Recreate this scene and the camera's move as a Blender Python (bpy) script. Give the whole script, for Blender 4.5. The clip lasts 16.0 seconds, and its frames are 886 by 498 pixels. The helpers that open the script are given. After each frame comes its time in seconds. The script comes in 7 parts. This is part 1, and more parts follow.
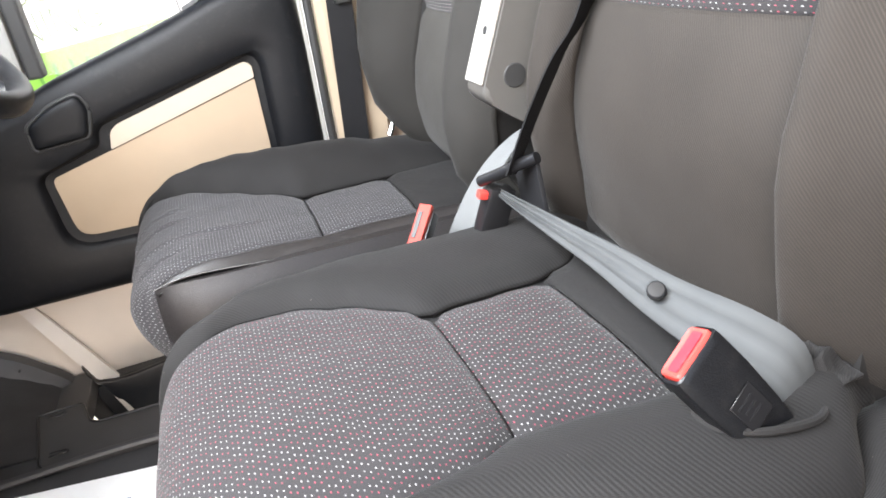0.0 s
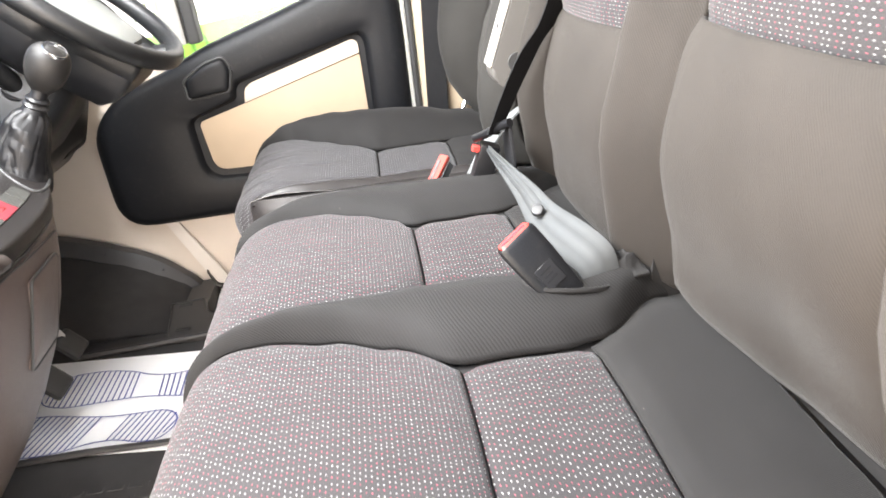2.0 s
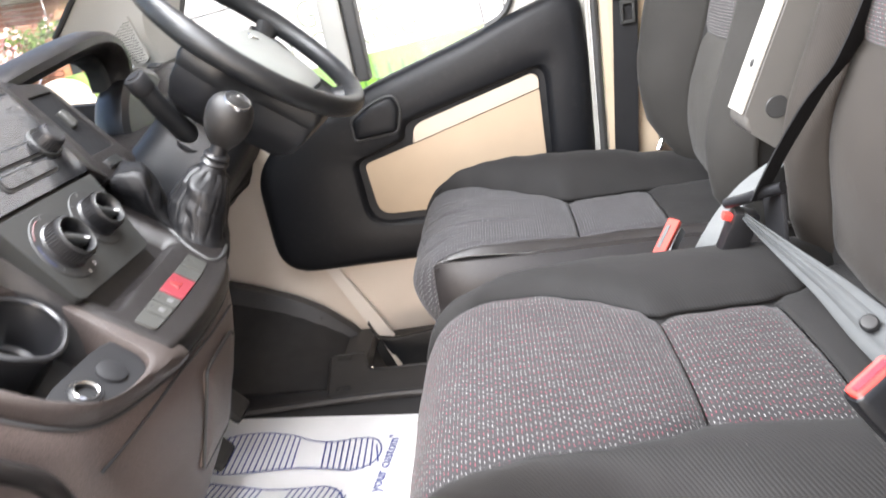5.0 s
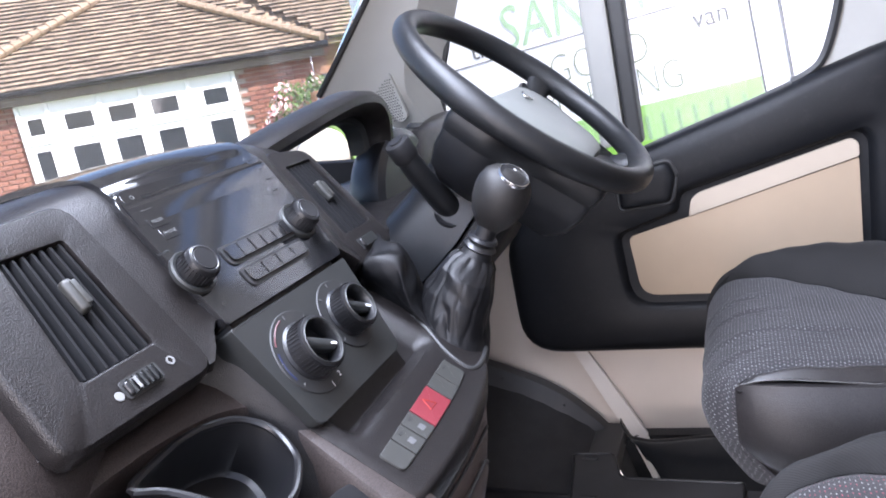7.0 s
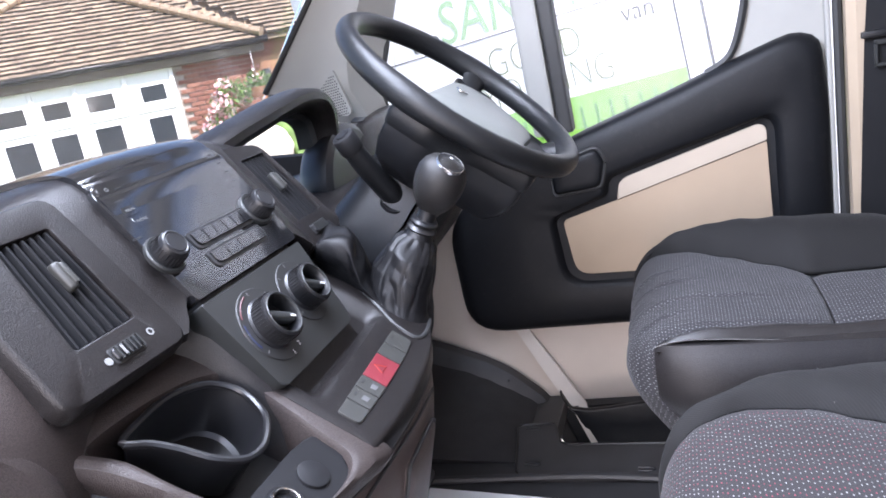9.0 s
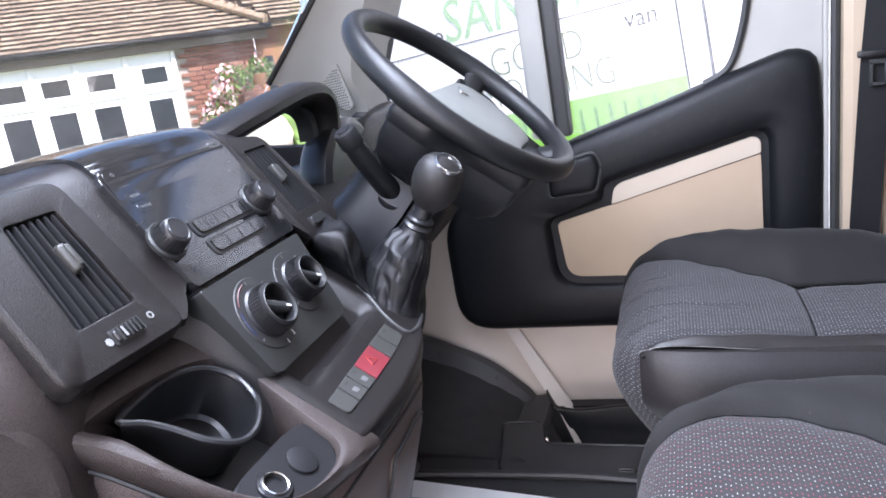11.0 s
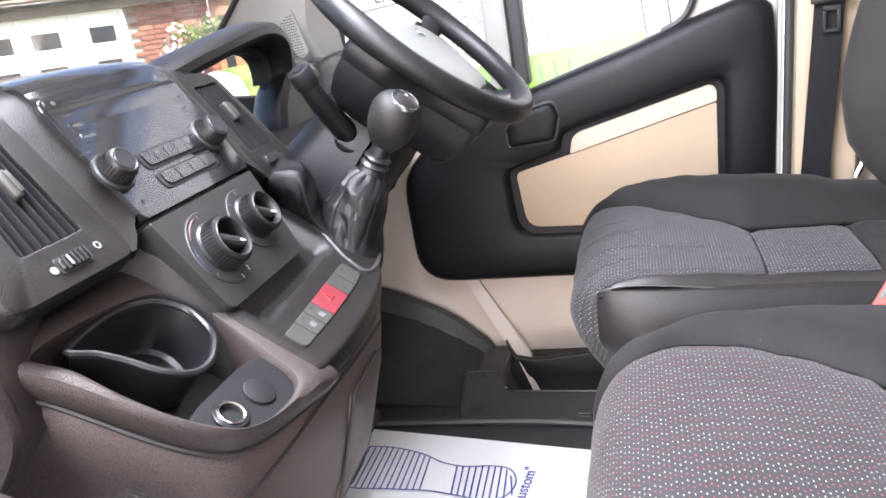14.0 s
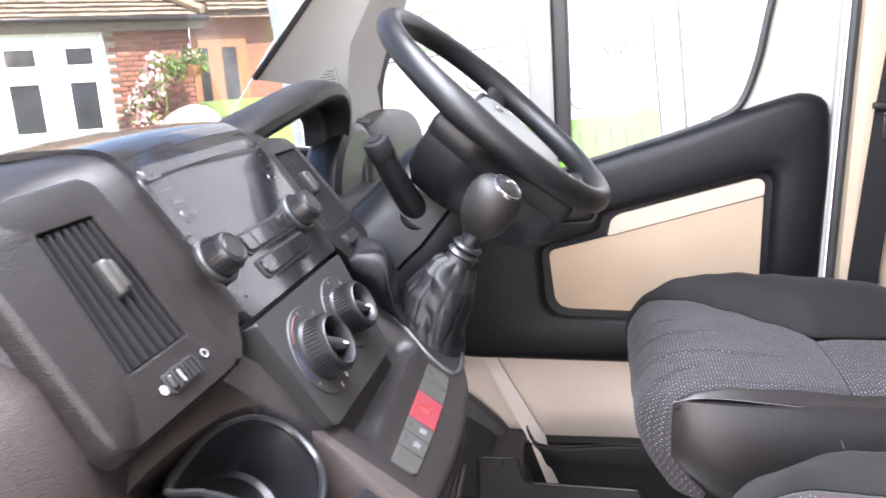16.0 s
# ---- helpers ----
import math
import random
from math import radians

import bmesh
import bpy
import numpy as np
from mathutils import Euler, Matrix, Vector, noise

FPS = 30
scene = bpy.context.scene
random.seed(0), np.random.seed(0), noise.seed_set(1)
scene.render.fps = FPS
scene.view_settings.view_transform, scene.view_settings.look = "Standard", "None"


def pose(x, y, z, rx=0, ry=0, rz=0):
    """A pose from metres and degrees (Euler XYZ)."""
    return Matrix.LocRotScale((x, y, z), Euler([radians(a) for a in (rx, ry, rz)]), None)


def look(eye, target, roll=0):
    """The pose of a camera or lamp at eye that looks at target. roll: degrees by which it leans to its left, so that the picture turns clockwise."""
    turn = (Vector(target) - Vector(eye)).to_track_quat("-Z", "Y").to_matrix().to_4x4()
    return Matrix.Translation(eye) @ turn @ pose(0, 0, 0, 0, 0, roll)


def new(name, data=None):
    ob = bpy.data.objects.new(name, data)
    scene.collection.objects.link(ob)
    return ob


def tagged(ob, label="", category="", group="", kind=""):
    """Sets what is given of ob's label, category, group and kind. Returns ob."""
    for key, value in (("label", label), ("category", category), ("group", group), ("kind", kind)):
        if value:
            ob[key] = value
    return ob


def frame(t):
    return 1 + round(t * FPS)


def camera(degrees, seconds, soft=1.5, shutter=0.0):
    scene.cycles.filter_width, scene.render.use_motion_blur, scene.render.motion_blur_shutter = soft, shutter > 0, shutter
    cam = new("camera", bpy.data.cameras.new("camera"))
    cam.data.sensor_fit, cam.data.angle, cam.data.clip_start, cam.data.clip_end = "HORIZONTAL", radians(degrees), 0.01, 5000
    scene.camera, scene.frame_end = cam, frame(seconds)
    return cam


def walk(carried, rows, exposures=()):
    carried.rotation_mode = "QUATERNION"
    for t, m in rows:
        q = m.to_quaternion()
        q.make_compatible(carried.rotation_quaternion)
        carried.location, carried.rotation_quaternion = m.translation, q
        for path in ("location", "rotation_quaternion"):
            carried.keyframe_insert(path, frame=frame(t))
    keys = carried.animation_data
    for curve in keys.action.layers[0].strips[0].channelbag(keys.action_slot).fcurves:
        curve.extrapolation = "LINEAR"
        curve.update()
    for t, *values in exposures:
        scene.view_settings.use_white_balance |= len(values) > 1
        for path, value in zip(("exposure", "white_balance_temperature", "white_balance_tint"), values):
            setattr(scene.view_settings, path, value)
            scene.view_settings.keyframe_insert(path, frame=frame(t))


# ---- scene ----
cam = camera(61.0, 16.0, soft=1.7, shutter=0.5)
PATH = [
    (0, (0.175, 0.065, 0.779), (0.667, 1.831, -0.019), -8.4),
    (0.5, (0.168, 0.056, 0.779), (0.618, 1.837, -0.012), -7.9),
    (1, (0.223, -0.015, 0.795), (0.519, 1.81, 0.031), -8.1),
    (1.5, (0.264, -0.16, 0.796), (0.353, 1.683, 0.025), -8.3),
    (2, (0.29, -0.265, 0.807), (0.417, 1.568, 0.017), -6.9),
    (2.5, (0.286, -0.295, 0.814), (0.288, 1.545, 0.031), -6.1),
    (3, (0.269, -0.291, 0.786), (-0.021, 1.534, 0.02), -5.7),
    (3.2, (0.221, -0.301, 0.790), (-0.123, 1.509, 0.012), -5.1),
    (5.3, (0.163, -0.011, 0.822), (0.018, 1.876, 0.173), -10.2),
    (5.5, (0.128, 0.015, 0.822), (0.052, 1.93, 0.248), -9.3),
    (6, (0.105, 0.071, 0.834), (0.021, 2.011, 0.354), -7.8),
    (6.5, (0.068, 0.115, 0.834), (-0.431, 2.001, 0.394), -8.3),
    (7, (0.077, 0.131, 0.83), (-0.668, 1.924, 0.35), -10.1),
    (7.5, (0.087, 0.101, 0.833), (-0.624, 1.898, 0.317), -11.3),
    (8, (0.115, 0.081, 0.837), (-0.516, 1.906, 0.317), -11.3),
    (8.5, (0.111, 0.065, 0.837), (-0.505, 1.895, 0.315), -11.1),
    (10.8, (0.107, 0.037, 0.844), (-0.501, 1.868, 0.316), -8.4),
    (11, (0.115, 0.036, 0.845), (-0.488, 1.866, 0.309), -8.2),
    (11.5, (0.111, 0.031, 0.829), (-0.483, 1.858, 0.272), -8.3),
    (12, (0.103, 0.021, 0.821), (-0.482, 1.844, 0.242), -8.4),
    (12.5, (0.117, 0.024, 0.826), (-0.458, 1.843, 0.225), -8.3),
    (13, (0.108, 0.024, 0.814), (-0.457, 1.837, 0.188), -8.4),
    (13.5, (0.106, 0.031, 0.808), (-0.439, 1.845, 0.167), -8.3),
    (14, (0.115, 0.033, 0.814), (-0.393, 1.859, 0.176), -7.9),
    (14.5, (0.088, 0.031, 0.809), (-0.361, 1.877, 0.184), -6.7),
    (15, (0.014, 0.084, 0.828), (-0.369, 1.955, 0.233), -5.1),
    (15.5, (-0.029, 0.131, 0.851), (-0.381, 2.019, 0.292), -3.3),
    (16, (-0.047, 0.097, 0.851), (-0.441, 1.986, 0.326), -2.5),
]
EXPOSURES = [
    (0.0, 2.22, 7000, 12), (1.5, 2.62, 7300, 12), (3.0, 2.7, 7400, 13), (5.5, 2.15, 7000, 14), (6.2, 2.0, 6700, 16), (7.0, 1.70, 6100, 19), (8.5, 1.70, 6100, 19),
    (11.0, 1.67, 6100, 19), (12.5, 1.88, 6350, 19), (14.0, 2.17, 6750, 18), (15.5, 2.27, 6750, 18), (16.0, 2.17, 6650, 18),
]
walk(cam, [(t, look(eye, target, roll)) for t, eye, target, roll in PATH], EXPOSURES)

# ---------------------------------------------------------------- world, sun, exposure
world = bpy.data.worlds.new("sky")
scene.world = world
world.use_nodes = True
wn = world.node_tree
wn.nodes.clear()
sky = wn.nodes.new("ShaderNodeTexSky")
sky.sky_type, sky.sun_disc = "NISHITA", False
sky.sun_elevation, sky.sun_rotation = radians(50), radians(110)
sky.altitude, sky.air_density, sky.dust_density = 50, 1.0, 1.5
bg = wn.nodes.new("ShaderNodeBackground")
bg.inputs["Strength"].default_value = 0.12
wout = wn.nodes.new("ShaderNodeOutputWorld")
wn.links.new(sky.outputs["Color"], bg.inputs["Color"])
wn.links.new(bg.outputs["Background"], wout.inputs["Surface"])

SUN_FROM = Vector((0.80, -0.29, 1.0)).normalized()
sun_data = bpy.data.lights.new("sun", "SUN")
sun_data.energy, sun_data.angle, sun_data.color = 3.2, radians(0.6), (1.0, 0.95, 0.87)
sun = new("sun", sun_data)
sun.matrix_world = look(SUN_FROM * 20, (0, 0, 0))

# sky light through the open passenger door
door_sky = bpy.data.lights.new("door_opening_sky", "AREA")
door_sky.shape, door_sky.size, door_sky.size_y = "RECTANGLE", 0.8, 1.25
door_sky.energy, door_sky.color = 12.9, (1.0, 0.91, 0.845)
door_light = new("door_opening_sky", door_sky)
door_light.matrix_world = look((-0.26, -0.58, 0.58), (-0.08, 0.9, 0.62))


# sky light through the top of the windscreen
screen_sky = bpy.data.lights.new("windscreen_sky", "AREA")
screen_sky.shape, screen_sky.size, screen_sky.size_y = "RECTANGLE", 1.3, 0.34
screen_sky.energy, screen_sky.color = 23.2, (0.86, 0.95, 1.07)
screen_light = new("windscreen_sky", screen_sky)
screen_light.matrix_world = look((-0.27, 0.45, 1.36), (0.517, 0.45, 0.743))


# ---------------------------------------------------------------- materials
def nodes_of(name):
    m = bpy.data.materials.new(name)
    m.use_nodes = True
    t = m.node_tree
    return m, t, t.nodes["Principled BSDF"], t.links


def math_node(t, op, a, b=None, c=None):
    n = t.nodes.new("ShaderNodeMath")
    n.operation = op
    for i, v in enumerate((a, b, c)):
        if v is None:
            continue
        if isinstance(v, (int, float)):
            n.inputs[i].default_value = v
        else:
            t.links.new(v, n.inputs[i])
    return n.outputs[0]


def noise_node(t, scale, detail=3.0, rough=0.55, coord="Object", stretch=None):
    tc = t.nodes.new("ShaderNodeTexCoord")
    n = t.nodes.new("ShaderNodeTexNoise")
    n.inputs["Scale"].default_value = scale
    n.inputs["Detail"].default_value = detail
    n.inputs["Roughness"].default_value = rough
    src = tc.outputs[coord]
    if stretch:
        mp = t.nodes.new("ShaderNodeMapping")
        mp.inputs["Scale"].default_value = stretch
        t.links.new(src, mp.inputs["Vector"])
        src = mp.outputs["Vector"]
    t.links.new(src, n.inputs["Vector"])
    return n.outputs["Fac"]


def mix_colour(t, fac, a, b):
    n = t.nodes.new("ShaderNodeMix")
    n.data_type = "RGBA"
    if isinstance(fac, (int, float)):
        n.inputs["Factor"].default_value = fac
    else:
        t.links.new(fac, n.inputs["Factor"])
    for sock, v in (("A", a), ("B", b)):
        s = [i for i in n.inputs if i.name == sock and i.type == "RGBA"][0]
        if isinstance(v, tuple):
            s.default_value = (*v, 1)
        else:
            t.links.new(v, s)
    return [o for o in n.outputs if o.type == "RGBA"][0]


def bump(t, bsdf, height, strength, dist=0.001, prior=None):
    b = t.nodes.new("ShaderNodeBump")
    b.inputs["Strength"].default_value = strength
    b.inputs["Distance"].default_value = dist
    t.links.new(height, b.inputs["Height"])
    if prior is not None:
        t.links.new(prior, b.inputs["Normal"])
    t.links.new(b.outputs["Normal"], bsdf.inputs["Normal"])
    return b.outputs["Normal"]


def ramp(t, fac, lo, hi):
    n = t.nodes.new("ShaderNodeMapRange")
    n.inputs["From Min"].default_value, n.inputs["From Max"].default_value = lo, hi
    t.links.new(fac, n.inputs["Value"])
    return n.outputs["Result"]


def surface(name, col, rough=0.5, var=0.12, grain=900, grain_bump=0.25, metal=0.0, spec=0.5, blotch=9, rough_var=0.1, grain_dist=0.0006):
    """A plain material with colour blotches, roughness variation and a fine grain in relief."""
    m, t, p, l = nodes_of(name)
    big = noise_node(t, blotch, 4)
    fine = noise_node(t, grain, 2)
    dark = tuple(c * (1 - var) for c in col)
    light = tuple(min(1, c * (1 + var)) for c in col)
    l.new(mix_colour(t, ramp(t, big, 0.3, 0.7), dark, light), p.inputs["Base Color"])
    l.new(math_node(t, "MULTIPLY_ADD", big, 2 * rough_var, rough - rough_var), p.inputs["Roughness"])
    p.inputs["Metallic"].default_value = metal
    p.inputs["Specular IOR Level"].default_value = spec
    if grain_bump:
        bump(t, p, fine, grain_bump, grain_dist)
    return m


def leather_grain(name, col, rough, cell=650, strength=0.5, var=0.1, spec=0.5):
    """Moulded plastic or leather with a pebbled grain."""
    m, t, p, l = nodes_of(name)
    tc = t.nodes.new("ShaderNodeTexCoord")
    v = t.nodes.new("ShaderNodeTexVoronoi")
    v.inputs["Scale"].default_value = cell
    l.new(tc.outputs["Object"], v.inputs["Vector"])
    big = noise_node(t, 7, 4)
    dust = noise_node(t, 60, 5, 0.7)
    base = mix_colour(t, ramp(t, big, 0.3, 0.7), tuple(c * (1 - var) for c in col), tuple(c * (1 + var) for c in col))
    base = mix_colour(t, math_node(t, "MULTIPLY", ramp(t, v.outputs["Distance"], 0.2, 0.75), 0.55), base, tuple(c * 0.25 for c in col))
    l.new(mix_colour(t, math_node(t, "MULTIPLY", ramp(t, dust, 0.55, 0.8), 0.03), base, (0.30, 0.27, 0.24)), p.inputs["Base Color"])
    l.new(math_node(t, "MULTIPLY_ADD", big, 0.16, rough - 0.08), p.inputs["Roughness"])
    p.inputs["Specular IOR Level"].default_value = spec
    bump(t, p, v.outputs["Distance"], strength, 0.0007)
    return m


def fabric_pattern(name, base, white, red, big=1.0, pitch=1.0):
    """Dark woven seat cloth with rows of small white and red stitches."""
    m, t, p, l = nodes_of(name)
    tc = t.nodes.new("ShaderNodeTexCoord")
    sep = t.nodes.new("ShaderNodeSeparateXYZ")
    l.new(tc.outputs["UV"], sep.inputs[0])
    wob = math_node(t, "MULTIPLY_ADD", noise_node(t, 60, 2, coord="UV"), 0.0010, -0.0005)
    u = math_node(t, "DIVIDE", math_node(t, "ADD", sep.outputs["X"], wob), 0.0067 * pitch)
    v = math_node(t, "DIVIDE", sep.outputs["Y"], 0.0040 * pitch)
    col_i = math_node(t, "FLOOR", u)
    row_i = math_node(t, "FLOOR", v)
    zig = math_node(t, "MULTIPLY_ADD", math_node(t, "FLOORED_MODULO", row_i, 2.0), 0.34, 0.18)
    zig2 = math_node(t, "ADD", zig, math_node(t, "MULTIPLY", math_node(t, "FLOORED_MODULO", col_i, 2.0), 0.12))
    dv = math_node(t, "SUBTRACT", math_node(t, "FRACT", v), 0.5)
    du = math_node(t, "SUBTRACT", math_node(t, "SUBTRACT", math_node(t, "FRACT", u), zig2), math_node(t, "MULTIPLY", dv, 0.35))
    d2 = math_node(t, "ADD", math_node(t, "POWER", math_node(t, "DIVIDE", du, 0.145 * big), 2.0), math_node(t, "POWER", math_node(t, "DIVIDE", dv, 0.130 * big), 2.0))
    dot = math_node(t, "MULTIPLY", math_node(t, "SUBTRACT", 1.0, ramp(t, d2, 0.6, 1.3)), math_node(t, "MULTIPLY_ADD", ramp(t, noise_node(t, 170, 2, coord="UV"), 0.3, 0.7), 0.6, 0.4))
    pick = math_node(t, "FLOORED_MODULO", math_node(t, "ADD", math_node(t, "MULTIPLY", col_i, 3.0), math_node(t, "FLOOR", math_node(t, "DIVIDE", row_i, 4.0))), 7.0)
    is_red = math_node(t, "LESS_THAN", pick, 2.5)
    weave = noise_node(t, 1500, 2, coord="UV", stretch=(1, 0.4, 1))
    wear = noise_node(t, 12, 4, coord="UV")
    ground = mix_colour(t, ramp(t, weave, 0.3, 0.7), tuple(c * 0.7 for c in base), tuple(c * 1.3 for c in base))
    ground = mix_colour(t, math_node(t, "MULTIPLY", ramp(t, wear, 0.4, 0.75), 0.25), ground, tuple(c * 1.8 for c in base))
    thread = mix_colour(t, is_red, white, red)
    l.new(mix_colour(t, dot, ground, thread), p.inputs["Base Color"])
    p.inputs["Roughness"].default_value = 0.85
    p.inputs["Specular IOR Level"].default_value = 0.25
    p.inputs["Sheen Weight"].default_value = 0.07
    p.inputs["Sheen Roughness"].default_value = 0.5
    bump(t, p, math_node(t, "ADD", weave, dot), 0.5, 0.0006)
    return m


def fabric_twill(name, base):
    """Plain dark seat cloth with a fine diagonal rib."""
    m, t, p, l = nodes_of(name)
    tc = t.nodes.new("ShaderNodeTexCoord")
    mp = t.nodes.new("ShaderNodeMapping")
    mp.inputs["Rotation"].default_value = (0, 0, radians(35))
    l.new(tc.outputs["UV"], mp.inputs["Vector"])
    w = t.nodes.new("ShaderNodeTexWave")
    w.inputs["Scale"].default_value = 150
    w.inputs["Distortion"].default_value = 0.5
    w.inputs["Detail"].default_value = 1
    l.new(mp.outputs["Vector"], w.inputs["Vector"])
    wear = noise_node(t, 8, 5, 0.6)
    fuzz = noise_node(t, 700, 2)
    lint = noise_node(t, 240, 2)
    c = mix_colour(t, ramp(t, wear, 0.35, 0.7), tuple(k * 0.85 for k in base), tuple(k * 1.2 for k in base))
    c = mix_colour(t, math_node(t, "MULTIPLY", w.outputs["Fac"], 0.58), c, tuple(k * 0.32 for k in base))
    c = mix_colour(t, math_node(t, "MULTIPLY", ramp(t, lint, 0.785, 0.83), 0.4), c, (0.4, 0.37, 0.32))
    l.new(c, p.inputs["Base Color"])
    p.inputs["Roughness"].default_value = 0.8
    p.inputs["Specular IOR Level"].default_value = 0.25
    p.inputs["Sheen Weight"].default_value = 0.045
    p.inputs["Sheen Roughness"].default_value = 0.4
    bump(t, p, math_node(t, "ADD", w.outputs["Fac"], fuzz), 0.35, 0.0006)
    return m


def webbing(name, base):
    m, t, p, l = nodes_of(name)
    tc = t.nodes.new("ShaderNodeTexCoord")
    w = t.nodes.new("ShaderNodeTexWave")
    w.inputs["Scale"].default_value = 160
    w.inputs["Distortion"].default_value = 0.4
    l.new(tc.outputs["UV"], w.inputs["Vector"])
    big = noise_node(t, 14, 3)
    c = mix_colour(t, ramp(t, big, 0.35, 0.7), tuple(k * 0.88 for k in base), tuple(k * 1.1 for k in base))
    l.new(mix_colour(t, math_node(t, "MULTIPLY", w.outputs["Fac"], 0.18), c, tuple(k * 0.6 for k in base)), p.inputs["Base Color"])
    p.inputs["Roughness"].default_value = 0.7
    p.inputs["Specular IOR Level"].default_value = 0.2
    bump(t, p, w.outputs["Fac"], 0.4, 0.0005)
    return m


def clear_glass(name, tint=(1, 1, 1), rough=0.0, film=0.07):
    """Clear glass with a thin whitish film that adds haze to the view."""
    m, t, p, l = nodes_of(name)
    p.inputs["Base Color"].default_value = (*tint, 1)
    p.inputs["Roughness"].default_value = rough
    p.inputs["Transmission Weight"].default_value = 1.0 - film
    p.inputs["IOR"].default_value = 1.12
    return m


M = {}
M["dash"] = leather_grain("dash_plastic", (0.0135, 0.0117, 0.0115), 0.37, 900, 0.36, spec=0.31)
# same dash plastic in two paler, browner copies, warm door light in the colour
M["dash_half_lit"] = leather_grain("dash_plastic_half_lit", (0.050, 0.0395, 0.0362), 0.40, 900, 0.42, spec=0.34)
M["dash_lit"] = leather_grain("dash_plastic_lit", (0.118, 0.090, 0.081), 0.42, 900, 0.42, spec=0.36)
M["plastic"] = leather_grain("door_plastic", (0.0065, 0.0072, 0.0090), 0.46, 800, 0.3, spec=0.25)
M["smooth_black"] = surface("smooth_black_plastic", (0.009, 0.009, 0.010), 0.36, 0.15, 400, 0.05)
M["matt_grey"] = surface("matt_grey_plastic", (0.021, 0.022, 0.0216), 0.46, 0.1, 1200, 0.12)
M["slat"] = surface("vent_slat_plastic", (0.012, 0.012, 0.013), 0.55, 0.15, 400, 0.05, spec=0.18)
M["gloss"] = surface("gloss_black_panel", (0.010, 0.010, 0.011), 0.09, 0.2, 60, 0.0, rough_var=0.04)
M["button"] = surface("grey_button_plastic", (0.032, 0.032, 0.029), 0.45, 0.1, 900, 0.1)
M["red"] = surface("red_plastic", (0.55, 0.018, 0.03), 0.35, 0.08, 300, 0.03)
M["red_hazard"] = surface("dull_red_plastic", (0.145, 0.017, 0.024), 0.42, 0.1, 700, 0.08)
M["orange"] = surface("faded_orange_red_plastic", (0.34, 0.055, 0.042), 0.65, 0.12, 300, 0.03, spec=0.2)
M["leather"] = leather_grain("black_leather", (0.013, 0.012, 0.0115), 0.46, 900, 0.4, spec=0.32)
M["gaiter"] = leather_grain("gaiter_leather", (0.0055, 0.0055, 0.0064), 0.42, 900, 0.35, spec=0.30)
M["wheel"] = leather_grain("steering_wheel_rubber", (0.010, 0.0105, 0.0115), 0.40, 900, 0.3, spec=0.36)
M["wheel_pad"] = surface("grey_wheel_pad", (0.13, 0.135, 0.125), 0.45, 0.08, 900, 0.1)
M["chrome"] = surface("satin_chrome", (0.62, 0.62, 0.62), 0.22, 0.05, 200, 0.02, metal=1.0)
M["alloy"] = surface("bare_alloy", (0.38, 0.365, 0.335), 0.55, 0.10, 300, 0.06, metal=0.35)
M["armrest"] = surface("grey_painted_metal", (0.075, 0.071, 0.066), 0.45, 0.06, 300, 0.06)
M["steel"] = surface("dull_steel", (0.45, 0.45, 0.45), 0.4, 0.1, 300, 0.05, metal=0.9)
M["grey_mark"] = surface("pale_grey_print", (0.19, 0.19, 0.185), 0.5, 0.04, 200, 0.0)
M["dim_mark"] = surface("dim_key_print", (0.09, 0.09, 0.09), 0.5, 0.04, 200, 0.0)
M["white_mark"] = surface("white_print", (0.75, 0.75, 0.75), 0.5, 0.04, 200, 0.0)
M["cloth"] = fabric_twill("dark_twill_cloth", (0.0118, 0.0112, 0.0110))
# lighter, browner copy of the cushion twill, for the bench backrests
M["lighter_cloth"] = fabric_twill("lighter_twill_cloth", (0.0265, 0.0222, 0.0186))
M["pattern"] = fabric_pattern("dotted_seat_cloth", (0.0185, 0.0172, 0.0180), (0.33, 0.33, 0.32), (0.28, 0.045, 0.070), 1.06)
M["pattern_pale"] = fabric_pattern("worn_dotted_seat_cloth", (0.0245, 0.0235, 0.0250), (0.27, 0.27, 0.275), (0.17, 0.15, 0.16), 1.2, 1.15)
M["back_pattern"] = fabric_pattern("dotted_back_cloth", (0.028, 0.027, 0.027), (0.46, 0.46, 0.44), (0.30, 0.20, 0.22), 1.3, 1.25)
M["back_cloth"] = fabric_twill("grey_back_cloth", (0.049, 0.0465, 0.042))
# lighter than the cushion twill, for the driver's backrest bolsters
M["back_wing"] = fabric_twill("back_wing_cloth", (0.025, 0.0235, 0.0212))
M["vinyl"] = leather_grain("dark_vinyl", (0.021, 0.0187, 0.0187), 0.42, 700, 0.25, spec=0.40)
M["piping"] = surface("pale_thread", (0.17, 0.165, 0.16), 0.8, 0.15, 800, 0.1)
M["belt_grey"] = webbing("grey_belt_webbing", (0.058, 0.061, 0.062))
M["strap_grey"] = webbing("pale_strap_webbing", (0.13, 0.135, 0.135))
M["shroud"] = leather_grain("column_shroud_plastic", (0.010, 0.0105, 0.012), 0.36, 900, 0.2, spec=0.32)
M["red_pale"] = surface("faded_red_plastic", (0.56, 0.05, 0.040), 0.4, 0.08, 300, 0.03)
M["belt_black"] = webbing("black_belt_webbing", (0.009, 0.009, 0.010))
M["cream"] = surface("cream_paint", (0.64, 0.555, 0.475), 0.42, 0.05, 300, 0.06, blotch=5)
M["cream_paint_pale"] = surface("pale_sill_paint", (0.68, 0.62, 0.56), 0.4, 0.05, 300, 0.06, blotch=5)
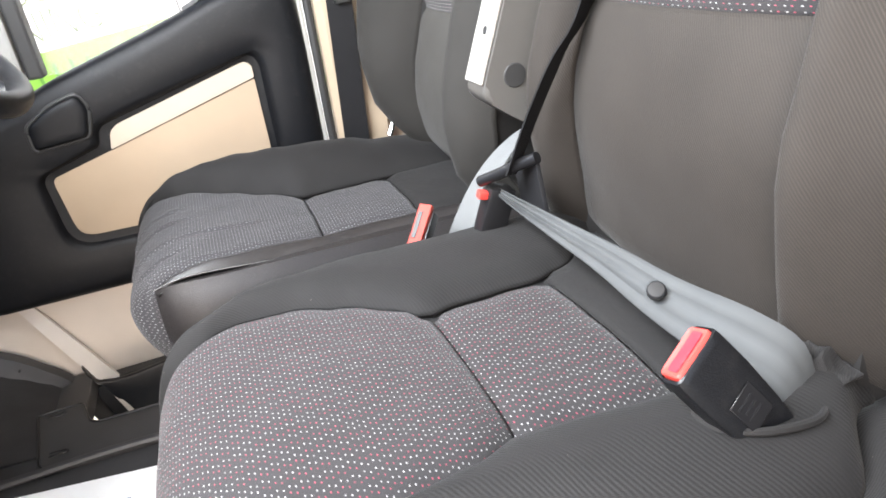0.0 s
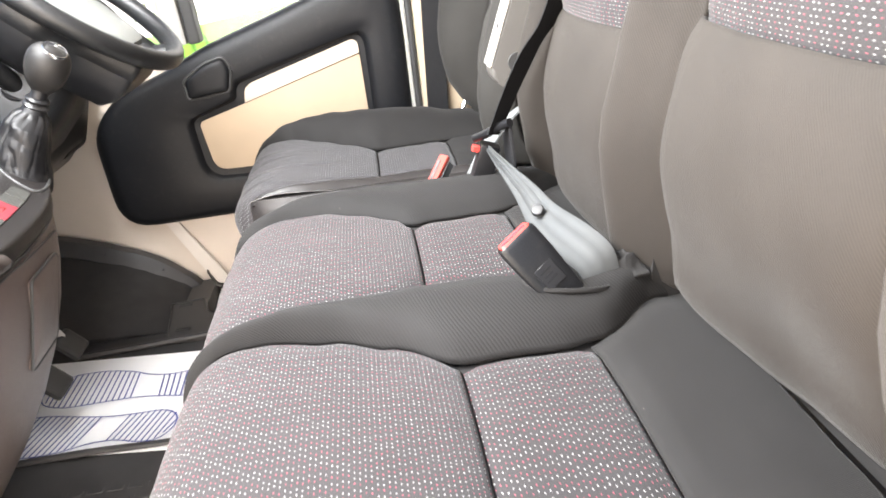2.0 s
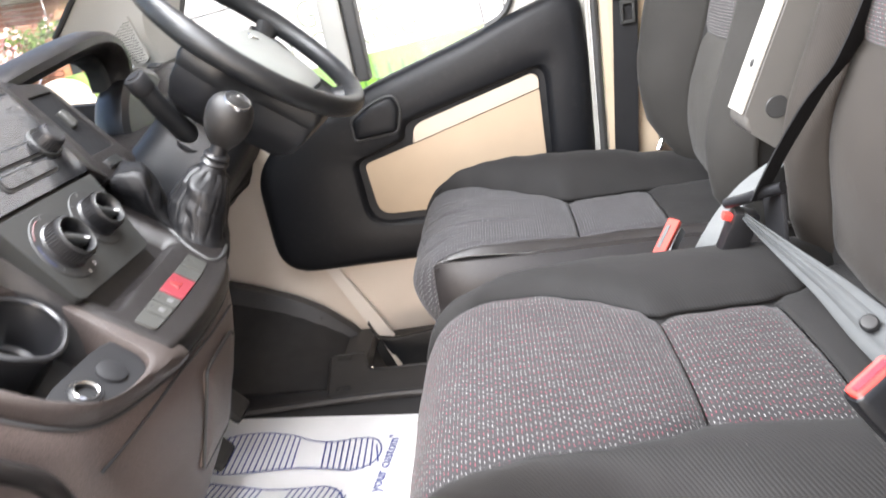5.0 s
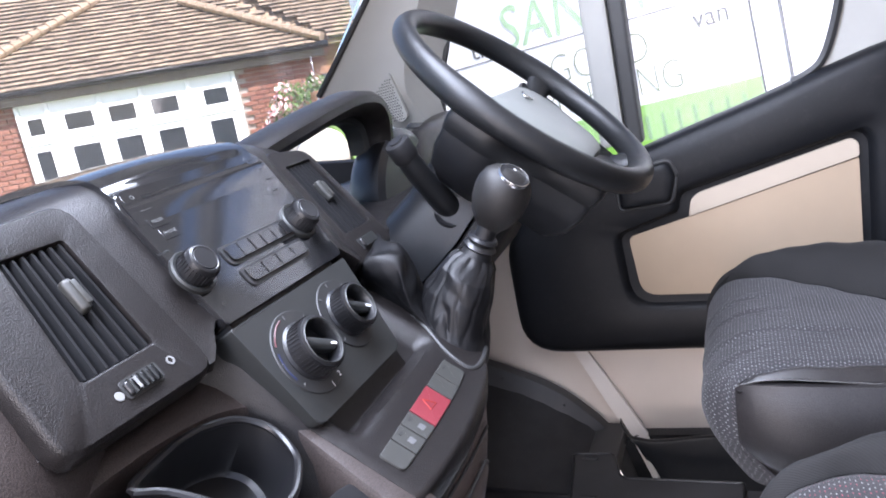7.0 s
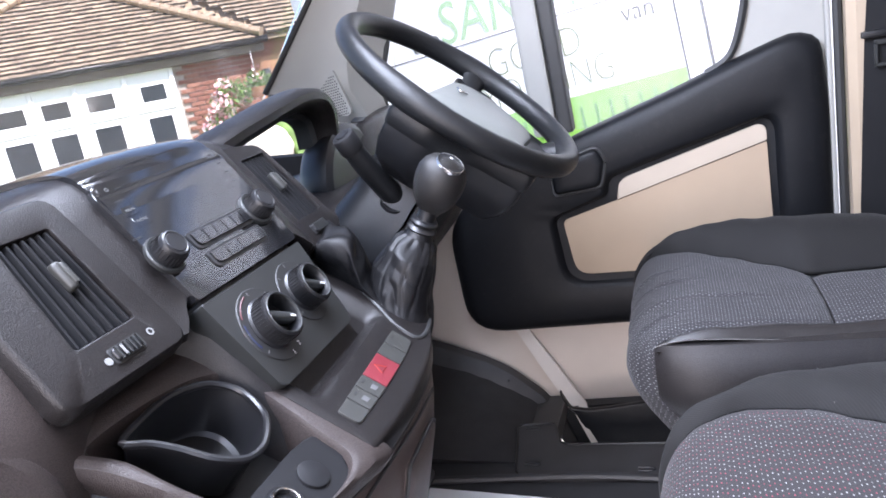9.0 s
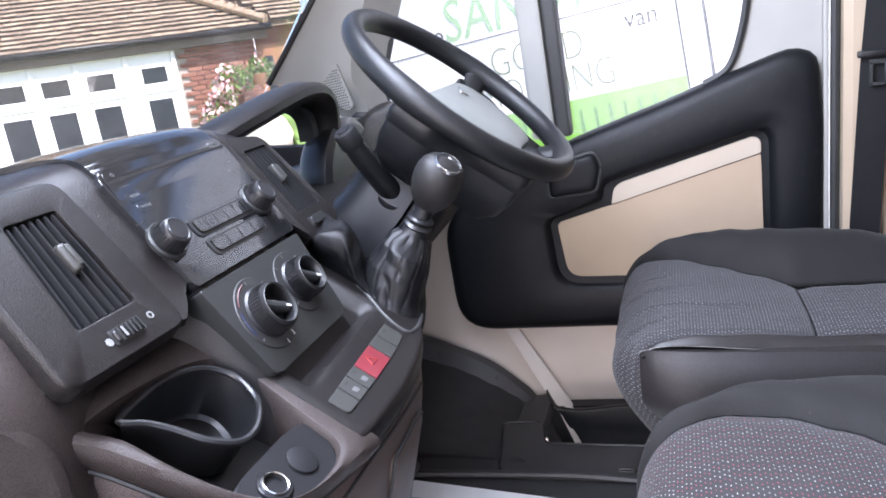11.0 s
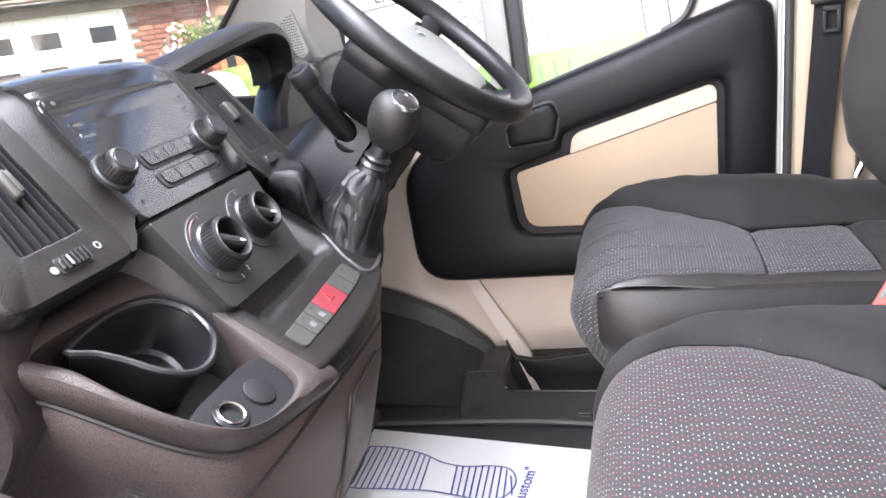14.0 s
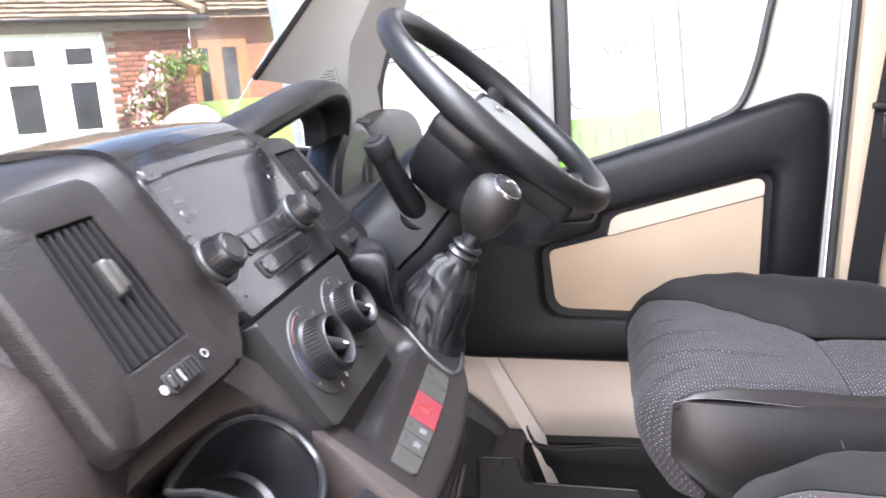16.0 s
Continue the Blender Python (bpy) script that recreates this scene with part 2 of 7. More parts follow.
M["cream_cloth"] = surface("beige_door_cloth", (0.35, 0.265, 0.185), 0.75, 0.06, 900, 0.3, blotch=6)
M["cream_band"] = surface("pale_beige_vinyl", (0.40, 0.335, 0.265), 0.55, 0.05, 700, 0.2)
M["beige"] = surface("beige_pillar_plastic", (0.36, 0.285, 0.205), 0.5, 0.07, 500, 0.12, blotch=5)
M["pillar"] = surface("pale_grey_trim", (0.29, 0.285, 0.265), 0.6, 0.06, 900, 0.15)
M["seal"] = surface("black_rubber_seal", (0.02, 0.02, 0.02), 0.55, 0.2, 300, 0.1)
M["rubber"] = surface("black_floor_rubber", (0.036, 0.035, 0.036), 0.5, 0.25, 250, 0.25, blotch=14)
M["carpet"] = surface("dark_carpet", (0.025, 0.0235, 0.024), 0.9, 0.3, 700, 0.6, blotch=20)
M["paper"] = surface("white_paper", (0.86, 0.86, 0.86), 0.7, 0.03, 120, 0.08, grain_dist=0.001)
M["arc_red"] = surface("dull_red_print", (0.055, 0.010, 0.012), 0.5, 0.08, 300, 0.0)
M["arc_blue"] = surface("dull_blue_print", (0.012, 0.018, 0.055), 0.5, 0.08, 300, 0.0)
M["ink"] = surface("blue_ink", (0.035, 0.06, 0.26), 0.6, 0.08, 300, 0.0)
M["lens"] = surface("smoked_instrument_lens", (0.02, 0.02, 0.02), 0.03, 0.1, 60, 0.0, rough_var=0.01)
M["gloss"].node_tree.nodes["Principled BSDF"].inputs["IOR"].default_value = 1.85
M["lens"].node_tree.nodes["Principled BSDF"].inputs["IOR"].default_value = 2.2
M["glass"] = clear_glass("window_glass")
M["lining"] = surface("headlining", (0.5, 0.48, 0.44), 0.85, 0.06, 500, 0.3)


# ---------------------------------------------------------------- mesh helpers
def part(name, bm, material, parent=None, label="", smooth=True, kind=""):
    """One mesh object from a bmesh in world coordinates, under a thing or a part."""
    at = parent.matrix_world.translation.copy() if parent else Vector((0, 0, 0))
    if parent:
        bpy.context.view_layer.update()
        at = parent.matrix_world.translation.copy()
    bmesh.ops.recalc_face_normals(bm, faces=bm.faces)
    bmesh.ops.translate(bm, verts=bm.verts, vec=-at)
    me = bpy.data.meshes.new(name)
    bm.to_mesh(me)
    bm.free()
    me.materials.append(material)
    if smooth:
        me.shade_smooth()
        me.set_sharp_from_angle(angle=radians(38))
        areas = sorted(f.area for f in me.polygons)
        limit = 60 * areas[len(areas) // 2] + 1e-12
        for f in me.polygons:
            f.use_smooth = len(f.vertices) <= 4 and f.area < limit
    ob = new(name, me)
    if parent:
        ob.parent = parent
    return tagged(ob, label, kind=kind)


def thing(name, at, label, category, group="", kind=""):
    ob = new(name)
    ob.location = at
    ob.empty_display_size = 0.05
    bpy.context.view_layer.update()
    return tagged(ob, label, category, group, kind)


def single(name, bm, material, label, category, group="", kind=""):
    ob = part(name, bm, material)
    return tagged(ob, label, category, group, kind)


def box(size, at=(0, 0, 0), bevel=0.0, seg=2, turn=None):
    bm = bmesh.new()
    bmesh.ops.create_cube(bm, size=1)
    bmesh.ops.scale(bm, vec=size, verts=bm.verts)
    if bevel:
        bmesh.ops.bevel(bm, geom=bm.edges[:] + bm.verts[:], offset=bevel, segments=seg, profile=0.6, affect="EDGES")
    m = Matrix.Translation(at)
    if turn is not None:
        m = m @ turn
    bmesh.ops.transform(bm, matrix=m, verts=bm.verts)
    return bm


def join(*bms):
    out = bmesh.new()
    for b in bms:
        me = bpy.data.meshes.new("tmp")
        b.to_mesh(me)
        b.free()
        out.from_mesh(me)
        bpy.data.meshes.remove(me)
    return out


def moved(bm, m):
    bmesh.ops.transform(bm, matrix=m, verts=bm.verts)
    return bm


def prism(poly, axis, a, b, bevel=0.0, seg=2):
    """A polygon of 2D points, pushed out along an axis from a to b. axis x: (y, z), y: (x, z), z: (x, y)."""
    bm = bmesh.new()
    place = {"x": lambda p, h: (h, p[0], p[1]), "y": lambda p, h: (p[0], h, p[1]), "z": lambda p, h: (p[0], p[1], h)}[axis]
    lo = [bm.verts.new(place(p, a)) for p in poly]
    hi = [bm.verts.new(place(p, b)) for p in poly]
    n = len(poly)
    f0 = bm.faces.new(lo)
    f1 = bm.faces.new(hi[::-1])
    for i in range(n):
        bm.faces.new((lo[i], hi[i], hi[(i + 1) % n], lo[(i + 1) % n]))
    if bevel:
        rim = [e for f in (f0, f1) for e in f.edges]
        bmesh.ops.bevel(bm, geom=rim, offset=bevel, segments=seg, profile=0.6, affect="EDGES")
    return bm


def rounded(poly, r, n=5):
    """A polygon with rounded corners; r a number, or one for each corner."""
    out = []
    k = len(poly)
    for i in range(k):
        p, a, b = Vector(poly[i]), Vector(poly[i - 1]), Vector(poly[(i + 1) % k])
        rr = r[i] if isinstance(r, (list, tuple)) else r
        rr = min(rr, 0.48 * (a - p).length, 0.48 * (b - p).length)
        s, e = p + (a - p).normalized() * rr, p + (b - p).normalized() * rr
        for j in range(n + 1):
            t = j / n
            q = s * (1 - t) ** 2 + p * 2 * t * (1 - t) + e * t * t
            out.append((q.x, q.y))
    return out


def lathe(profile, n=32, m=None):
    """Turn (radius, height) pairs about z."""
    bm = bmesh.new()
    rings = []
    for r, h in profile:
        if r < 1e-6:
            rings.append([bm.verts.new((0, 0, h))])
        else:
            rings.append([bm.verts.new((r * math.cos(2 * math.pi * i / n), r * math.sin(2 * math.pi * i / n), h)) for i in range(n)])
    for a, b in zip(rings, rings[1:]):
        for i in range(n):
            j = (i + 1) % n
            if len(a) == 1 and len(b) == 1:
                continue
            if len(a) == 1:
                bm.faces.new((a[0], b[i], b[j]))
            elif len(b) == 1:
                bm.faces.new((a[i], b[0], a[j]))
            else:
                bm.faces.new((a[i], b[i], b[j], a[j]))
    if m is not None:
        moved(bm, m)
    return bm


def loft(rings, closed=True, caps=True, uv=False):
    """Skin rings of equal count of 3D points."""
    bm = bmesh.new()
    vs = [[bm.verts.new(p) for p in ring] for ring in rings]
    n = len(rings[0])
    for a, b in zip(vs, vs[1:]):
        for i in range(n if closed else n - 1):
            j = (i + 1) % n
            bm.faces.new((a[i], a[j], b[j], b[i]))
    if caps and closed:
        bm.faces.new(vs[0])
        bm.faces.new(vs[-1][::-1])
    return bm


def smooth_path(points, per=8, closed=False):
    """Catmull-Rom through 3D points."""
    p = [Vector(q) for q in points]
    k = len(p)
    out = []
    for i in range(k if closed else k - 1):
        a, b, c, d = (p[(i - 1) % k], p[i], p[(i + 1) % k], p[(i + 2) % k]) if closed else (p[max(i - 1, 0)], p[i], p[i + 1], p[min(i + 2, k - 1)])
        for j in range(per):
            t = j / per
            out.append(0.5 * ((2 * b) + (c - a) * t + (2 * a - 5 * b + 4 * c - d) * t * t + (3 * b - a - 3 * c + d) * t**3))
    if not closed:
        out.append(p[-1])
    return out


def tube(points, r, n=10, closed=False, squash=1.0, up=(0, 0, 1)):
    """A round or flattened tube along a path; r a number or one for each point."""
    pts = [Vector(q) for q in points]
    k = len(pts)
    rings = []
    for i, p in enumerate(pts):
        if closed:
            d = pts[(i + 1) % k] - pts[i - 1]
        else:
            d = pts[min(i + 1, k - 1)] - pts[max(i - 1, 0)]
        d.normalize()
        side = d.cross(Vector(up))
        if side.length < 1e-4:
            side = d.cross(Vector((0, 1, 0)))
        side.normalize()
        top = side.cross(d).normalized()
        rr = r[i] if isinstance(r, (list, tuple)) else r
        rings.append([p + side * rr * math.cos(2 * math.pi * j / n) + top * rr * squash * math.sin(2 * math.pi * j / n) for j in range(n)])
    if closed:
        rings.append(rings[0])
        bm = loft(rings, True, False)
        bmesh.ops.remove_doubles(bm, verts=bm.verts, dist=1e-6)
        return bm
    return loft(rings, True, True)


def ribbon(points, width, thick, sides):
    """A flat strap along points, with its width direction at each point."""
    pts = [Vector(p) for p in points]
    bm = bmesh.new()
    uvl = bm.loops.layers.uv.new("uv")
    rows, run = [], 0.0
    for i, p in enumerate(pts):
        if i:
            run += (p - pts[i - 1]).length
        d = (pts[min(i + 1, len(pts) - 1)] - pts[max(i - 1, 0)]).normalized()
        s = Vector(sides[i] if isinstance(sides, list) else sides).normalized()
        w = width[i] if isinstance(width, list) else width
        nrm = d.cross(s).normalized()
        s = nrm.cross(d).normalized()
        k = 7
        top = [(p + s * w * (j / (k - 1) - 0.5) + nrm * thick / 2) for j in range(k)]
        bot = [(p + s * w * (j / (k - 1) - 0.5) - nrm * thick / 2) for j in range(k)][::-1]
        rows.append(([bm.verts.new(q) for q in top + bot], run))
    n = 14
    for (a, ra), (b, rb) in zip(rows, rows[1:]):
        for i in range(n):
            j = (i + 1) % n
            f = bm.faces.new((a[i], a[j], b[j], b[i]))
            for lp, (x, y) in zip(f.loops, ((i % 7, ra), ((i + 1) % 7, ra), ((i + 1) % 7, rb), (i % 7, rb))):
                lp[uvl].uv = (x / 6 * 0.047, y)
    bm.faces.new(rows[0][0])
    bm.faces.new(rows[-1][0][::-1])
    return bm


def stations(a, b, n, edge=0.006):
    """Even steps from 0 to 1 with two extra near each end, for a width in metres."""
    w = max(abs(b - a), 1e-4)
    e = min(0.2, edge / w)
    mid = [e + (1 - 2 * e) * i / n for i in range(n + 1)]
    return [0, e * 0.35] + mid + [1 - e * 0.35, 1]


def patch(fn, us, vs, thick=0.006):
    """A padded cloth panel: fn(u, v) gives the point; the panel is closed at its back. UVs run in metres."""
    bm = bmesh.new()
    uvl = bm.loops.layers.uv.new("uv")
    grid = [[Vector(fn(u, v)) for v in vs] for u in us]
    nu, nv = len(us), len(vs)
    vert = [[bm.verts.new(p) for p in row] for row in grid]
    lu = [0.0]
    for i in range(1, nu):
        lu.append(lu[-1] + (grid[i][nv // 2] - grid[i - 1][nv // 2]).length)
    lv = [0.0]
    for j in range(1, nv):
        lv.append(lv[-1] + (grid[nu // 2][j] - grid[nu // 2][j - 1]).length)
    for i in range(nu - 1):
        for j in range(nv - 1):
            f = bm.faces.new((vert[i][j], vert[i + 1][j], vert[i + 1][j + 1], vert[i][j + 1]))
            for lp, (a, b) in zip(f.loops, ((i, j), (i + 1, j), (i + 1, j + 1), (i, j + 1))):
                lp[uvl].uv = (lv[b], lu[a])
    return bm


def padded(name, bm, material, parent, label="", thick=0.007):
    at = parent.matrix_world.translation.copy()
    bmesh.ops.recalc_face_normals(bm, faces=bm.faces)
    bmesh.ops.translate(bm, verts=bm.verts, vec=-at)
    me = bpy.data.meshes.new(name)
    bm.to_mesh(me)
    bm.free()
    me.materials.append(material)
    me.shade_smooth()
    ob = new(name, me)
    ob.parent = parent
    so = ob.modifiers.new("thickness", "SOLIDIFY")
    so.thickness, so.offset = thick, -1
    return tagged(ob, label)


def interp(table, x):
    """Smooth interpolation in a short table of (x, value)."""
    if x <= table[0][0]:
        return table[0][1]
    for (a, va), (b, vb) in zip(table, table[1:]):
        if x <= b:
            t = (x - a) / (b - a)
            t = t * t * (3 - 2 * t)
            return va + (vb - va) * t
    return table[-1][1]


def lettering(name, text, size, m, material, parent=None, depth=0.0005, align="CENTER", label="", thin=0.0):
    cu = bpy.data.curves.new(name, "FONT")
    cu.body, cu.size, cu.extrude, cu.align_x, cu.align_y = text, size, depth, align, "CENTER"
    cu.resolution_u, cu.offset = 3, -thin
    tmp = new("tmp_text", cu)
    dg = bpy.context.evaluated_depsgraph_get()
    me = bpy.data.meshes.new_from_object(tmp.evaluated_get(dg))
    bpy.data.objects.remove(tmp)
    bpy.data.curves.remove(cu)
    me.name = name
    me.materials.clear()
    me.materials.append(material)
    me.transform(m)
    if parent:
        me.transform(Matrix.Translation(-parent.matrix_world.translation))
    ob = new(name, me)
    if parent:
        ob.parent = parent
    return tagged(ob, label)


def ray_out(poly, c, ang):
    """Where a ray from c leaves a polygon."""
    d = Vector((math.cos(ang), math.sin(ang)))
    best = None
    for a, b in zip(poly, poly[1:] + poly[:1]):
        a, b = Vector(a), Vector(b)
        e = b - a
        den = d.x * e.y - d.y * e.x
        if abs(den) < 1e-9:
            continue
        w = a - Vector(c)
        t = (w.x * e.y - w.y * e.x) / den
        u = (w.x * d.y - w.y * d.x) / den
        if t > 0 and -1e-6 <= u <= 1 + 1e-6 and (best is None or t < best):
            best = t
    return Vector(c) + d * (best or 0.01)


def frame_on(origin, right, up):
    """A pose whose x runs along right, y along up, z out of the face."""
    r = Vector(right).normalized()
    u = Vector(up)
    n = r.cross(u).normalized()
    u = n.cross(r).normalized()
    m = Matrix((r, u, n)).transposed().to_4x4()
    m.translation = origin
    return m


# ---------------------------------------------------------------- seats
def groove(d, w=0.010, deep=0.006):
    return -deep * math.exp(-((d / w) ** 2))


CUSH = [(0.575, 0.438), (0.52, 0.446), (0.43, 0.452), (0.32, 0.455), (0.22, 0.458), (0.15, 0.457), (0.110, 0.450), (0.082, 0.432), (0.066, 0.402), (0.060, 0.365), (0.066, 0.325), (0.085, 0.285)]


def profile_at(table, s):
    """A point on a Catmull-Rom profile; s counts the knots."""
    n = len(table)
    i = max(0, min(int(s), n - 2))
    t = s - i
    a, b, c, d = (Vector(table[max(i - 1, 0)]), Vector(table[i]), Vector(table[i + 1]), Vector(table[min(i + 2, n - 1)]))
    p = 0.5 * (2 * b + (c - a) * t + (2 * a - 5 * b + 4 * c - d) * t * t + (3 * b - a - 3 * c + d) * t**3)
    q = 0.5 * ((c - a) + (4 * a - 10 * b + 8 * c - 2 * d) * t + (9 * b - 3 * a - 9 * c + 3 * d) * t * t)
    q.normalize()
    return p, Vector((q.y, -q.x)) if q.x < 0 else Vector((q.y, -q.x))


def knot_of(table, x):
    """The knot count at which a profile's first stretch passes x."""
    for i in range(len(table) - 1):
        a, b = table[i][0], table[i + 1][0]
        if b <= x <= a:
            return i + (a - x) / (a - b)
    return 0


def cushion(parent, table, regions, seam_t, seam_b, dz=0.0, dx=0.0, cloth=None, creases=(), strip_end=None, corner=None):
    """Cloth panels over a cushion. regions: (name, lo(x), hi(x), bulge, kind) across, from small y to large y."""
    last = len(table) - 1
    kt, kb = knot_of(table, seam_t), knot_of(table, seam_b)
    for name, lo, hi, bulge, kind in regions:
        spans = [("front", kt, last), ("rear", kb, kt), ("back", 0, kb)] if kind == "pattern" else [("all", 0, knot_of(table, strip_end) if strip_end and kind == "side" else last)]
        for tag, k0, k1 in spans:
            steps = max(8, int((k1 - k0) * 7))
            e = 0.25
            us = [k0, k0 + e * 0.25, k0 + e * 0.6] + [k0 + e + (k1 - k0 - 2 * e) * i / steps for i in range(steps + 1)] + [k1 - e * 0.6, k1 - e * 0.25, k1]
            width = abs(hi(0.3) - lo(0.3))
            vs = stations(0, width, (60 if creases and tag == "front" else 12) if kind != "side" else 5, 0.010)
            m0, m1 = Vector(profile_at(table, k0)[0]), Vector(profile_at(table, k1)[0])

            def fn(u, v, k0=k0, k1=k1, lo=lo, hi=hi, bulge=bulge, kind=kind, m0=m0, m1=m1, tag=tag):
                p, n = profile_at(table, u)
                x = p.x
                a, b = lo(x), hi(x)
                y = a + (b - a) * v
                w = abs(b - a)
                front = min(1.0, max(0.0, (x - 0.07) / 0.10))
                h = (bulge(x) if callable(bulge) else bulge * (0.45 + 0.55 * front)) * math.sin(math.pi * v) ** 0.8
                h += groove(v * w) + groove((1 - v) * w)
                if kind == "pattern":
                    if tag != "front":
                        h += groove((p - m1).length)
                    if tag != "back":
                        h += groove((p - m0).length)
                    h -= 0.004 if tag == "rear" else 0
                    for cv, x0, x1 in creases if tag == "front" else ():
                        along = (x - x0) / (x1 - x0)
                        if 0 < along < 1:
                            dcr = (v - cv - 0.04 * along * along) * w
                            h += (groove(dcr, 0.0035, 0.0035) + 0.0016 * math.exp(-(((dcr - 0.009) / 0.008) ** 2))) * math.sin(math.pi * along) ** 0.5
                wr = 0.0016 * noise.noise((x * 22, y * 22, 3.1)) + 0.0007 * noise.noise((x * 70, y * 70, 7.7))
                px, pz = x + dx + n.x * (h + wr), p.y + dz + n.y * (h + wr)
                if corner:
                    cx, cy, cr = corner
                    edge = cx + 0.75 * max(0.0, 0.325 - pz)
                    px += max(0.0, edge - px) * max(0.0, 1 - (y - cy) / cr) ** 2
                return (px, y, pz)

            mat = (cloth or M["pattern"]) if kind == "pattern" and tag != "back" else M["vinyl"] if kind == "side" else M["cloth"]
            nm = {"front": "front_panel", "rear": "seat_panel", "back": "back_panel", "all": name}[tag]
            lab = {"front": "dotted cloth front panel", "rear": "dotted cloth seat panel", "back": "plain dark cloth strip", "all": "black vinyl edge strip" if kind == "side" else "plain dark twill bolster"}[tag]
            padded(nm, patch(fn, us, vs), mat, parent, lab)


def seam_line(name, parent, pts, r, mat, label=""):
    part(name, tube(smooth_path(pts, 5), r, 6), mat, parent, label)


def const(v):
    return lambda x: v


# bench for two, cushions
bench = thing("double_passenger_seat", (0.32, 0.37, 0.0), "two-seat van bench in dark cloth with dotted white and red panels", "bench seat")
mid_far = [(0.06, 0.722), (0.105, 0.732), (0.15, 0.742), (0.20, 0.737), (0.25, 0.716), (0.295, 0.683), (0.315, 0.660), (0.35, 0.668), (0.43, 0.674), (0.46, 0.685), (0.55, 0.765), (0.58, 0.78)]
mid_near = [(0.06, 0.412), (0.15, 0.412), (0.22, 0.420), (0.27, 0.438), (0.315, 0.458), (0.43, 0.452), (0.46, 0.448), (0.55, 0.425), (0.58, 0.42)]
out_far = [(0.06, 0.392), (0.10, 0.395), (0.15, 0.388), (0.215, 0.372), (0.275, 0.345), (0.332, 0.306), (0.37, 0.307), (0.43, 0.308), (0.46, 0.316), (0.55, 0.390), (0.58, 0.405)]
out_near = [(0.06, 0.035), (0.15, 0.035), (0.22, 0.045), (0.28, 0.066), (0.332, 0.092), (0.43, 0.086), (0.46, 0.078), (0.55, 0.0), (0.58, -0.01)]
far_edge = [(0.06, 0.744), (0.11, 0.763), (0.20, 0.802), (0.30, 0.828), (0.58, 0.835)]
near_edge = [(0.06, 0.0), (0.11, -0.03), (0.20, -0.075), (0.30, -0.085), (0.58, -0.08)]
T = lambda table: (lambda x: interp(table, x))
cushion(bench, CUSH, [
    ("side_bolster", T(mid_far), T(far_edge), 0.014, "bolster"),
    ("middle", T(mid_near), T(mid_far), 0.006, "pattern"),
    ("centre_bolster", T(out_far), T(mid_near), 0.026, "bolster"),
], 0.317, 0.442)
cushion(bench, CUSH, [
    ("outer", T(out_near), T(out_far), 0.006, "pattern"),
    ("side_bolster", T(near_edge), T(out_near), 0.020, "bolster"),
], 0.332, 0.452)


def bench_body():
    """The foam and pan under the cloth, as one solid."""
    rings = []
    for y, inset, slim in ((-0.085, 0.02, 0.0), (-0.07, 0.0, 0.0), (0.74, 0.0, 0.0), (0.835, 0.02, 1.0)):
        ring = [(x + (inset if x < 0.2 else -inset) + slim * 0.45 * max(0, 0.24 - x), y, z - 0.012 - inset) for x, z in CUSH]
        ring += [(0.11, y, 0.24), (0.56, y, 0.24)]
        rings.append(ring)
    return loft(rings)


part("seat_body", bench_body(), M["cloth"], bench, "dark cloth side and foam body")
part("seat_base", box((0.36, 0.78, 0.225), (0.37, 0.37, 0.1175), 0.02, 3), M["plastic"], bench, "black moulded seat box")


def backrest(parent, face, regions, z0, z1, zp, dotted=None, plain=None, wing=None, set_back=lambda y, z: 0.0):
    """Backrest panels; face(z) gives x, set_back moves it by place, regions run across as for the cushion."""
    for name, lo, hi, bulge, kind in regions:
        spans = [("lower", z0, zp), ("upper", zp, z1)] if kind == "pattern" else [("all", z0, z1)]
        for tag, a0, a1 in spans:
            vs = stations(0, abs(hi(0.6) - lo(0.6)), 12, 0.010)
            us = [a0 + (a1 - a0) * s for s in stations(0, a1 - a0, 18, 0.012)]

            def fn(z, v, a0=a0, a1=a1, lo=lo, hi=hi, bulge=bulge, kind=kind, tag=tag):
                a, b = lo(z), hi(z)
                w = abs(b - a)
                y = a + (b - a) * v
                h = (bulge(z) if callable(bulge) else bulge) * math.sin(math.pi * (v**2 if kind == "wing" else v)) ** 0.8 + groove(v * w, 0.010, 0.008) + groove((1 - v) * w, 0.010, 0.008)
                if kind == "pattern":
                    h += groove(z - a0) if tag == "upper" else groove(a1 - z)
                foot = max(0.0, (z0 + 0.034 - z) / 0.034)
                h -= 0.030 * foot * foot
                top = max(0.0, (z - (z1 - 0.08)) / 0.08)
                h -= 0.035 * top * top
                wr = 0.0025 * noise.noise((z * 16, y * 16, 1.3)) + 0.0007 * noise.noise((z * 60, y * 60, 4.4))
                return (face(z) + set_back(y, z) - h - wr, y, z)

            mat = {"upper": dotted or M["pattern"], "lower": plain or M["cloth"], "all": wing or M["cloth"]}[tag]
            nm = {"lower": "lower_panel", "upper": "upper_panel", "all": name}[tag]
            lab = {"lower": "plain dark twill lower panel", "upper": "dotted cloth upper panel", "all": "plain dark twill bolster"}[tag]
            padded(nm, patch(fn, us, vs), mat, parent, lab)


